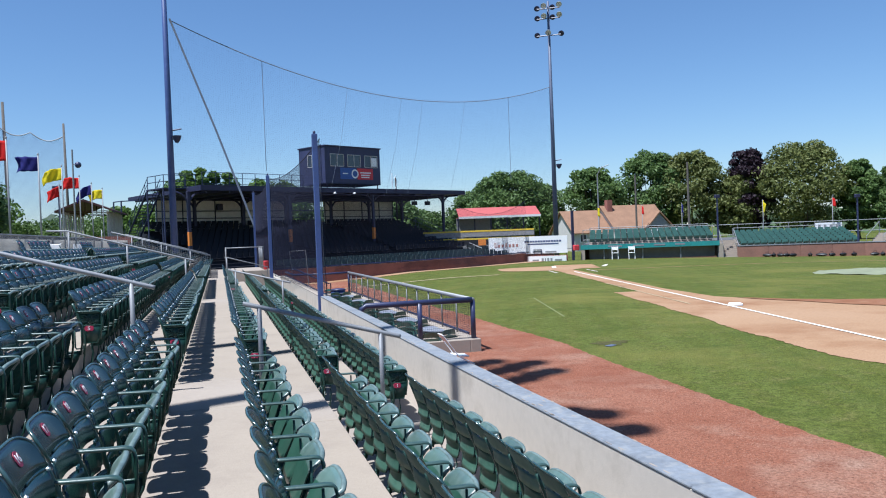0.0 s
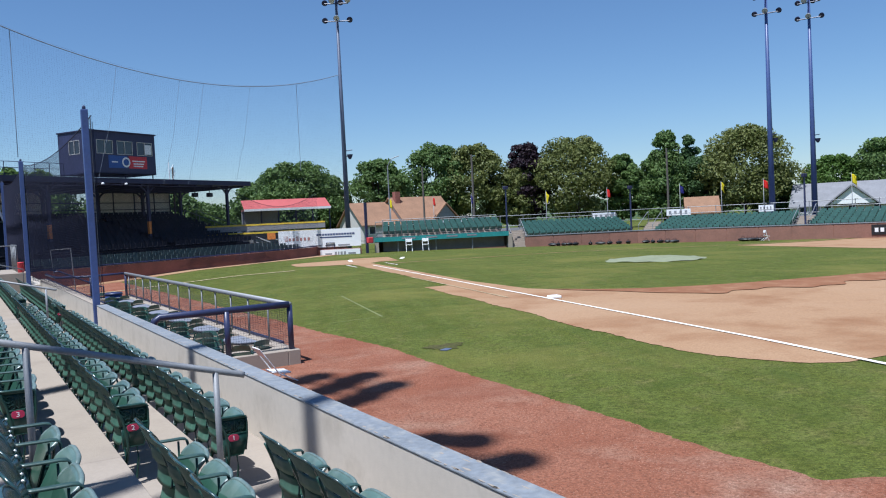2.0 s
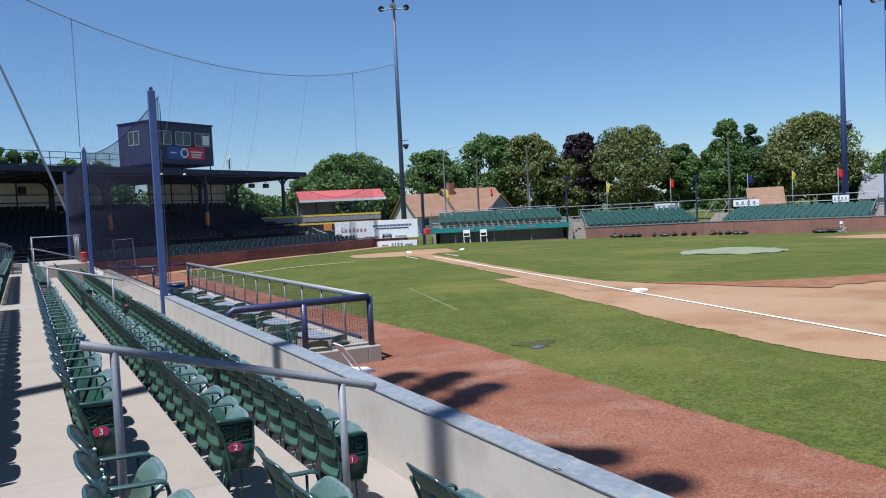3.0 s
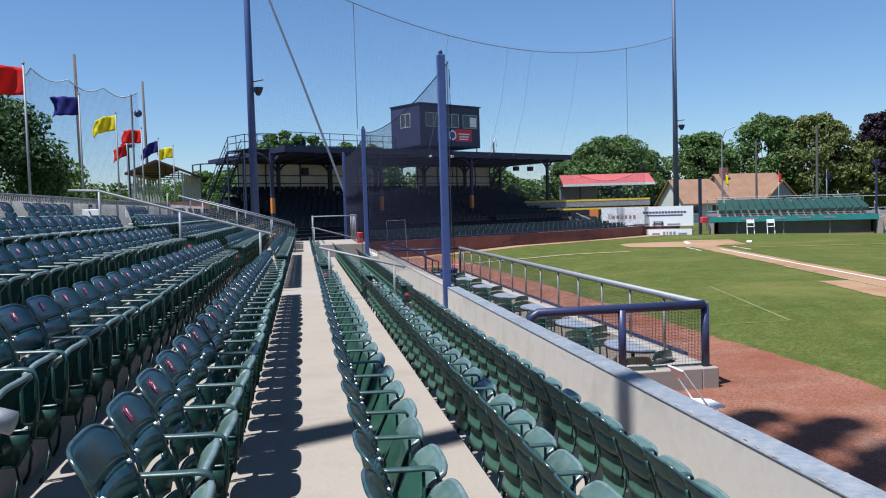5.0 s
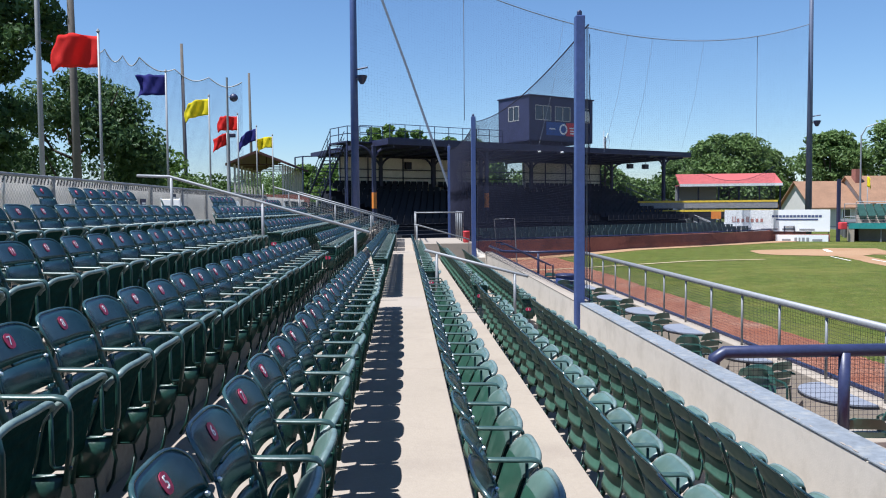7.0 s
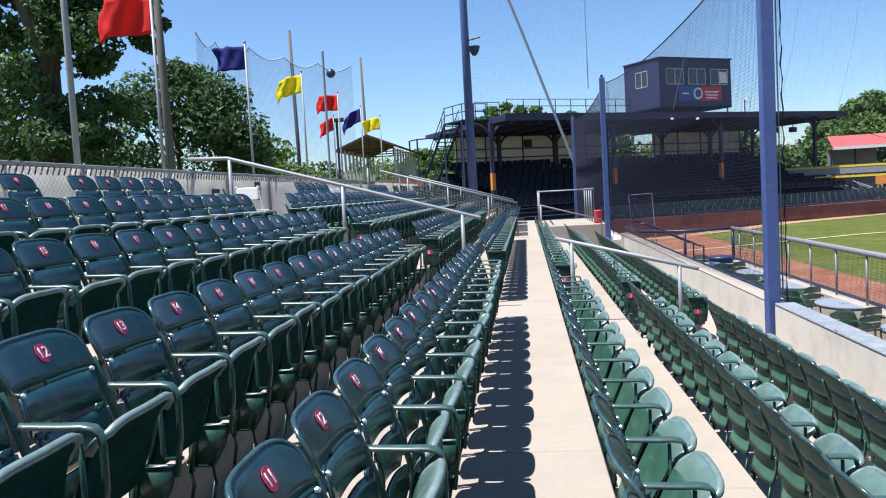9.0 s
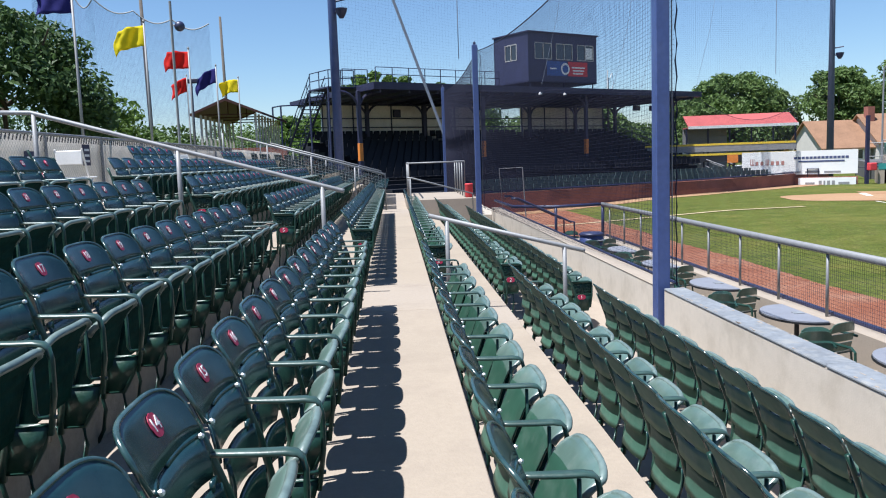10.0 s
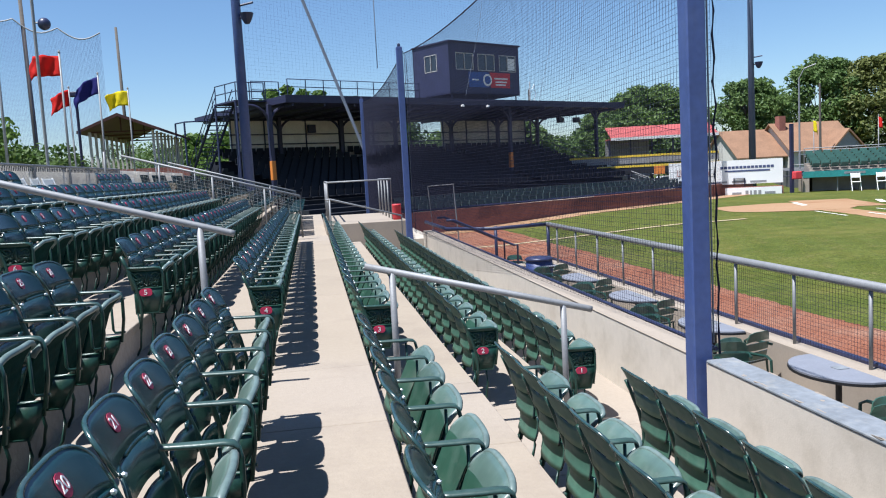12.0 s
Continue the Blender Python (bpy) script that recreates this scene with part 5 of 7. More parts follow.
# steps and sides at both ends
for s0, name in ((29.6, "stair"),):
    st = thing("grandstand_stair", "open concrete stair with pipe rails beside the grandstand", "stair")
    for k in range(14):
        bm = bmesh.new()
        box(bm, s0, s0 + 1.6, -3.0 + 0.8 * k, -2.2 + 0.8 * k, -1.6, -1.0 + 0.26 * k, GM)
        part("step", bm, M_CONC, st)
    for s in (s0, s0 + 1.6):
        bm = bmesh.new()
        tube(bm, [gs(s, -3, -1.0), gs(s, -3, 0.1), gs(s, 8, 3.7), gs(s, 8, 2.6)], 0.035, 6)
        tube(bm, [gs(s, -3, -0.45), gs(s, 8, 3.2)], 0.025, 6)
        part("rail", bm, M_STEEL, st)
    for k in range(6):
        bm = bmesh.new()
        tube(bm, [gs(s0, -2 + 2 * k, -0.7 + 0.65 * k), gs(s0, -2 + 2 * k, 0.42 + 0.65 * k)], 0.03, 6)
        part("post", bm, M_STEEL, st)

# steel escape stair at the end of the stand: two flights and a railed landing at roof height
esc = thing("escape_stair", "navy steel stair climbing to the grandstand roof", "stair")
FLIGHTS = ((9.4, 1.55, 4.7, 6.0), (4.9, -1.35, 9.2, 1.55))
for s in (-2.15, -1.05):
    for r0, z0, r1, z1 in FLIGHTS:
        for dz, rad, nm in ((0.0, 0.09, "stringer"), (0.95, 0.032, "handrail"), (0.5, 0.025, "guard_rail")):
            bm = bmesh.new()
            tube(bm, [gs(s, r0, z0 + dz), gs(s, r1, z1 + dz)], rad, 6)
            part(nm, bm, M_NAVY, esc)
        for k in range(5):
            t = (k + 0.5) / 5
            bm = bmesh.new()
            r, z = r0 + (r1 - r0) * t, z0 + (z1 - z0) * t
            tube(bm, [gs(s, r, z), gs(s, r, z + 0.95)], 0.025, 6)
            part("baluster", bm, M_NAVY, esc)
for r0, z0, r1, z1 in FLIGHTS:
    for k in range(18):
        t = (k + 0.5) / 18
        bm = bmesh.new()
        r, z = r0 + (r1 - r0) * t, z0 + (z1 - z0) * t
        box(bm, -2.12, -1.08, r - 0.15, r + 0.15, z, z + 0.045, GM)
        part("tread", bm, M_NAVY, esc)
for r0, r1, z, s1 in ((9.3, 10.8, 1.5, -0.95), (2.0, 4.8, 5.96, -0.32)):
    bm = bmesh.new()
    box(bm, -2.25, s1, r0, r1, z, z + 0.09, GM)
    part("landing", bm, M_DARK, esc)
for z in (6.55, 7.05):
    bm = bmesh.new()
    tube(bm, [gs(-2.15, 4.7, z), gs(-2.15, 2.1, z), gs(-0.4, 2.1, z)], 0.032, 6)
    part("landing_rail", bm, M_NAVY, esc)
for s, r in ((-2.15, 4.7), (-2.15, 3.4), (-2.15, 2.1), (-1.3, 2.1), (-0.4, 2.1)):
    bm = bmesh.new()
    tube(bm, [gs(s, r, 6.0), gs(s, r, 7.07)], 0.032, 6)
    part("rail_post", bm, M_NAVY, esc)
for s, r, z in ((-2.2, 2.1, 6.0), (-2.2, 4.7, 6.0), (-1.0, 4.7, 6.0), (-2.2, 9.3, 5.4), (-2.2, 10.7, 5.4)):
    bm = bmesh.new()
    tube(bm, [gs(s, r, -1.3), gs(s, r, z)], 0.06, 6)
    part("leg", bm, M_NAVY, esc)
bm = bmesh.new()
tube(bm, [gs(-2.2, 10.7, 5.4), gs(-2.2, 9.3, 5.4), gs(-0.35, 9.3, 5.5)], 0.05, 6)
part("tie_beam", bm, M_NAVY, esc)

# roof railing
rr_ = thing("roof_railing", "dark steel pipe railing along the grandstand roof", "railing")
for s0, s1, zs, n in ((-0.7, 1.1, (6.25, 6.75, 7.25), 3), (1.7, 11.9, (6.5, 7.0, 7.46), 9)):
    for z in zs:
        bm = bmesh.new()
        tube(bm, [gs(s0, 3.0, z), gs(s1, 3.0, z)], 0.026, 6)
        part("rail", bm, M_NAVY, rr_)
    for k in range(n):
        bm = bmesh.new()
        s = s0 + (s1 - s0) * k / (n - 1)
        tube(bm, [gs(s, 3.0, 6.05), gs(s, 3.0, zs[-1])], 0.030, 6)
        part("post", bm, M_NAVY, rr_)

# press box
booth = thing("press_box", "navy press box standing on the grandstand roof", "press box")
PB = (12.3, 18.92, 0.25, 4.0, 6.52, 9.9)
bm = bmesh.new()
wins = [(12.9, 14.5), (14.9, 16.5), (16.95, 18.6)]
WZ = (8.12, 9.25)
x0, x1, r0, r1, z0, z1 = PB
box(bm, x0, x1, r0, r0 + 0.1, z0, WZ[0], GM)
box(bm, x0, x1, r0, r0 + 0.1, WZ[1], z1, GM)
edges = [x0] + [v for w in wins for v in w] + [x1]
for a, b in zip(edges[::2], edges[1::2]):
    box(bm, a, b, r0, r0 + 0.1, WZ[0], WZ[1], GM)
box(bm, x0, x0 + 0.1, r0 + 0.1, r0 + 1.2, z0, z1, GM)
box(bm, x0, x0 + 0.1, r0 + 2.5, r1, z0, z1, GM)
box(bm, x0, x0 + 0.1, r0 + 1.2, r0 + 2.5, z0, WZ[0], GM)
box(bm, x0, x0 + 0.1, r0 + 1.2, r0 + 2.5, WZ[1], z1, GM)
box(bm, x1 - 0.1, x1, r0 + 0.1, r1, z0, z1, GM)
box(bm, x0, x1, r1 - 0.1, r1, z0, z1, GM)
box(bm, x0, x1, r0, r1, z0, z0 + 0.1, GM)
part("wall", bm, M_BOOTH, booth)
bm = bmesh.new()
box(bm, x0 - 0.08, x1 + 0.08, r0 - 0.12, r1 + 0.08, z1, z1 + 0.10, GM, 0.01)
part("roof", bm, M_DARK, booth)
for a, b in wins:
    bm = bmesh.new()
    for p, q, c, d in ((a, a + 0.05, *WZ), (b - 0.05, b, *WZ), ((a + b) / 2 - 0.03, (a + b) / 2 + 0.03, *WZ), (a, b, WZ[0], WZ[0] + 0.05), (a, b, WZ[1] - 0.05, WZ[1])):
        box(bm, p, q, r0 - 0.02, r0 + 0.06, c, d, GM)
    fr = part("window", bm, M_SIDING, booth, "pale sliding window frame")
    for c, d in ((a + 0.05, (a + b) / 2 - 0.03), ((a + b) / 2 + 0.03, b - 0.05)):
        bm = bmesh.new()
        box(bm, c, d, r0 + 0.03, r0 + 0.04, WZ[0] + 0.05, WZ[1] - 0.05, GM)
        pane = part("pane", bm, M_GLASS_DARK, fr)
bm = bmesh.new()
for p, q, c, d in ((r0 + 1.2, r0 + 1.25, *WZ), (r0 + 2.45, r0 + 2.5, *WZ), (r0 + 1.82, r0 + 1.88, *WZ), (r0 + 1.2, r0 + 2.5, WZ[0], WZ[0] + 0.05), (r0 + 1.2, r0 + 2.5, WZ[1] - 0.05, WZ[1])):
    box(bm, x0 - 0.02, x0 + 0.05, p, q, c, d, GM)
fr = part("window", bm, M_SIDING, booth, "pale sliding window frame")
bm = bmesh.new()
box(bm, x0 + 0.03, x0 + 0.04, r0 + 1.25, r0 + 2.45, WZ[0] + 0.05, WZ[1] - 0.05, GM)
part("pane", bm, M_GLASS_DARK, fr)
bm = bmesh.new()
box(bm, 17.82, 18.5, r0 - 0.004, r0 + 0.026, 8.25, 9.05, GM)
part("notice", bm, M_WHITE, booth, "white paper in the window")
for s in (12.6, 15.8, 18.7):
    bm = bmesh.new()
    tube(bm, [gs(s, r0 + 0.2, 6.1), gs(s, r0 + 0.2, 6.55)], 0.05, 6)
    part("stilt", bm, M_DARK, booth)
ban = thing("banner", "blue and red banner with a round emblem on the press box", "banner")
bm = bmesh.new()
box(bm, 14.0, 15.9, r0 - 0.02, r0 - 0.008, 7.0, 8.02, GM)
part("blue_field", bm, M_BANNER_BLUE, ban)
bm = bmesh.new()
box(bm, 16.05, 17.95, r0 - 0.02, r0 - 0.008, 7.0, 8.02, GM)
part("red_field", bm, M_BANNER_RED, ban)
bm = bmesh.new()
lathe(bm, [(0.42, 0), (0.42, 0.01), (0.40, 0.014)], 18)
em = part("emblem", bm, M_WHITE, ban)
em.matrix_basis = GM @ Matrix.Translation((15.75, r0 - 0.024, 7.5)) @ Matrix.Rotation(radians(90), 4, "X")
bm = bmesh.new()
lathe(bm, [(0.28, 0), (0.28, 0.01), (0.26, 0.014)], 18)
em = part("emblem_core", bm, M_BANNER_BLUE, ban)
em.matrix_basis = GM @ Matrix.Translation((15.75, r0 - 0.036, 7.5)) @ Matrix.Rotation(radians(90), 4, "X")
for s0, s1, z in ((16.4, 17.7, 7.62), (16.5, 17.6, 7.40), (16.5, 17.5, 7.2), (14.3, 14.9, 7.5)):
    bm = bmesh.new()
    box(bm, s0, s1, r0 - 0.032, r0 - 0.021, z - 0.05, z + 0.05, GM)
    part("lettering_bar", bm, M_WHITE, ban)

# loudspeakers and floodlights under the roof edge
for s, r in ((24.6, 1.5), (26.5, 1.5), (12.9, 0.0), (15.2, 0.0)):
    lamp = thing("floodlight", "small floodlight under the roof edge", "floodlight", "roof floodlights")
    bm = bmesh.new()
    if r:
        box(bm, s - 0.25, s + 0.25, r - 0.2, r + 0.2, 4.7, 5.1, GM, 0.03)
        tube(bm, [gs(s, r, 5.1), gs(s, r, 5.75)], 0.03, 6)
        part("housing", bm, M_BLACK, lamp)
    else:
        lathe(bm, [(0.05, 0.14), (0.12, 0.10), (0.13, 0.0)], 10, tuple(gs(s, -0.25, 5.62)))
        part("housing", bm, M_WHITE, lamp)
mast = thing("roof_antenna", "small white antenna frame behind the press box", "antenna")
bm = bmesh.new()
tube(bm, [gs(24.0, 4, 5.8), gs(24.0, 4, 8.1)], 0.04, 6)
tube(bm, [gs(24.0, 4, 7.0), gs(24.5, 4, 7.9), gs(24.7, 4, 7.1), gs(24.4, 4, 6.5)], 0.03, 6)
part("frame", bm, M_WHITE, mast)


# ---- tall light poles and the high backstop net ----
def light_pole(x, y, base, top, r0, r1, heads, face, name="light_tower", mat=None, label=None, size=1.0):
    p = thing(name, label or "tall navy steel light pole with tiers of floodlights", "light pole", "light poles")
    bm = bmesh.new()
    tube(bm, [(x, y, base), (x, y, base + (top - base) * 0.5), (x, y, top)], r0, 12, r1)
    part("pole", bm, mat or M_POST, p, smooth=True)
    fx, fy = face
    side = Vector((-fy, fx, 0)).normalized()
    fwd = Vector((fx, fy, 0)).normalized()
    for z, wide, n in heads:
        bm = bmesh.new()
        c = Vector((x, y, z))
        tube(bm, [c - side * wide, c + side * wide], 0.06, 6)
        tube(bm, [c - fwd * 0.6, c + fwd * 0.6], 0.05, 6)
        part("crossarm", bm, M_NAVY, p)
        for k in range(n):
            q = c + side * (wide * (2 * k / (n - 1) - 1)) + fwd * (0.45 if k % 2 else -0.35) + Vector((0, 0, 0.25))
            bm = bmesh.new()
            lathe(bm, [(r * size, z * size) for r, z in ((0.08, -0.24), (0.17, -0.17), (0.27, 0.04), (0.30, 0.17), (0.25, 0.19))], 12)
            ob = part("floodlight", bm, M_LAMP if k % 2 else M_NAVY, p)
            ob.matrix_basis = Matrix.Translation(q) @ (fwd * 0.75 + Vector((0, 0, -0.66))).to_track_quat("Z", "Y").to_matrix().to_4x4()
    return p


TA, TL = Vector((32.9, 64.7)), Vector((-2.7, 45.0))
heads = ((23.9, 1.15, 4), (22.9, 1.15, 4), (21.2, 1.2, 3))
tall_heads = ((33.3, 1.2, 5), (32.2, 1.2, 5))
mid_heads = ((30.8, 1.1, 5), (29.8, 1.1, 4))
light_pole(TA.x, TA.y, -1.6, 24.6, 0.27, 0.12, heads, (-0.5, -0.85), mat=M_POLE)
light_pole(TL.x, TL.y, -1.6, 24.0, 0.25, 0.13, heads, (0.5, -0.5))
light_pole(73.3, 46.6, -1.8, 24.0, 0.34, 0.13, heads, (-0.85, -0.4))
light_pole(80.1, 46.3, -1.8, 24.0, 0.34, 0.13, heads, (-0.85, -0.4))
light_pole(-7.0, 0.55, -1.6, 33.8, 0.30, 0.16, tall_heads, (0.985, -0.04), size=1.35)
light_pole(-7.0, -4.25, -1.6, 31.3, 0.30, 0.16, mid_heads, (0.985, -0.04), size=1.35)
for (x, y), z in (((TL.x, TL.y), 9.0), ((TA.x, TA.y), 8.6), ((73.3, 46.6), 8.6), ((80.1, 46.3), 8.6)):
    hn = thing("loudspeaker_horn", "round horn loudspeaker clamped to the light pole", "loudspeaker", "pole horns")
    bm = bmesh.new()
    lathe(bm, [(0.1, -0.3), (0.22, -0.1), (0.3, 0.15), (0.26, 0.16)], 12, (x + 0.45, y - 0.3, z - 0.5))
    tube(bm, [(x, y, z), (x + 0.75, y - 0.3, z + 0.1)], 0.05, 6)
    tube(bm, [(x, y, z - 0.5), (x + 0.45, y - 0.3, z - 0.5)], 0.05, 6)
    part("horn", bm, M_NAVY, hn)

high = thing("backstop_net", "high pale backstop net slung between two light poles", "net")
A3, B3 = Vector((TL.x + 0.3, TL.y, 16.2)), Vector((TA.x - 0.2, TA.y, 16.0))


def net_top(u):
    p = A3.lerp(B3, u)
    p.z -= 3.1 * 4 * u * (1 - u)
    return p


def net_at(u, v):
    p = net_top(u)
    low = 4.5
    return (p.x, p.y - 0.6 * math.sin(math.pi * u), low + (p.z - low) * v)


bm = bmesh.new()
tube(bm, [net_top(k / 60) for k in range(61)], 0.035, 5)
part("top_rope", bm, M_ROPE, high)
bm = bmesh.new()
quad_strip_net(bm, net_at, 220, 70, 24, 0.0020)
part("mesh", bm, M_NET, high)
for u in (0.17, 0.36, 0.50, 0.56, 0.69, 0.84):
    bm = bmesh.new()
    lean = 0.0 if u in (0.17, 0.84) else -1.6
    tube(bm, [net_top(u), net_top(u) + Vector((lean * 0.4, 0, -4.0)), net_top(u) + Vector((lean, 0, -7.8))], 0.022 if lean == 0 else 0.010, 5)
    part("drop_rope", bm, M_ROPE, high)
bm = bmesh.new()
tube(bm, [(TL.x + 0.3, TL.y, 16.3), (0.2, 45.0, 9.1), (2.5, 45.0, 2.4)], 0.075, 6)
part("gathered_net", bm, M_ROPE, high, "rolled net gathered into a rope")

# net that shields the grandstand
safety_net("safety_net", P3, Vector((8.6, 47.6)), -1.0, 4.8, 0.1, 0.07, 0.0031, "black backstop net before the grandstand", 6)
safety_net("safety_net", Vector((8.6, 47.6)), Vector((18.0, 52.3)), -0.9, 4.8, 0.1, 0.07, 0.0031, "black backstop net before the grandstand", 6)
safety_net("safety_net", Vector((18.0, 52.3)), Vector((27.5, 59.2)), -0.9, 4.4, 1.2, 0.07, 0.0028, "black backstop net before the grandstand", 6)


# ---- third base side: wall, dugout and bleachers ----
A_, B_, C_, D_, E_ = (Vector(p) for p in ((31.8, 56.8), (42.6, 51.2), (52.65, 45.5), (58.62, 33.98), (62.5, 25.5)))
F_ = Vector((70.0, 6.0))


def along(p, q, t, off=0.0):
    """A point t of the way from p to q, moved off metres away from the field."""
    d = (q - p).normalized()
    n = Vector((-d.y, d.x))
    return p.lerp(q, t) + n * off


def wall_block(bm, p, q, off0, off1, z0, z1, t0=0.0, t1=1.0):
    pts = [along(p, q, t0, off0), along(p, q, t1, off0), along(p, q, t1, off1), along(p, q, t0, off1)]
    lo = [bm.verts.new((v.x, v.y, z0)) for v in pts]
    hi = [bm.verts.new((v.x, v.y, z1)) for v in pts]
    bm.faces.new(lo[::-1])
    bm.faces.new(hi)
    for k in range(4):
        bm.faces.new((lo[k], lo[(k + 1) % 4], hi[(k + 1) % 4], hi[k]))


far_wall = None
WALL_TOP = -0.42
bm = bmesh.new()
for p, q in ((B_.lerp(C_, 0.12), C_), (C_, D_), (D_, E_), (E_, F_)):
    wall_block(bm, p, q, 0.0, 0.3, -2.4, WALL_TOP)
far_wall = structure("wall_third_base", bm, M_PANEL, "red-brown panelled field wall below the far bleachers", "wall")
for p, q in ((B_.lerp(C_, 0.12), C_), (C_, D_), (D_, E_), (E_, F_)):
    n = max(2, int((q - p).length / 2.4))
    for k in range(n):
        bm = bmesh.new()
        wall_block(bm, p, q, -0.03, 0.0, -1.75, WALL_TOP - 0.06, (k + 0.01) / n, (k + 0.99) / n)
        part("panel", bm, M_PANEL, far_wall)
bm = bmesh.new()
for p, q in ((B_.lerp(C_, 0.12), C_), (C_, D_), (D_, E_), (E_, F_)):
    wall_block(bm, p, q, -0.06, 0.34, WALL_TOP, WALL_TOP + 0.07)
tagged(finish("wall_coping", bm, M_CAP), "grey coping on the far field wall", "trim", kind="structure")


def bleachers(p, q, rows, off0, z0, rise, run, label, t0=0.0, t1=1.0):
    """A block of stepped bleachers: deck and rows of seats."""
    b = thing("bleacher", label, "bleachers", "far bleachers")
    for k in range(rows):
        bm = bmesh.new()
        wall_block(bm, p, q, off0 + run * k, off0 + run * rows, -2.4 if k == 0 else z0 + rise * (k - 1), z0 + rise * k, t0, t1)
        part("deck", bm, M_RISER, b)
    length = (q - p).length * (t1 - t0)
    n = int(length / 0.56)
    v, f = [], []
    d = (q - p).normalized()
    nn = Vector((-d.y, d.x))
    for k in range(rows):
        z = z0 + rise * k
        for i in range(n):
            c = along(p, q, t0 + (t1 - t0) * (i + 0.5) / n, off0 + run * k)
            for (a0, a1, o0, o1, h0, h1) in ((-0.23, 0.23, 0.52, 0.57, 0.36, 0.86), (-0.22, 0.22, 0.30, 0.52, 0.40, 0.62)):
                base = len(v)
                for o, h in ((o0, h0), (o1, h0), (o1 + 0.10, h1), (o0 + 0.10, h1)) if a1 > 0.225 else ((o0 - 0.05, h1), (o1, h0), (o1, h0 + 0.05), (o0 - 0.05, h1 + 0.04)):
                    for a in (a0, a1):
                        w = c + d * a + nn * o
                        v.append((w.x, w.y, z + h))
                f += [(base, base + 2, base + 3, base + 1), (base + 2, base + 4, base + 5, base + 3), (base + 4, base + 6, base + 7, base + 5), (base + 6, base, base + 1, base + 7), (base, base + 6, base + 4, base + 2), (base + 1, base + 3, base + 5, base + 7)]
    me = bpy.data.meshes.new("seating")
    me.from_pydata(v, [], f)
    me.materials.append(M_BLEACH)
    ob = new("seating", me)
    ob.parent = b
    tagged(ob, "rows of small green bleacher seats", kind="stuff")
    bm = bmesh.new()
    back = off0 + run * rows
    zt = z0 + rise * (rows - 1)
    u0, u1 = along(p, q, t0, back), along(p, q, t1, back)
    for h in (0.5, 1.05):
        tube(bm, [(u0.x, u0.y, zt + h), (u1.x, u1.y, zt + h)], 0.03, 5)
    m = max(2, int(length / 2.4))
    for k in range(m + 1):
        w = u0.lerp(u1, k / m)
        tube(bm, [(w.x, w.y, zt - 0.3), (w.x, w.y, zt + 1.05)], 0.03, 5)
    part("back_rail", bm, M_STEEL, b, "pipe rail behind the top row")
    return b


GREEN = "stepped block of small green seats above the field wall"
bleachers(A_, B_, 5, 1.4, 0.0, 0.155, 0.9, "block of small green seats on the dugout roof", 0.06, 0.97)
bleachers(B_, C_, 7, 0.5, -0.80, 0.15, 0.9, GREEN, 0.15, 0.99)
bleachers(C_, D_, 7, 0.5, -0.95, 0.14, 0.9, GREEN, 0.10, 0.98)
bleachers(D_, E_, 7, 0.5, -0.95, 0.15, 0.9, GREEN, 0.12, 1.0)
bleachers(E_, F_, 7, 0.5, -0.95, 0.15, 0.9, GREEN, 0.06, 1.0)


def aisle(p, q, t, z0, n, off0=0.0, width=1.3):
    st = thing("bleacher_stair", "grey concrete stair between the far bleachers", "stair", "bleacher stairs")
    L = (q - p).length
    for k in range(n):
        bm = bmesh.new()
        wall_block(bm, p, q, off0 + 0.45 * k, off0 + 0.45 * (k + 1) + 0.02, -2.4, z0 + 0.17 * (k + 1), t, t + width / L)
        part("step", bm, M_CONC, st)
    for tt in (t, t + width / L):
        bm = bmesh.new()
        w0, w1 = along(p, q, tt, off0), along(p, q, tt, off0 + 0.45 * n)
        tube(bm, [(w0.x, w0.y, z0), (w0.x, w0.y, z0 + 1.0), (w1.x, w1.y, z0 + 1.0 + 0.17 * n), (w1.x, w1.y, z0 + 0.17 * n)], 0.03, 5)
        part("rail", bm, M_STEEL, st)


aisle(B_, C_, 0.02, -1.45, 9)
aisle(C_, D_, 0.0, -0.9, 7, 0.4)
aisle(D_, E_, 0.0, -0.9, 7, 0.4)

# dugout
dug = thing("dugout", "open brown dugout with a teal padded roof edge", "dugout")
bm = bmesh.new()
wall_block(bm, A_, B_, 2.6, 2.8, -2.4, -0.1, 0.03, 0.98)
part("back_wall", bm, M_PANEL, dug)
bm = bmesh.new()
wall_block(bm, A_, B_, -0.1, 6.0, -0.16, -0.06, 0.0, 0.99)
part("roof", bm, M_DARK, dug)
bm = bmesh.new()
wall_block(bm, A_, B_, -0.22, -0.1, -0.26, 0.14, 0.0, 0.99)
pad = part("roof_edge", bm, M_TEAL, dug, "teal padded roof edge")
for t0, t1 in ((0.20, 0.30), (0.38, 0.46), (0.53, 0.61), (0.68, 0.75)):
    bm = bmesh.new()
    wall_block(bm, A_, B_, -0.235, -0.222, -0.10, 0.04, t0, t1)
    part("lettering_bar", bm, M_CAP, pad)
for t in (0.02, 0.17, 0.45, 0.72, 0.985):
    bm = bmesh.new()
    w = along(A_, B_, t, 0.05)
    tube(bm, [(w.x, w.y, -1.9), (w.x, w.y, -0.16)], 0.05, 6)
    part("post", bm, M_STEEL, dug)
bm = bmesh.new()
wall_block(bm, A_, B_, 0.1, 0.2, -2.0, -1.18, 0.17, 0.97)
part("front_board", bm, M_PANEL, dug, "brown boards along the dugout front")
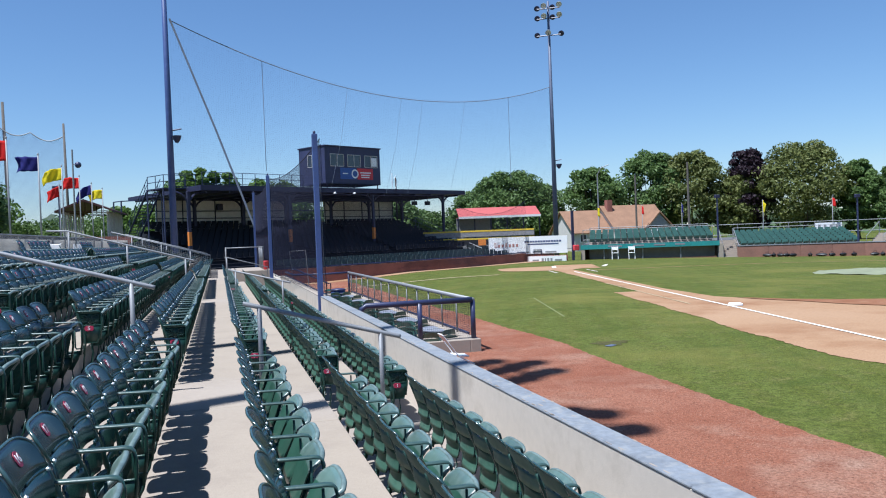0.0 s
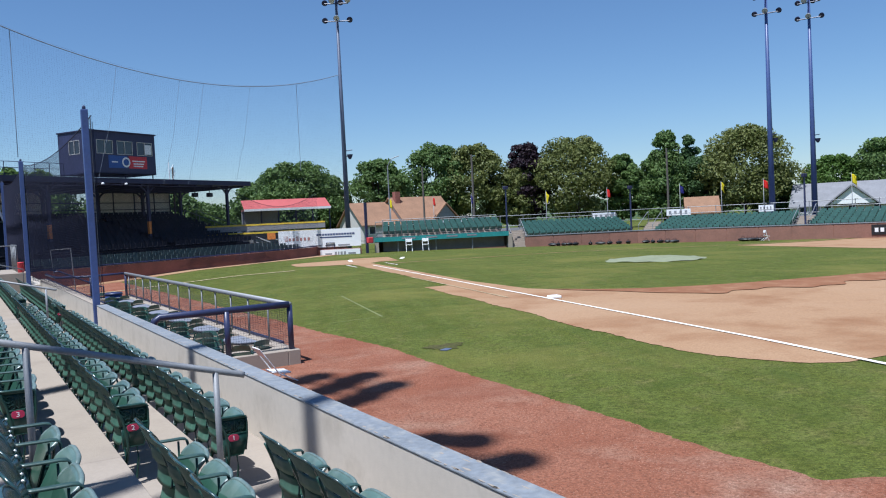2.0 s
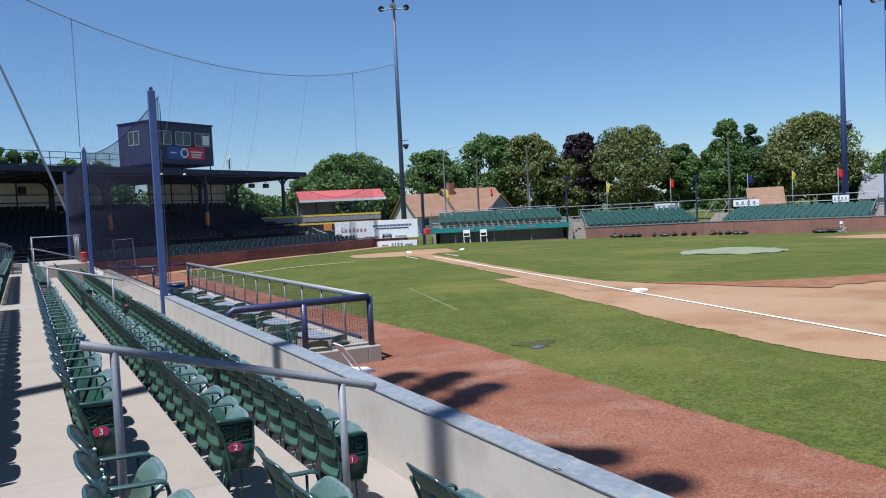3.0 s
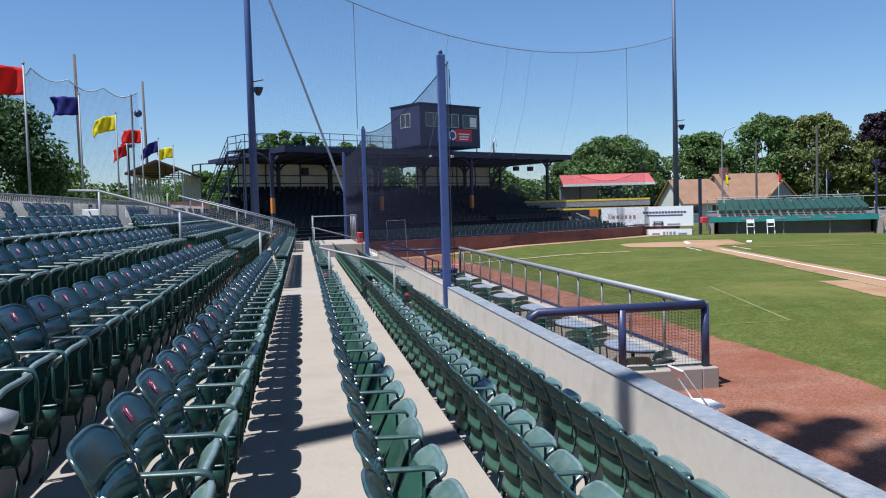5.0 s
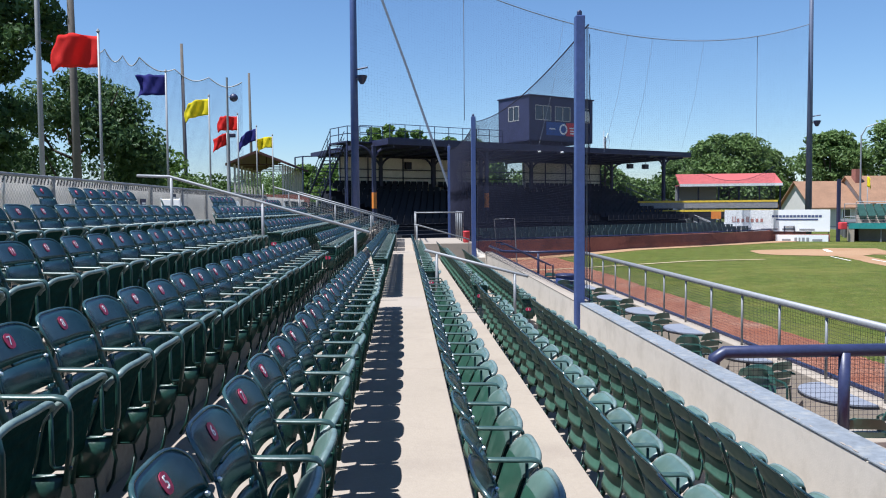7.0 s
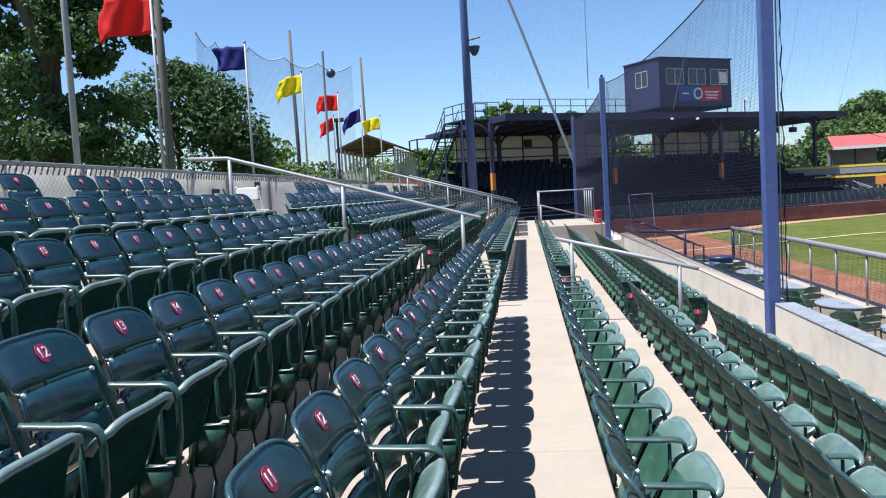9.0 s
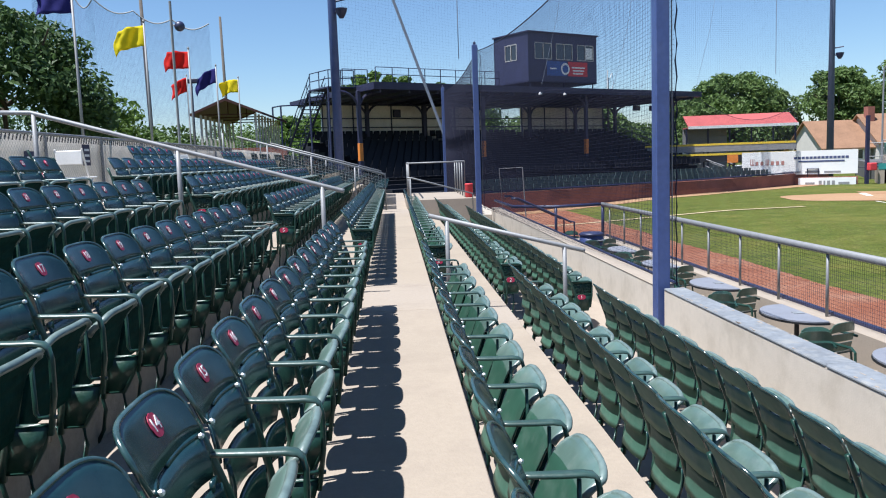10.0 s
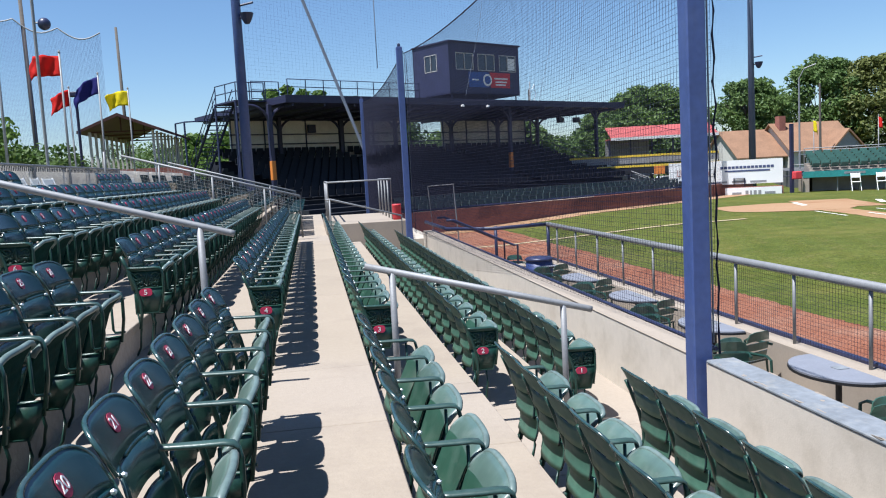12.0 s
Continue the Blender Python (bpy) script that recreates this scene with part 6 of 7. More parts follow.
for t in (0.0, 0.985):
    bm = bmesh.new()
    wall_block(bm, A_, B_, -0.2, 2.6, -2.4, -0.1, t, t + 0.03)
    part("end_wall", bm, M_CONC, dug)


def folding_chair(at, name="folding_chair", label="white folding chair standing before the dugout"):
    ch = thing(name, label, "chair", "folding chairs", at)
    bm = bmesh.new()
    box(bm, -0.21, 0.21, -0.2, 0.2, 0.44, 0.47, None, 0.01)
    part("seat", bm, M_WHITE, ch)
    bm = bmesh.new()
    box(bm, -0.21, 0.21, 0.24, 0.265, 0.66, 0.88, None, 0.01)
    part("backrest", bm, M_WHITE, ch)
    for s in (-1, 1):
        bm = bmesh.new()
        tube(bm, [(s * 0.21, -0.26, 0), (s * 0.21, 0.1, 0.5), (s * 0.21, 0.26, 0.9)], 0.016, 6)
        part("front_leg", bm, M_WHITE, ch)
        bm = bmesh.new()
        tube(bm, [(s * 0.19, 0.28, 0), (s * 0.19, -0.1, 0.45)], 0.016, 6)
        part("rear_leg", bm, M_WHITE, ch)


for t in (0.25, 0.37):
    w = along(A_, B_, t, -0.7)
    folding_chair(Matrix.Translation((w.x, w.y, gz(w.x, w.y))) @ Matrix.Rotation(radians(-27), 4, "Z") @ Matrix.Diagonal((1.25, 1.25, 1.25, 1)))
w = along(C_, D_, 0.86, -1.6)
folding_chair(Matrix.Translation((w.x, w.y, gz(w.x, w.y))) @ Matrix.Rotation(radians(60), 4, "Z") @ Matrix.Rotation(radians(14), 4, "X"))
gear = random.Random(21)
for t0, t1, p, q in ((0.30, 0.52, B_, C_), (0.58, 0.95, B_, C_), (0.05, 0.3, C_, D_), (0.70, 0.84, C_, D_)):
    for k in range(5):
        w = along(p, q, t0 + (t1 - t0) * (k + 0.5) / 5, -0.55 - 0.3 * gear.random())
        g = thing("equipment_bag", "dark equipment bag lying at the foot of the wall", "bag", "equipment bags", Matrix.Translation((w.x, w.y, gz(w.x, w.y))) @ Matrix.Rotation(gear.uniform(0, 3), 4, "Z"))
        bm = bmesh.new()
        L = gear.uniform(0.5, 0.95)
        sheet(bm, 10, 6, lambda a, b: Vector((L * (a - 0.5) * 1.0, 0.2 * math.cos(2 * math.pi * b) * math.sin(math.pi * min(0.97, max(0.03, a))) ** 0.4, 0.16 + 0.16 * math.sin(2 * math.pi * b) * math.sin(math.pi * min(0.97, max(0.03, a))) ** 0.4)))
        part("body", bm, M_BLACK, g, smooth=True)
        bm = bmesh.new()
        tube(bm, [(-0.15, 0, 0.30), (-0.1, 0, 0.42), (0.1, 0, 0.42), (0.15, 0, 0.30)], 0.015, 5)
        part("handle", bm, M_BLACK, g)

# sign boards beside the gate
sb = thing("sign_board", "large white advertising board with rust-red and navy lettering", "sign")
S0, S1 = Vector((24.3, 60.67)), Vector((30.75, 57.37))


def on_sign(bm, t0, t1, z0, z1, off):
    wall_block(bm, S0, S1, -off - 0.01, -off, z0, z1, t0, t1)


bm = bmesh.new()
wall_block(bm, S0, S1, 0.0, 0.12, -0.48, 1.12, 0.0, 1.0)
part("board", bm, M_SIGN, sb)
for k in range(7):
    bm = bmesh.new()
    t = 0.075 + 0.046 * k
    hgt = (0.44, 0.26, 0.26, 0.40, 0.27, 0.27, 0.27)[k]
    if k in (0, 3):
        c, e = (0.030 if k == 0 else 0.022), 0.006
        for a, b in ((t, t + c * 0.5), (t + c * 0.5, t + c)):
            on_sign(bm, a, a + e, 0.20, 0.20 + hgt, 0.004)
        on_sign(bm, t + c, t + c + e, 0.20, 0.20 + hgt, 0.004)
        on_sign(bm, t, t + c + e, 0.20, 0.25, 0.005)
    else:
        on_sign(bm, t, t + 0.026, 0.20, 0.20 + hgt, 0.004)
    part("letter_block", bm, M_SIGN_RED, sb)
for t0, t1, z0, z1, mt in ((0.46, 0.93, 0.56, 0.72, M_SIGN_NAVY), (0.50, 0.89, 0.34, 0.45, M_SIGN_NAVY), (0.20, 0.26, -0.36, -0.24, M_SIGN_GREY), (0.36, 0.52, -0.38, -0.26, M_SIGN_GREY), (0.56, 0.68, -0.38, -0.26, M_SIGN_GREY), (0.72, 0.86, -0.40, -0.28, M_SIGN_GREY)):
    n = 14 if z0 > 0.5 else 1
    for k in range(n):
        bm = bmesh.new()
        a = t0 + (t1 - t0) * k / n
        on_sign(bm, a, a + (t1 - t0) / n * (0.8 if n > 1 else 1), z0, z1, 0.004)
        part("lettering_bar", bm, mt, sb)
sb2 = thing("sign_board", "small white board with dark lettering under the large board", "sign")
bm = bmesh.new()
wall_block(bm, S0, S1, -0.35, -0.25, -1.5, -0.72, 0.50, 0.985)
part("board", bm, M_SIGN, sb2)
for t0, t1, z0, z1 in ((0.56, 0.64, -1.16, -1.02), (0.675, 0.70, -1.22, -0.92), (0.715, 0.73, -1.22, -0.92), (0.745, 0.77, -1.22, -0.92), (0.785, 0.81, -1.22, -0.92), (0.84, 0.93, -1.16, -1.02)):
    bm = bmesh.new()
    wall_block(bm, S0, S1, -0.365, -0.352, z0, z1, t0, t1)
    part("lettering_bar", bm, M_SIGN_GREY, sb2)
bm = bmesh.new()
wall_block(bm, Vector((19.0, 61.0)), S0, -0.2, 0.1, -2.0, -0.62)
wall_block(bm, S0, S1, -0.24, 0.2, -2.0, -0.68, 0.0, 1.0)
structure("wall_gate", bm, M_BRICK, "low brick wall below the sign boards", "wall")
os_ = thing("notice_panel", "small orange notice panel beside the stand", "sign")
bm = bmesh.new()
wall_block(bm, Vector((23.45, 61.15)), Vector((24.1, 60.85)), 0, 0.06, 0.45, 1.02)
part("panel", bm, M_ORANGE, os_)
gp = thing("gate_post", "dark gate post with a red cover beside the dugout", "post")
bm = bmesh.new()
box(bm, 31.05, 31.25, 56.9, 57.1, -1.6, 3.3)
part("pole", bm, M_DARK, gp)
bm = bmesh.new()
box(bm, 31.0, 31.5, 56.4, 56.8, -0.3, 0.2, None, 0.05)
part("cover", bm, M_BANNER_RED, gp)
for x, y in ((31.3, 57.2), (28.6, 58.4)):
    gt = thing("field_gate", "dark wire gate onto the field", "gate", "field gates")
    bm = bmesh.new()
    tube(bm, [(x - 0.6, y + 0.3, -1.3), (x - 0.6, y + 0.3, -0.1), (x, y, -0.1), (x, y, -1.3)], 0.05, 6, closed=True)
    part("frame", bm, M_DARK, gt)

# black advertising panel on the far wall
adv = thing("wall_sign", "black wall panel with white letter shapes", "sign")
bm = bmesh.new()
wall_block(bm, D_, E_, -0.08, -0.03, -1.35, -0.55, 0.62, 0.95)
part("panel", bm, M_BLACK, adv)
for k in range(7):
    bm = bmesh.new()
    wall_block(bm, D_, E_, -0.10, -0.082, -1.12, -0.80, 0.645 + 0.042 * k, 0.672 + 0.042 * k)
    part("letter_block", bm, M_SIGN, adv)


# flags
def flag_pole(x, y, base, top, mat, wide, high, seed, label, group, yaw=180, r=0.035, droop=0.0):
    fp = thing("flag_pole", label, "flag pole", group)
    bm = bmesh.new()
    tube(bm, [(x, y, base), (x, y, top)], r, 8, r * 0.7)
    part("pole", bm, M_STEEL, fp, smooth=True)
    bm = bmesh.new()
    lathe(bm, [(r * 0.5, 0), (r * 1.1, 0.03), (r * 0.4, 0.08)], 8, (x, y, top))
    part("finial", bm, M_STEEL, fp)
    rr = random.Random(seed)
    ph, am = rr.uniform(0, 6), rr.uniform(0.05, 0.09)
    c, s = math.cos(radians(yaw)), math.sin(radians(yaw))

    def f(t):
        def g(a, b):
            u = wide * a
            w = am * (1 + 0.8 * a) * a ** 0.5 * wide / 0.8 * math.sin(5.5 * a + ph + 1.2 * b)
            w2 = 0.045 * a ** 0.5 * math.sin(11 * a + 2 * ph + 4 * b) + 0.02 * a * math.sin(23 * a - 9 * b + ph)
            z = top - 0.06 - high * (1 - b) * (1 - 0.12 * a * math.sin(ph)) - droop * a * a + 0.10 * wide * math.sin(3.2 * a + 2.1 * ph) * a + 0.02 * math.sin(17 * a + 5 * b) * a - 0.10 * high * a * (1 - b) * math.cos(2 * ph)
            u *= 0.90 - 0.10 * a * (0.5 + 0.5 * math.sin(5 * b + ph))
            lat = w + w2 + 0.006 * t
            return Vector((x + u * c - lat * s, y + u * s + lat * c, z))
        return g
    bm = bmesh.new()
    sheet(bm, 18, 8, f(0), f(1))
    part("flag", bm, mat, fp, "cloth flag flying in the wind", True)
    return fp


def cloth(name, color):
    m = material(name, color, 0.8, var=0.06, scale=3, fine=40, bump=0.1, bump_scale=90, spec=0.2)
    nt = m.node_tree
    tr = nt.nodes.new("ShaderNodeBsdfTranslucent")
    tr.inputs["Color"].default_value = (*color, 1)
    ms = nt.nodes.new("ShaderNodeMixShader")
    ms.inputs["Fac"].default_value = 0.45
    nt.links.new(nt.nodes["Principled BSDF"].outputs["BSDF"], ms.inputs[1])
    nt.links.new(tr.outputs["BSDF"], ms.inputs[2])
    nt.links.new(ms.outputs["Shader"], nt.nodes["Material Output"].inputs["Surface"])
    return m


M_F_RED = cloth("flag_red", (0.72, 0.035, 0.03))
M_F_YEL = cloth("flag_yellow", (0.80, 0.68, 0.02))
M_F_NAVY = cloth("flag_navy", (0.035, 0.035, 0.20))
far_flags = ((A_, B_, 0.13, M_F_YEL), (A_, B_, 0.48, M_F_RED), (A_, B_, 0.79, M_F_NAVY), (B_, C_, 0.40, M_F_YEL), (B_, C_, 0.93, M_F_RED), (C_, D_, 0.15, M_F_NAVY), (C_, D_, 0.45, M_F_YEL), (C_, D_, 0.74, M_F_RED), (D_, E_, 0.38, M_F_YEL), (E_, F_, 0.2, M_F_RED))
for k, (p, q, t, mt) in enumerate(far_flags):
    w = along(p, q, t, 7.6)
    flag_pole(w.x, w.y, -1.8, 3.75, mt, 0.7, 0.75, 40 + k, "slim pole with a small coloured flag behind the bleachers", "far flags", 250, 0.04, 0.35)
for p, q, t, h in ((A_, B_, 0.99, 3.9), (B_, C_, 0.97, 3.4), (D_, E_, 0.1, 3.5)):
    w = along(p, q, t, 0.6)
    lp = thing("bleacher_lamp", "slim dark lamp post at the bleacher stair", "lamp post", "bleacher lamps")
    bm = bmesh.new()
    tube(bm, [(w.x, w.y, -1.6), (w.x, w.y, h)], 0.09, 8, 0.07)
    part("post", bm, M_NAVY, lp)
    bm = bmesh.new()
    box(bm, w.x - 0.25, w.x + 0.25, w.y - 0.12, w.y + 0.12, h, h + 0.3, None, 0.04)
    part("lamp_head", bm, M_DARK, lp)

# chain-link line behind the bleachers with banners on it
fl = thing("far_fence", "tall wire fence behind the far bleachers", "fence")
chain = ((A_, B_), (B_, C_), (C_, D_), (D_, E_), (E_, F_))
bm = bmesh.new()
for h in (0.5, 1.5):
    tube(bm, [(*along(p, q, 0.0, 8.0), h) for p, q in chain] + [(*along(E_, F_, 1, 8.0), h)], 0.03, 5)
part("rail", bm, M_STEEL, fl)
for p, q in chain:
    for k in range(5):
        w = along(p, q, k / 5, 8.0)
        bm = bmesh.new()
        tube(bm, [(w.x, w.y, -1.7), (w.x, w.y, 1.55)], 0.035, 5)
        part("fence_post", bm, M_STEEL, fl)
bn = random.Random(5)
for p, q, t0, t1 in ((B_, C_, 0.80, 1.0), (C_, D_, 0.04, 0.22), (A_, B_, 0.55, 0.60), (A_, B_, 0.70, 0.75), (C_, D_, 0.70, 0.8)):
    hb = thing("fence_banner", "white banner tied to the wire fence", "banner", "fence banners")
    bm = bmesh.new()
    wall_block(bm, p, q, 7.8, 7.83, 0.75, 1.35, t0, t1)
    part("cloth", bm, M_SIGN, hb)
    for k in range(4):
        bm = bmesh.new()
        a = t0 + (t1 - t0) * (0.1 + 0.22 * k)
        wall_block(bm, p, q, 7.78, 7.797, 0.9, 1.2, a, a + (t1 - t0) * 0.10)
        part("lettering_bar", bm, M_SIGN_GREY, hb)

# direction boards by the street
db = thing("direction_board", "dark board with a white arrow and white lettering", "sign")
bm = bmesh.new()
box(bm, 21.6, 25.7, 74.0, 74.1, 0.3, 1.5, None, 0.02)
board = part("board", bm, M_SIGN_NAVY, db)
for z0, z1, x0, x1 in ((1.16, 1.34, 22.4, 23.4), (0.84, 1.02, 21.9, 23.6)):
    bm = bmesh.new()
    box(bm, x0, x1, 73.97, 73.996, z0, z1)
    part("lettering_bar", bm, M_SIGN, board)
bm = bmesh.new()
prism(bm, [(24.2, 1.0), (24.9, 1.0), (24.9, 0.85), (25.4, 1.1), (24.9, 1.35), (24.9, 1.2), (24.2, 1.2)], "y", 73.97, 73.996)
part("arrow", bm, M_SIGN, board)
for x in (21.9, 25.4):
    bm = bmesh.new()
    tube(bm, [(x, 74.15, -1.7), (x, 74.15, 1.4)], 0.05, 6)
    part("post", bm, M_DARK, db)


# ---- behind the stand: flags, tall nets, pavilion ----
left_flags = ((12.2, 5.3, M_F_YEL), (17.0, 5.0, M_F_RED), (21.5, 4.97, M_F_NAVY), (26.0, 4.98, M_F_YEL), (30.3, 4.92, M_F_RED), (34.0, 4.85, M_F_NAVY), (38.0, 4.85, M_F_YEL))
for k, (y, top, mt) in enumerate(left_flags):
    flag_pole(-6.06, y + 0.15, 1.0, top, mt, 1.0 if k == 1 else 0.84, 0.62 if k == 1 else 0.50, 60 + k, "silver flag pole with a coloured flag above the back wall", "stand flags", 178 + 6 * math.sin(k), 0.034, 0.55 if k == 5 else 0.30 if k == 3 else 0.08)
flag_pole(-8.75, 41.0, -1.0, 5.3, M_F_RED, 0.75, 0.6, 77, "low flag pole with a red flag by the pavilion", "stand flags", 200, 0.04, 0.4)

posts = ((-10.8, 28.0, 11.5), (-15.1, 57.4, 12.9), (-13.7, 74.2, 13.7))
cage = thing("practice_net", "tall blue-grey practice net slung between wooden poles", "net")
for x, y, top in posts:
    bm = bmesh.new()
    tube(bm, [(x, y, -1.4), (x - 0.15, y, top)], 0.16, 8, 0.10)
    part("pole", bm, M_WOODPOLE, cage, "weathered wooden pole", True)


def cage_net(p, q, z0, sag, nu):
    def f(u, v):
        top = p[2] + (q[2] - p[2]) * u - sag * abs(math.sin(math.pi * u * 3)) - sag * 2 * u * (1 - u)
        return (p[0] + (q[0] - p[0]) * u, p[1] + (q[1] - p[1]) * u + 0.3 * math.sin(math.pi * u), z0 + (top - z0) * v)
    bm = bmesh.new()
    quad_strip_net(bm, f, nu, int((p[2] - z0) / 0.075), 14, 0.0042)
    part("mesh", bm, M_SIGN_NAVY, cage)
    bm = bmesh.new()
    tube(bm, [f(k / 24, 1) for k in range(25)], 0.04, 5)
    part("top_rope", bm, M_SIGN_GREY, cage)


cage_net((-18.0, 57.0, 11.9), (-11.1, 57.0, 10.2), 0.5, 0.45, 92)
cage_net((-21.6, 57.0, 13.2), (-18.0, 57.0, 11.9), 0.5, 0.6, 48)
ball = thing("wind_ball", "dark round lamp globe on a slim steel post", "lamp post")
bm = bmesh.new()
tube(bm, [(-6.0, 28.5, 1.0), (-6.0, 28.5, 5.95)], 0.036, 8)
tube(bm, [(-6.0, 28.5, 5.3), (-5.8, 28.5, 5.3)], 0.02, 6)
part("post", bm, M_STEEL, ball)
bm = bmesh.new()
bmesh.ops.create_icosphere(bm, subdivisions=3, radius=0.14, matrix=Matrix.Translation((-5.78, 28.5, 5.27)))
part("globe", bm, M_NAVY, ball, smooth=True)
for x, y, h in ((-9.3, 44.0, 5.3),):
    lp = thing("area_lamp", "short lamp post with twin heads by the pavilion", "lamp post")
    bm = bmesh.new()
    tube(bm, [(x, y, -1), (x, y, h)], 0.06, 8)
    part("post", bm, M_DARK, lp)
    bm = bmesh.new()
    box(bm, x - 0.35, x + 0.35, y - 0.15, y + 0.15, h, h + 0.2, None, 0.03)
    part("head", bm, M_DARK, lp)
tall = thing("light_mast", "tall slim steel mast behind the stand", "mast")
bm = bmesh.new()
tube(bm, [(-6.15, 14.7, -1.4), (-6.15, 14.7, 9.0)], 0.045, 8)
part("mast", bm, M_STEEL, tall, smooth=True)

pav = thing("pavilion", "open picnic pavilion with a red-brown gabled roof", "pavilion")
PX0, PX1, PY0, PY1 = -9.6, -6.9, 46.8, 55.0
mid = (PX0 + PX1) / 2
bm = bmesh.new()
for y0, y1 in ((PY0 - 0.6, PY1 + 0.6),):
    prism(bm, [(PX0 - 0.4, 4.05), (mid, 4.78), (PX1 + 0.4, 4.05), (PX1 + 0.4, 3.93), (mid, 4.64), (PX0 - 0.4, 3.93)], "y", y0, y1)
part("roof", bm, M_PAVROOF, pav, "red-brown metal gable roof")
for k in range(9):
    for x in (PX0, PX1):
        bm = bmesh.new()
        y = PY0 + 1.0 * k
        box(bm, x - 0.05, x + 0.05, y - 0.05, y + 0.05, -1.4, 4.02)
        part("post", bm, M_SIDING, pav)
for k in range(4):
    bm = bmesh.new()
    y = PY0 + 2.6 * k
    tube(bm, [(PX0, y, 4.0), (PX1, y, 4.0)], 0.035, 6)
    tube(bm, [(mid, y, 4.0), (mid, y, 4.66)], 0.03, 6)
    part("truss", bm, M_PAVROOF, pav)
bm = bmesh.new()
box(bm, PX0 - 1, PX1 + 1.5, PY0 - 0.3, PY0, -1.4, 2.3)
structure("wall_pavilion", bm, M_BRICK, "low red brick wall before the pavilion", "wall")


# folding chairs and small things by the back wall
def side_sign(y, z):
    sg = thing("aisle_sign", "small dark notice on the back fence", "sign", "fence notices")
    bm = bmesh.new()
    box(bm, -5.65, -5.63, y - 0.16, y + 0.16, z, z + 0.38)
    part("board", bm, M_DARK, sg)
    for k in range(3):
        bm = bmesh.new()
        box(bm, -5.629, -5.625, y - 0.11, y + 0.11, z + 0.06 + 0.1 * k, z + 0.10 + 0.1 * k)
        part("lettering_bar", bm, M_WHITE, sg)


side_sign(18.3, 1.35)
side_sign(20.6, 1.5)
for x, y, turn in ((-5.05, 18.6, 175), (-5.0, 23.2, 95), (-5.0, 24.2, 85), (-4.95, 24.9, 90), (-5.0, 25.8, 80), (-5.0, 33.7, 95), (-4.95, 35.5, 90)):
    folding_chair(Matrix.Translation((x, y, tread_z(8))) @ Matrix.Rotation(radians(turn), 4, "Z"), label="white folding chair by the back wall of the stand")

# seats beyond the landing, up to the grandstand
bm = bmesh.new()
for n in range(4, 9):
    box(bm, tread_span(n)[0] if n < 8 else -5.74, tread_span(n)[1], FAR_END, 44.5, -2.2, tread_z(n))
structure("floor_far", bm, M_CONC, "stepped concrete terrace beyond the landing", "floor")
bulk = []
v, f = [], []
rb = random.Random(12)
for n in range(4, 9):
    for k in range(22):
        y = 31.6 + 0.55 * k
        if rb.random() < 0.06:
            continue
        x, z = row_x(n), tread_z(n)
        for prof in (((-0.17, 0.40), (-0.30, 0.95), (-0.325, 0.95), (-0.20, 0.40)), ((-0.12, 0.42), (0.10, 0.76), (0.12, 0.74), (-0.10, 0.40)), ((-0.22, 0.72), (0.2, 0.74), (0.2, 0.70), (-0.2, 0.68))):
            base = len(v)
            for px, pz in prof:
                for yy in (-0.23, 0.23):
                    v.append((x + px, y + yy, z + pz))
            f += [(base, base + 2, base + 3, base + 1), (base + 2, base + 4, base + 5, base + 3), (base + 4, base + 6, base + 7, base + 5), (base + 6, base, base + 1, base + 7), (base, base + 6, base + 4, base + 2), (base + 1, base + 3, base + 5, base + 7)]
me = bpy.data.meshes.new("far_seats")
me.from_pydata(v, [], f)
me.materials.append(M_SEAT)
tagged(new("far_seats", me), "further rows of dark green seats towards the grandstand", "stadium seats", kind="stuff")


# ---- town beyond the park ----
def gable_house(x, y, wide, deep, eave, ridge, turn, wall, roof_mat, label, base=-1.6, windows=3):
    h = thing("house", label, "house", "houses", Matrix.Translation((x, y, base)) @ Matrix.Rotation(radians(turn), 4, "Z"))
    bm = bmesh.new()
    box(bm, -wide / 2, wide / 2, -deep / 2, deep / 2, 0, eave)
    prism(bm, [(-deep / 2, eave), (deep / 2, eave), (0, ridge - 0.15)], "x", -wide / 2, wide / 2)
    part("wall", bm, wall, h)
    bm = bmesh.new()
    o = 0.4
    k = (ridge - eave) / (deep / 2)
    for s in (-1, 1):
        prism(bm, [(0, ridge), (s * (deep / 2 + o), eave - k * o), (s * (deep / 2 + o), eave - k * o - 0.15), (0, ridge - 0.15)], "x", -wide / 2 - o, wide / 2 + o)
    part("roof", bm, roof_mat, h)
    for i in range(windows):
        wx = -wide / 2 + wide * (i + 0.5) / windows
        bm = bmesh.new()
        box(bm, wx - 0.55, wx + 0.55, -deep / 2 - 0.06, -deep / 2 - 0.004, eave * 0.45, eave * 0.45 + 1.2)
        fr = part("window", bm, M_WHITE, h)
        bm = bmesh.new()
        box(bm, wx - 0.45, wx + 0.45, -deep / 2 - 0.075, -deep / 2 - 0.062, eave * 0.45 + 0.1, eave * 0.45 + 1.1)
        part("pane", bm, M_GLASS_DARK, fr)
    return h


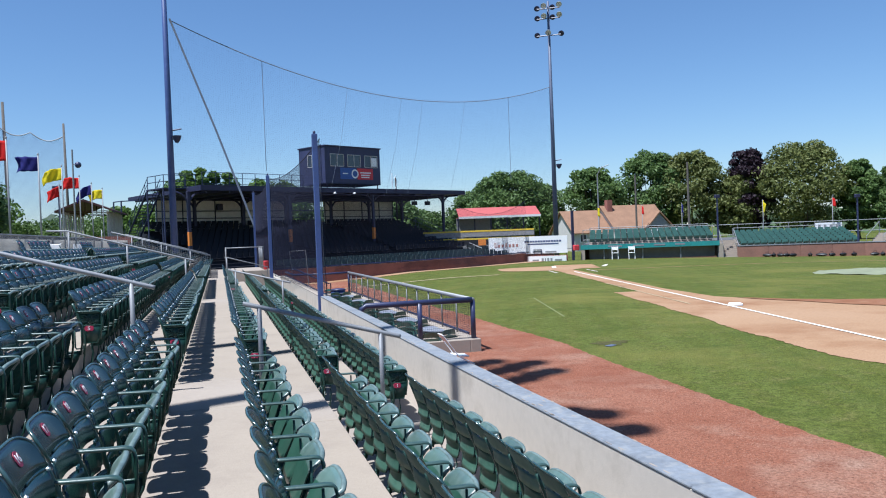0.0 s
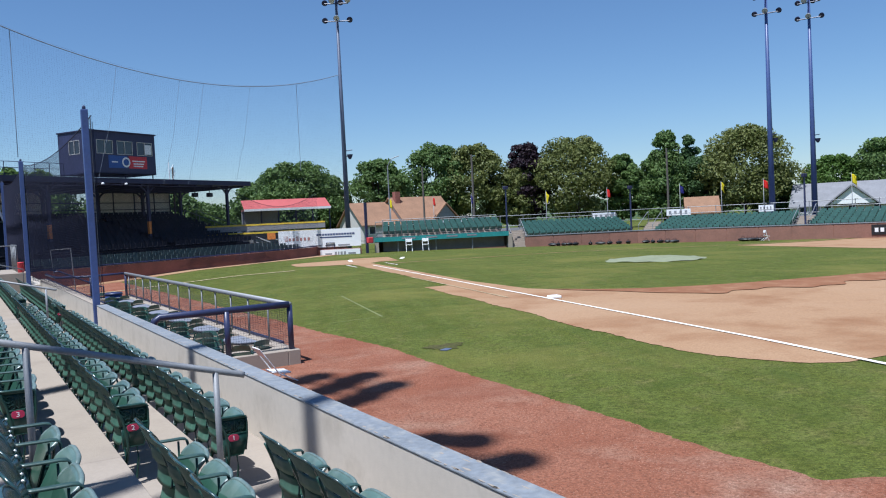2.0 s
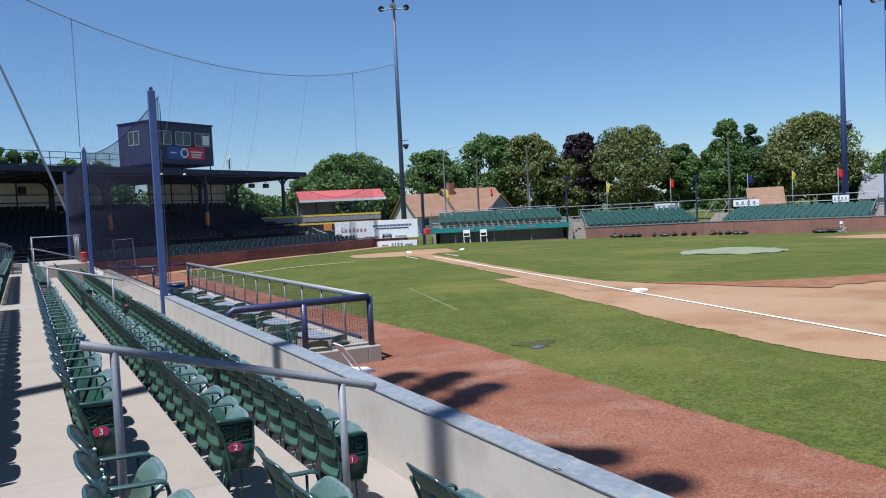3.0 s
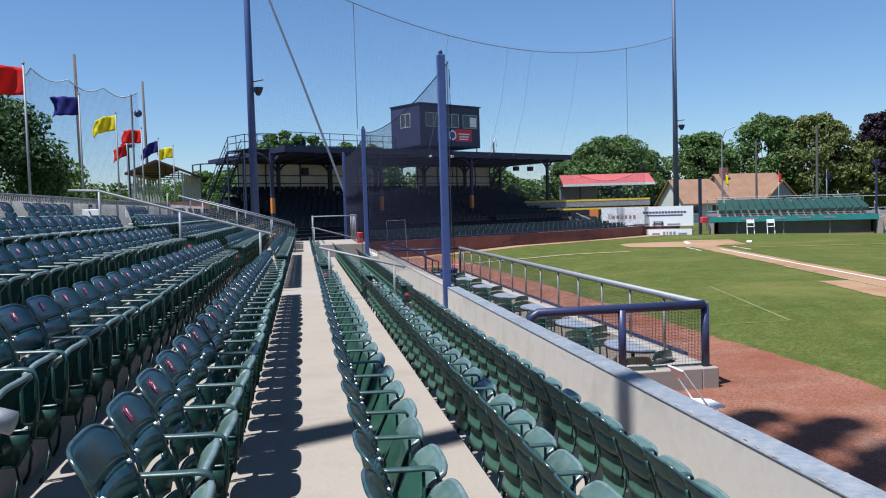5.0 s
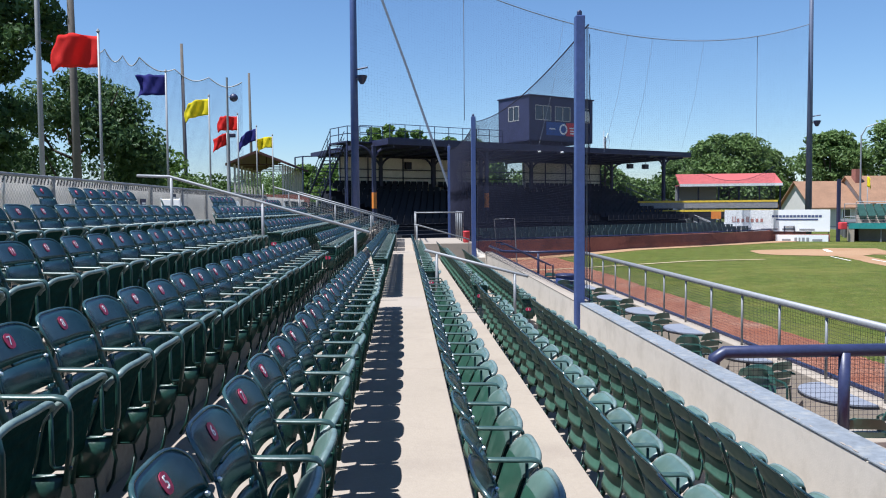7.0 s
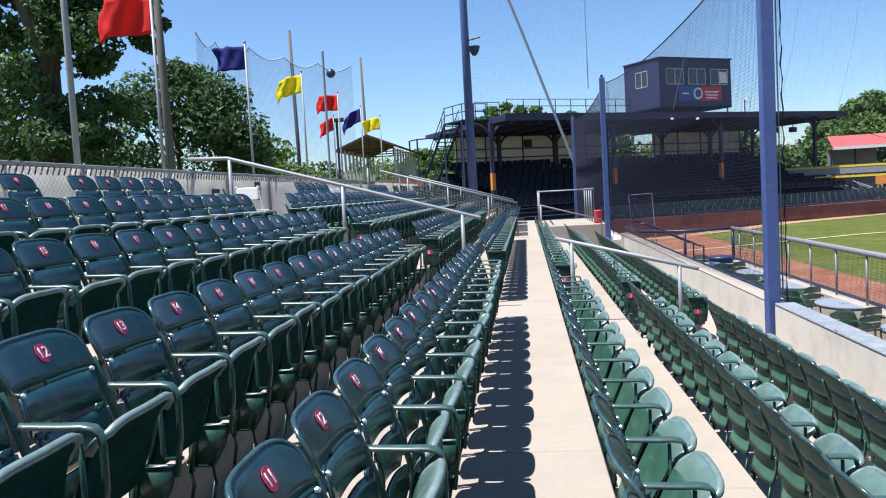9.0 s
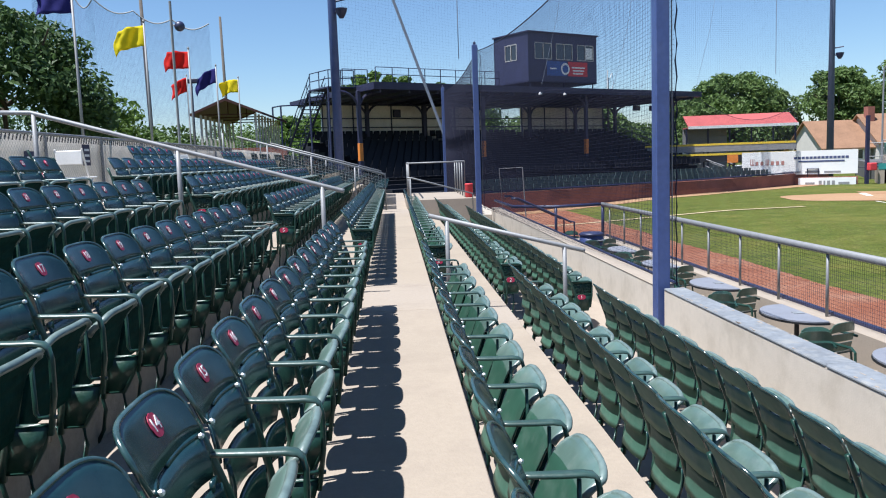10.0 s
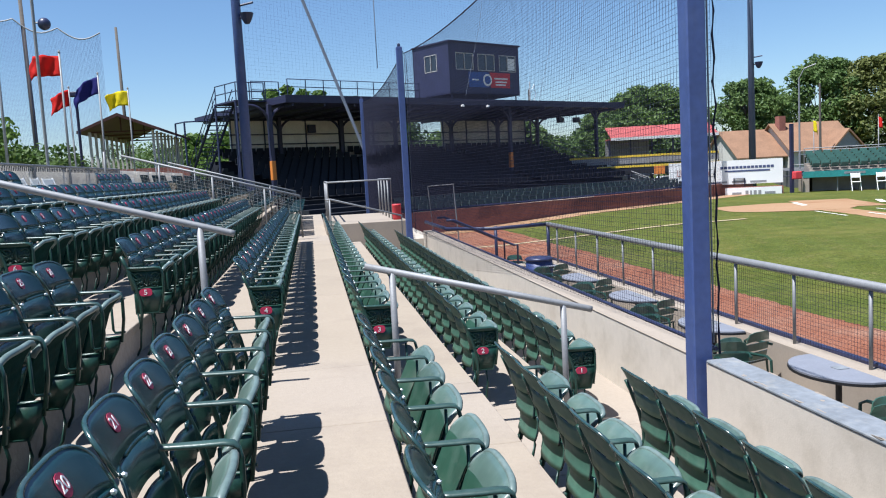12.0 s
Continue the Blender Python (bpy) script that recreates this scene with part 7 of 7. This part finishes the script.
hs = gable_house(59.2, 98, 8.4, 8, 3.5, 6.6, 0, M_SIDING, M_BROWNROOF, "pale house with a long brown shingled roof")
bm = bmesh.new()
box(bm, -3.9, -3.1, -1.2, -0.3, 4.5, 7.4)
part("chimney", bm, M_BRICK, hs)
bm = bmesh.new()
prism(bm, [(0.6, 3.3), (4.2, 3.3), (2.4, 5.2)], "y", -4.9, -2.0)
part("dormer", bm, M_SIGN_GREY, hs)
bm = bmesh.new()
for s in (-1, 1):
    prism(bm, [(2.4, 5.5), (2.4 + s * 2.2, 3.2), (2.4 + s * 2.2, 3.0), (2.4, 5.25)], "y", -5.2, -1.6)
part("dormer_roof", bm, M_BROWNROOF, hs)
gable_house(51.8, 99, 5.6, 8, 3.0, 6.0, 0, M_SIDING, M_BROWNROOF, "low house with a brown shingled roof", windows=2)
gh = gable_house(119.8, 64.2, 20, 11, 2.5, 5.8, -62, M_SIDING, M_GREYROOF, "long pale house with a grey roof", windows=6)
bm = bmesh.new()
prism(bm, [(-4.6, 2.4), (1.6, 2.4), (-1.5, 5.0)], "y", -6.6, -2.0)
part("gable_wing", bm, M_WHITE, gh)
bm = bmesh.new()
for s in (-1, 1):
    prism(bm, [(-1.5, 5.35), (-1.5 + s * 3.7, 2.3), (-1.5 + s * 3.7, 2.1), (-1.5, 5.1)], "y", -7.0, -1.5)
part("wing_roof", bm, M_GREYROOF, gh)
gable_house(100.5, 79.5, 4.5, 5, 2.4, 4.6, -45, M_SIDING, M_BROWNROOF, "small pale house among the trees", windows=2)

# long red-roofed shed with open front
shed = thing("shed", "long open shed with a low red metal roof", "shed")
P0, P1_ = Vector((26.2, 76.5)), Vector((35.3, 74.7))
bm = bmesh.new()
wall_block(bm, P0, P1_, -0.8, 2.2, 3.35, 3.46)
d = (P1_ - P0).normalized()
nn = Vector((-d.y, d.x))
lo0, lo1 = P0 - nn * 0.9, P1_ - nn * 0.9
hi0, hi1 = P0 + nn * 2.0, P1_ + nn * 2.0
vs = [bm.verts.new((w.x, w.y, z)) for w, z in ((lo0, 3.5), (lo1, 3.5), (hi1, 4.55), (hi0, 4.55))]
bm.faces.new(vs)
vs2 = [bm.verts.new((w.x, w.y, z)) for w, z in ((lo0, 3.38), (lo1, 3.38), (hi1, 4.43), (hi0, 4.43))]
bm.faces.new(vs2[::-1])
for k in range(4):
    bm.faces.new((vs[k], vs2[k], vs2[(k + 1) % 4], vs[(k + 1) % 4]))
part("roof", bm, M_REDROOF, shed, "low red metal roof")
bm = bmesh.new()
wall_block(bm, P0, P1_, -0.95, -0.88, 3.28, 3.52)
part("fascia", bm, M_WHITE, shed)
for k in range(6):
    bm = bmesh.new()
    w = P0.lerp(P1_, k / 5)
    box(bm, w.x - 0.06, w.x + 0.06, w.y - 0.06, w.y + 0.06, -1.6, 3.4)
    part("post", bm, M_DARK, shed)
bm = bmesh.new()
wall_block(bm, P0, P1_, 2.0, 2.2, -1.6, 3.4, 0.0, 0.42)
part("back_wall", bm, M_SIGN_GREY, shed)

# barriers, street and parked cars
bm = bmesh.new()
wall_block(bm, Vector((12, 84)), Vector((70, 76)), 0, 8, -1.56, -1.54)
structure("road", bm, M_ASPHALT, "grey asphalt street beyond the park", "road")
for k, (z, mt) in enumerate(((0.95, M_YELLOW), (1.75, M_SIGN_GREY))):
    br = thing("guard_rail", "yellow-topped barrier along the street" if k == 0 else "dark barrier board along the street", "barrier", "street barriers")
    bm = bmesh.new()
    wall_block(bm, Vector((20.5, 70.5)), Vector((31.5, 67.0)), 0.4 * k, 0.4 * k + 0.08, z - 0.5, z)
    part("rail", bm, M_BLACK if k == 0 else M_SIGN_GREY, br)
    bm = bmesh.new()
    wall_block(bm, Vector((20.5, 70.5)), Vector((31.5, 67.0)), 0.4 * k - 0.02, 0.4 * k + 0.10, z, z + 0.16)
    part("cap", bm, M_YELLOW, br)
    for i in range(6):
        bm = bmesh.new()
        w = along(Vector((20.5, 70.5)), Vector((31.5, 67.0)), i / 5, 0.15 + 0.4 * k)
        tube(bm, [(w.x, w.y, -1.6), (w.x, w.y, z)], 0.06, 6)
        part("post", bm, M_BLACK, br)


def car(x, y, turn, body_mat, label, base=-1.54):
    c = thing("parked_car", label, "car", "parked cars", Matrix.Translation((x, y, base)) @ Matrix.Rotation(radians(turn), 4, "Z"))
    bm = bmesh.new()
    prof = [(-2.2, 0.35), (-2.25, 0.75), (-1.9, 0.95), (-1.3, 1.0), (-0.75, 1.42), (0.7, 1.45), (1.3, 1.02), (2.05, 0.88), (2.25, 0.6), (2.2, 0.35)]
    prism(bm, prof, "y", -0.85, 0.85)
    part("body", bm, body_mat, c)
    bm = bmesh.new()
    for s in (-1, 1):
        prism(bm, [(-1.1, 1.03), (-0.7, 1.36), (0.62, 1.38), (1.1, 1.03)], "y", s * 0.856, s * 0.862)
    part("side_window", bm, M_GLASS_DARK, c)
    for wx in (-1.4, 1.4):
        for s in (-1, 1):
            bm = bmesh.new()
            lathe(bm, [(0.32, -0.1), (0.33, 0.0), (0.32, 0.1)], 14)
            ob = part("wheel", bm, M_BLACK, c)
            ob.matrix_basis = Matrix.Translation((wx, s * 0.78, 0.33)) @ Matrix.Rotation(radians(90), 4, "X")
    return c


car(33.5, 80.5, -8, M_CARWHITE, "white car parked under the open shed")
car(28.4, 81.5, -8, M_CARDARK, "dark grey car parked beyond the barrier")
car(19.5, 79.0, 30, M_CARWHITE, "white car parked beside the grandstand")
car(21.8, 77.2, 30, M_CARDARK, "dark car parked beside the grandstand")
bm = bmesh.new()
for p, q in ((A_, B_), (B_, C_), (C_, D_), (D_, E_), (E_, F_)):
    wall_block(bm, p, q, 8.2, 24, -2.2, 0.03)
structure("terrace_far", bm, M_ASPHALT, "raised asphalt lot behind the far bleachers", "road")


def wood_pole(x, y, top, arm=0.0, r=0.15, mat=None, base=-1.6):
    p = thing("utility_pole", "weathered utility pole standing beyond the bleachers", "utility pole", "utility poles")
    bm = bmesh.new()
    tube(bm, [(x, y, base), (x, y, top)], r, 8, r * 0.7)
    part("pole", bm, mat or M_WOODPOLE, p)
    if arm:
        bm = bmesh.new()
        box(bm, x - arm, x + arm, y - 0.08, y + 0.08, top - 0.7, top - 0.5)
        part("crossarm", bm, M_WOODPOLE, p)
    return p


wood_pole(57.3, 92, 9.0, 0, 0.16)
wood_pole(64.5, 90, 10.6, 0, 0.2)
wood_pole(98, 84, 11.0, 0, 0.2)
wood_pole(124, 56, 9.5, 1.6, 0.2)
wood_pole(130, 52, 8.0, 0, 0.14)
wood_pole(19.5, 78, 8.2, 0, 0.12)
sl = wood_pole(40.6, 70.5, 7.6, 0, 0.09, M_STEEL)
bm = bmesh.new()
tube(bm, [(40.6, 70.5, 7.5), (40.9, 70.2, 8.3), (41.7, 69.8, 8.6)], 0.05, 6)
part("lamp_arm", bm, M_STEEL, sl)


# ---- trees ----
def crown(t, cl, count, leaf, mat, seed):
    """Leaves scattered over clumps (x, y, z, radius)."""
    rs = np.random.RandomState(seed)
    n = count
    pick = rs.randint(0, len(cl), n)
    c = np.array([q[:3] for q in cl])[pick]
    size = np.array([q[3] for q in cl])[pick]
    dirs = rs.normal(size=(n, 3))
    dirs /= np.linalg.norm(dirs, axis=1)[:, None]
    rad = size * (0.55 + 0.55 * rs.rand(n) ** 0.6)
    pos = c + dirs * rad[:, None] * np.array([1.15, 1.15, 0.8])
    nrm = dirs * 0.7 + rs.normal(size=(n, 3)) * 0.55
    nrm[:, 2] += 0.25
    nrm /= np.linalg.norm(nrm, axis=1)[:, None]
    u = np.cross(nrm, rs.normal(size=(n, 3)))
    u /= np.linalg.norm(u, axis=1)[:, None]
    vv = np.cross(nrm, u)
    s = leaf * (0.55 + 0.9 * rs.rand(n))[:, None]
    bend = nrm * s * 0.25
    pts = np.stack([pos - u * s, pos - vv * s * 0.55 + bend, pos + u * s, pos + vv * s * 0.55 + bend], 1).reshape(-1, 3)
    me = bpy.data.meshes.new("crown")
    me.from_pydata(pts.tolist(), [], [(4 * i, 4 * i + 1, 4 * i + 2, 4 * i + 3) for i in range(n)])
    me.materials.append(mat)
    ob = new("crown", me)
    ob.parent = t
    tagged(ob, "many small leaves in clumps")


def tree(x, y, base, h, w, mat, seed, trunk=0.32, low=0.22, leaf=0.34, count=3600, label="broad leafy tree with a full summer crown", cone=0.0, bark=None, clumps=42):
    rr = random.Random(seed)
    t = thing("tree", label, "tree", "trees")
    bm = bmesh.new()
    lean = rr.uniform(-0.04, 0.04) * h
    tube(bm, [(x, y, base), (x + lean * 0.3, y, base + h * low), (x + lean, y, base + h * 0.72)], trunk, 8, trunk * 0.3)
    limbs = []
    for k in range(9):
        a = rr.uniform(0, 2 * math.pi)
        z0 = base + h * rr.uniform(low * 0.8, 0.6)
        r1 = w * rr.uniform(0.22, 0.42)
        end = (x + r1 * math.cos(a), y + r1 * math.sin(a), z0 + h * rr.uniform(0.10, 0.30))
        mid = (x + r1 * 0.45 * math.cos(a), y + r1 * 0.45 * math.sin(a), z0 + h * 0.05)
        tube(bm, [(x, y, z0), mid, end], trunk * 0.42, 6, trunk * 0.12)
    part("trunk", bm, bark or M_BARK, t, "rough bark")
    cl = []
    for k in range(clumps):
        v = rr.random() ** (1.35 if cone else 0.8)
        zc = low + (1 - low) * (0.08 + 0.88 * v)
        if cone:
            env = (1 - v) ** 0.7 + 0.10
        else:
            env = math.sin(math.pi * (0.12 + 0.80 * v)) ** 0.75
        a = rr.uniform(0, 2 * math.pi)
        rad = w / 2 * env * (0.35 + 0.60 * math.sqrt(rr.random()))
        size = w * rr.uniform(0.10, 0.16) * (0.55 + 0.45 * min(1, env + (0.3 if cone else 0)))
        cl.append((x + rad * math.cos(a) + lean * v, y + rad * math.sin(a), base + h * zc, size))
    crown(t, cl, count, leaf, mat, seed)
    return t


# row behind the third base bleachers: (x, y, height, width, leaves, seed)
far_trees = ((46, 112, 13.0, 13, M_LEAF, 1), (43, 120, 11.0, 10, M_LEAF, 2), (52, 116, 11.0, 10, M_LEAF, 3), (59.5, 110, 13.2, 10, M_LEAF, 4), (66, 118, 11.0, 9, M_LEAF_DARK, 5),
             (70.5, 111, 15.8, 11, M_LEAF, 6), (76.8, 108, 15.6, 11.5, M_LEAF_OLIVE, 7), (84.8, 103.5, 15.4, 7.5, M_LEAF_PURPLE, 8), (83.0, 104, 11.0, 8, M_LEAF_OLIVE, 9),
             (90.6, 98, 15.8, 14, M_LEAF_OLIVE, 10), (97.5, 94, 12.6, 6.5, M_LEAF, 11), (102, 88.6, 12.5, 9, M_LEAF, 12), (107, 85, 11.5, 8, M_LEAF_DARK, 14),
             (110.2, 79, 15.6, 14.5, M_LEAF_OLIVE, 15), (114.5, 77, 9.5, 7, M_LEAF_DARK, 16), (126, 73.4, 10.5, 10, M_LEAF_BRIGHT, 17), (132, 68, 12.5, 12, M_LEAF, 18), (139, 58, 12, 14, M_LEAF, 19))
for x, y, h, w, mt, sd in far_trees:
    tree(x, y, -1.6, h, w, mt, sd, 0.35, 0.06, 0.27, 15000, clumps=95)
tree(112.5, 92, -1.6, 16.2, 6.5, M_LEAF_DARK, 31, 0.3, 0.12, 0.30, 4500, "dark conifer with tiers of drooping branches", 1.0)
tree(101.8, 87.5, -1.6, 16.0, 8.0, M_LEAF, 32, 0.3, 0.05, 0.27, 13000, "tall narrow dark green tree", 1.0, clumps=130)
# low growth along the street and behind the grandstand
low_trees = ((8, 104, 10, 13, M_LEAF_DARK, 41), (18, 108, 8.0, 11, M_LEAF, 42), (27, 112, 7.5, 10, M_LEAF, 43), (33, 116, 7.0, 9, M_LEAF, 44), (-3, 92, 10.6, 11, M_LEAF_BRIGHT, 45), (6, 88, 10.2, 10, M_LEAF_BRIGHT, 46), (-9, 86, 7.5, 9, M_LEAF_BRIGHT, 47), (23, 96, 8, 8, M_LEAF, 48), (-3.0, 92.0, 12.6, 5.0, M_LEAF_BRIGHT, 62), (0.8, 93.0, 12.2, 6.0, M_LEAF_BRIGHT, 63))
for x, y, h, w, mt, sd in low_trees:
    tree(x, y, -1.6, h, w, mt, sd, 0.3, 0.06, 0.28, 8000, clumps=70)
# behind the stand, on the shaded side
near_trees = ((-14.2, 36.5, 9.2, 7.2, M_LEAF_DARK, 51, 8200), (-18.5, 33.0, 4.8, 5.0, M_LEAF_DARK, 52, 3600), (-12.4, 41.0, 6.0, 4.5, M_LEAF_BRIGHT, 53, 2600), (-10.6, 43.5, 4.8, 4.2, M_LEAF, 54, 2200),
              (-22.5, 33.0, 8.5, 7.5, M_LEAF, 56, 4200), (-16.5, 52.0, 6.0, 7.0, M_LEAF, 57, 2400), (-21.0, 48.0, 6.5, 8.0, M_LEAF_DARK, 58, 2400), (-13.0, 72.0, 6.0, 9.0, M_LEAF, 59, 2400), (-6.0, 74.0, 5.2, 7.0, M_LEAF_BRIGHT, 60, 2200), (-27, 40, 8.0, 9, M_LEAF_DARK, 61, 3000))
for x, y, h, w, mt, sd, cnt in near_trees:
    tree(x, y, -1.5, h, w, mt, sd, 0.22, 0.06, 0.125, int(cnt * 1.9), clumps=75)
big = thing("tree", "huge old tree with a thick forked trunk grown with ivy", "tree", "trees")
bm = bmesh.new()
tube(bm, [(-15.4, 29.5, -1.5), (-15.45, 29.5, 3.3), (-15.45, 29.5, 7.2)], 0.58, 10, 0.42)
part("trunk", bm, M_BARK, big, "rough dark bark")
for pts, r in (([(-15.6, 29.5, 6.7), (-16.2, 29.4, 8.7), (-15.9, 29.3, 10.2), (-15.2, 29.2, 12.8)], 0.30), ([(-15.3, 29.5, 6.8), (-14.7, 29.5, 8.3), (-14.4, 29.6, 9.8), (-13.6, 29.8, 13.0)], 0.30),
               ([(-16.2, 29.4, 8.7), (-17.2, 29.0, 9.4), (-18.9, 28.6, 10.3)], 0.12), ([(-14.6, 29.5, 8.4), (-13.2, 29.3, 7.6), (-12.0, 29.0, 7.2)], 0.10)):
    bm = bmesh.new()
    tube(bm, pts, r, 8, r * 0.4)
    part("limb", bm, M_BARK2, big)
rr = random.Random(71)
zones = ((-14.8, -12.9, 6.9, 9.6, 34, 0.6), (-12.9, -11.9, 7.0, 8.6, 8, 0.4), (-15.9, -14.3, 2.6, 6.8, 30, 0.55), (-14.4, -13.5, 3.6, 5.2, 8, 0.45), (-15.6, -12.6, 9.8, 16.5, 50, 0.9), (-18.6, -15.6, 11.2, 16.5, 34, 0.95), (-17.6, -16.9, 7.6, 9.6, 6, 0.4), (-19.4, -16.6, 8.4, 12.0, 26, 0.75), (-13.2, -10.6, 9.6, 13.5, 16, 0.6))
clumps = [(rr.uniform(x0, x1), 29.5 + rr.uniform(-1.8, 1.8), rr.uniform(z0, z1), q * rr.uniform(0.6, 1.15)) for x0, x1, z0, z1, n, q in zones for k in range(n)]
crown(big, clumps, 31000, 0.115, M_LEAF_DARK, 71)
tree(-18.4, 30.5, -1.5, 10.6, 5.0, M_LEAF, 72, 0.16, 0.06, 0.115, 11000, "bright leafy bush against the old tree", clumps=60)
# wood line on the horizon
v, f = [], []
rs = np.random.RandomState(3)
for k in range(9000):
    a = rs.uniform(-1.35, 1.75)
    d = rs.uniform(190, 260)
    x, y = d * math.sin(a), d * math.cos(a)
    z = -1.6 + (7.5 + 2.5 * math.sin(a * 23) + 1.5 * math.sin(a * 61)) * rs.rand() ** 0.7
    s = rs.uniform(0.7, 1.6)
    base = len(v)
    nx, ny = math.cos(a), -math.sin(a)
    tz = rs.uniform(-0.5, 0.5)
    v += [(x - nx * s, y - ny * s, z - tz), (x, y - s * 0.4, z - s * 0.6), (x + nx * s, y + ny * s, z + tz), (x, y + s * 0.4, z + s * 0.6)]
    f.append((base, base + 1, base + 2, base + 3))
me = bpy.data.meshes.new("distant_woods")
me.from_pydata(v, [], f)
me.materials.append(M_LEAF_DARK)
tagged(new("distant_woods", me), "line of distant green woods along the horizon", "woods", kind="stuff")
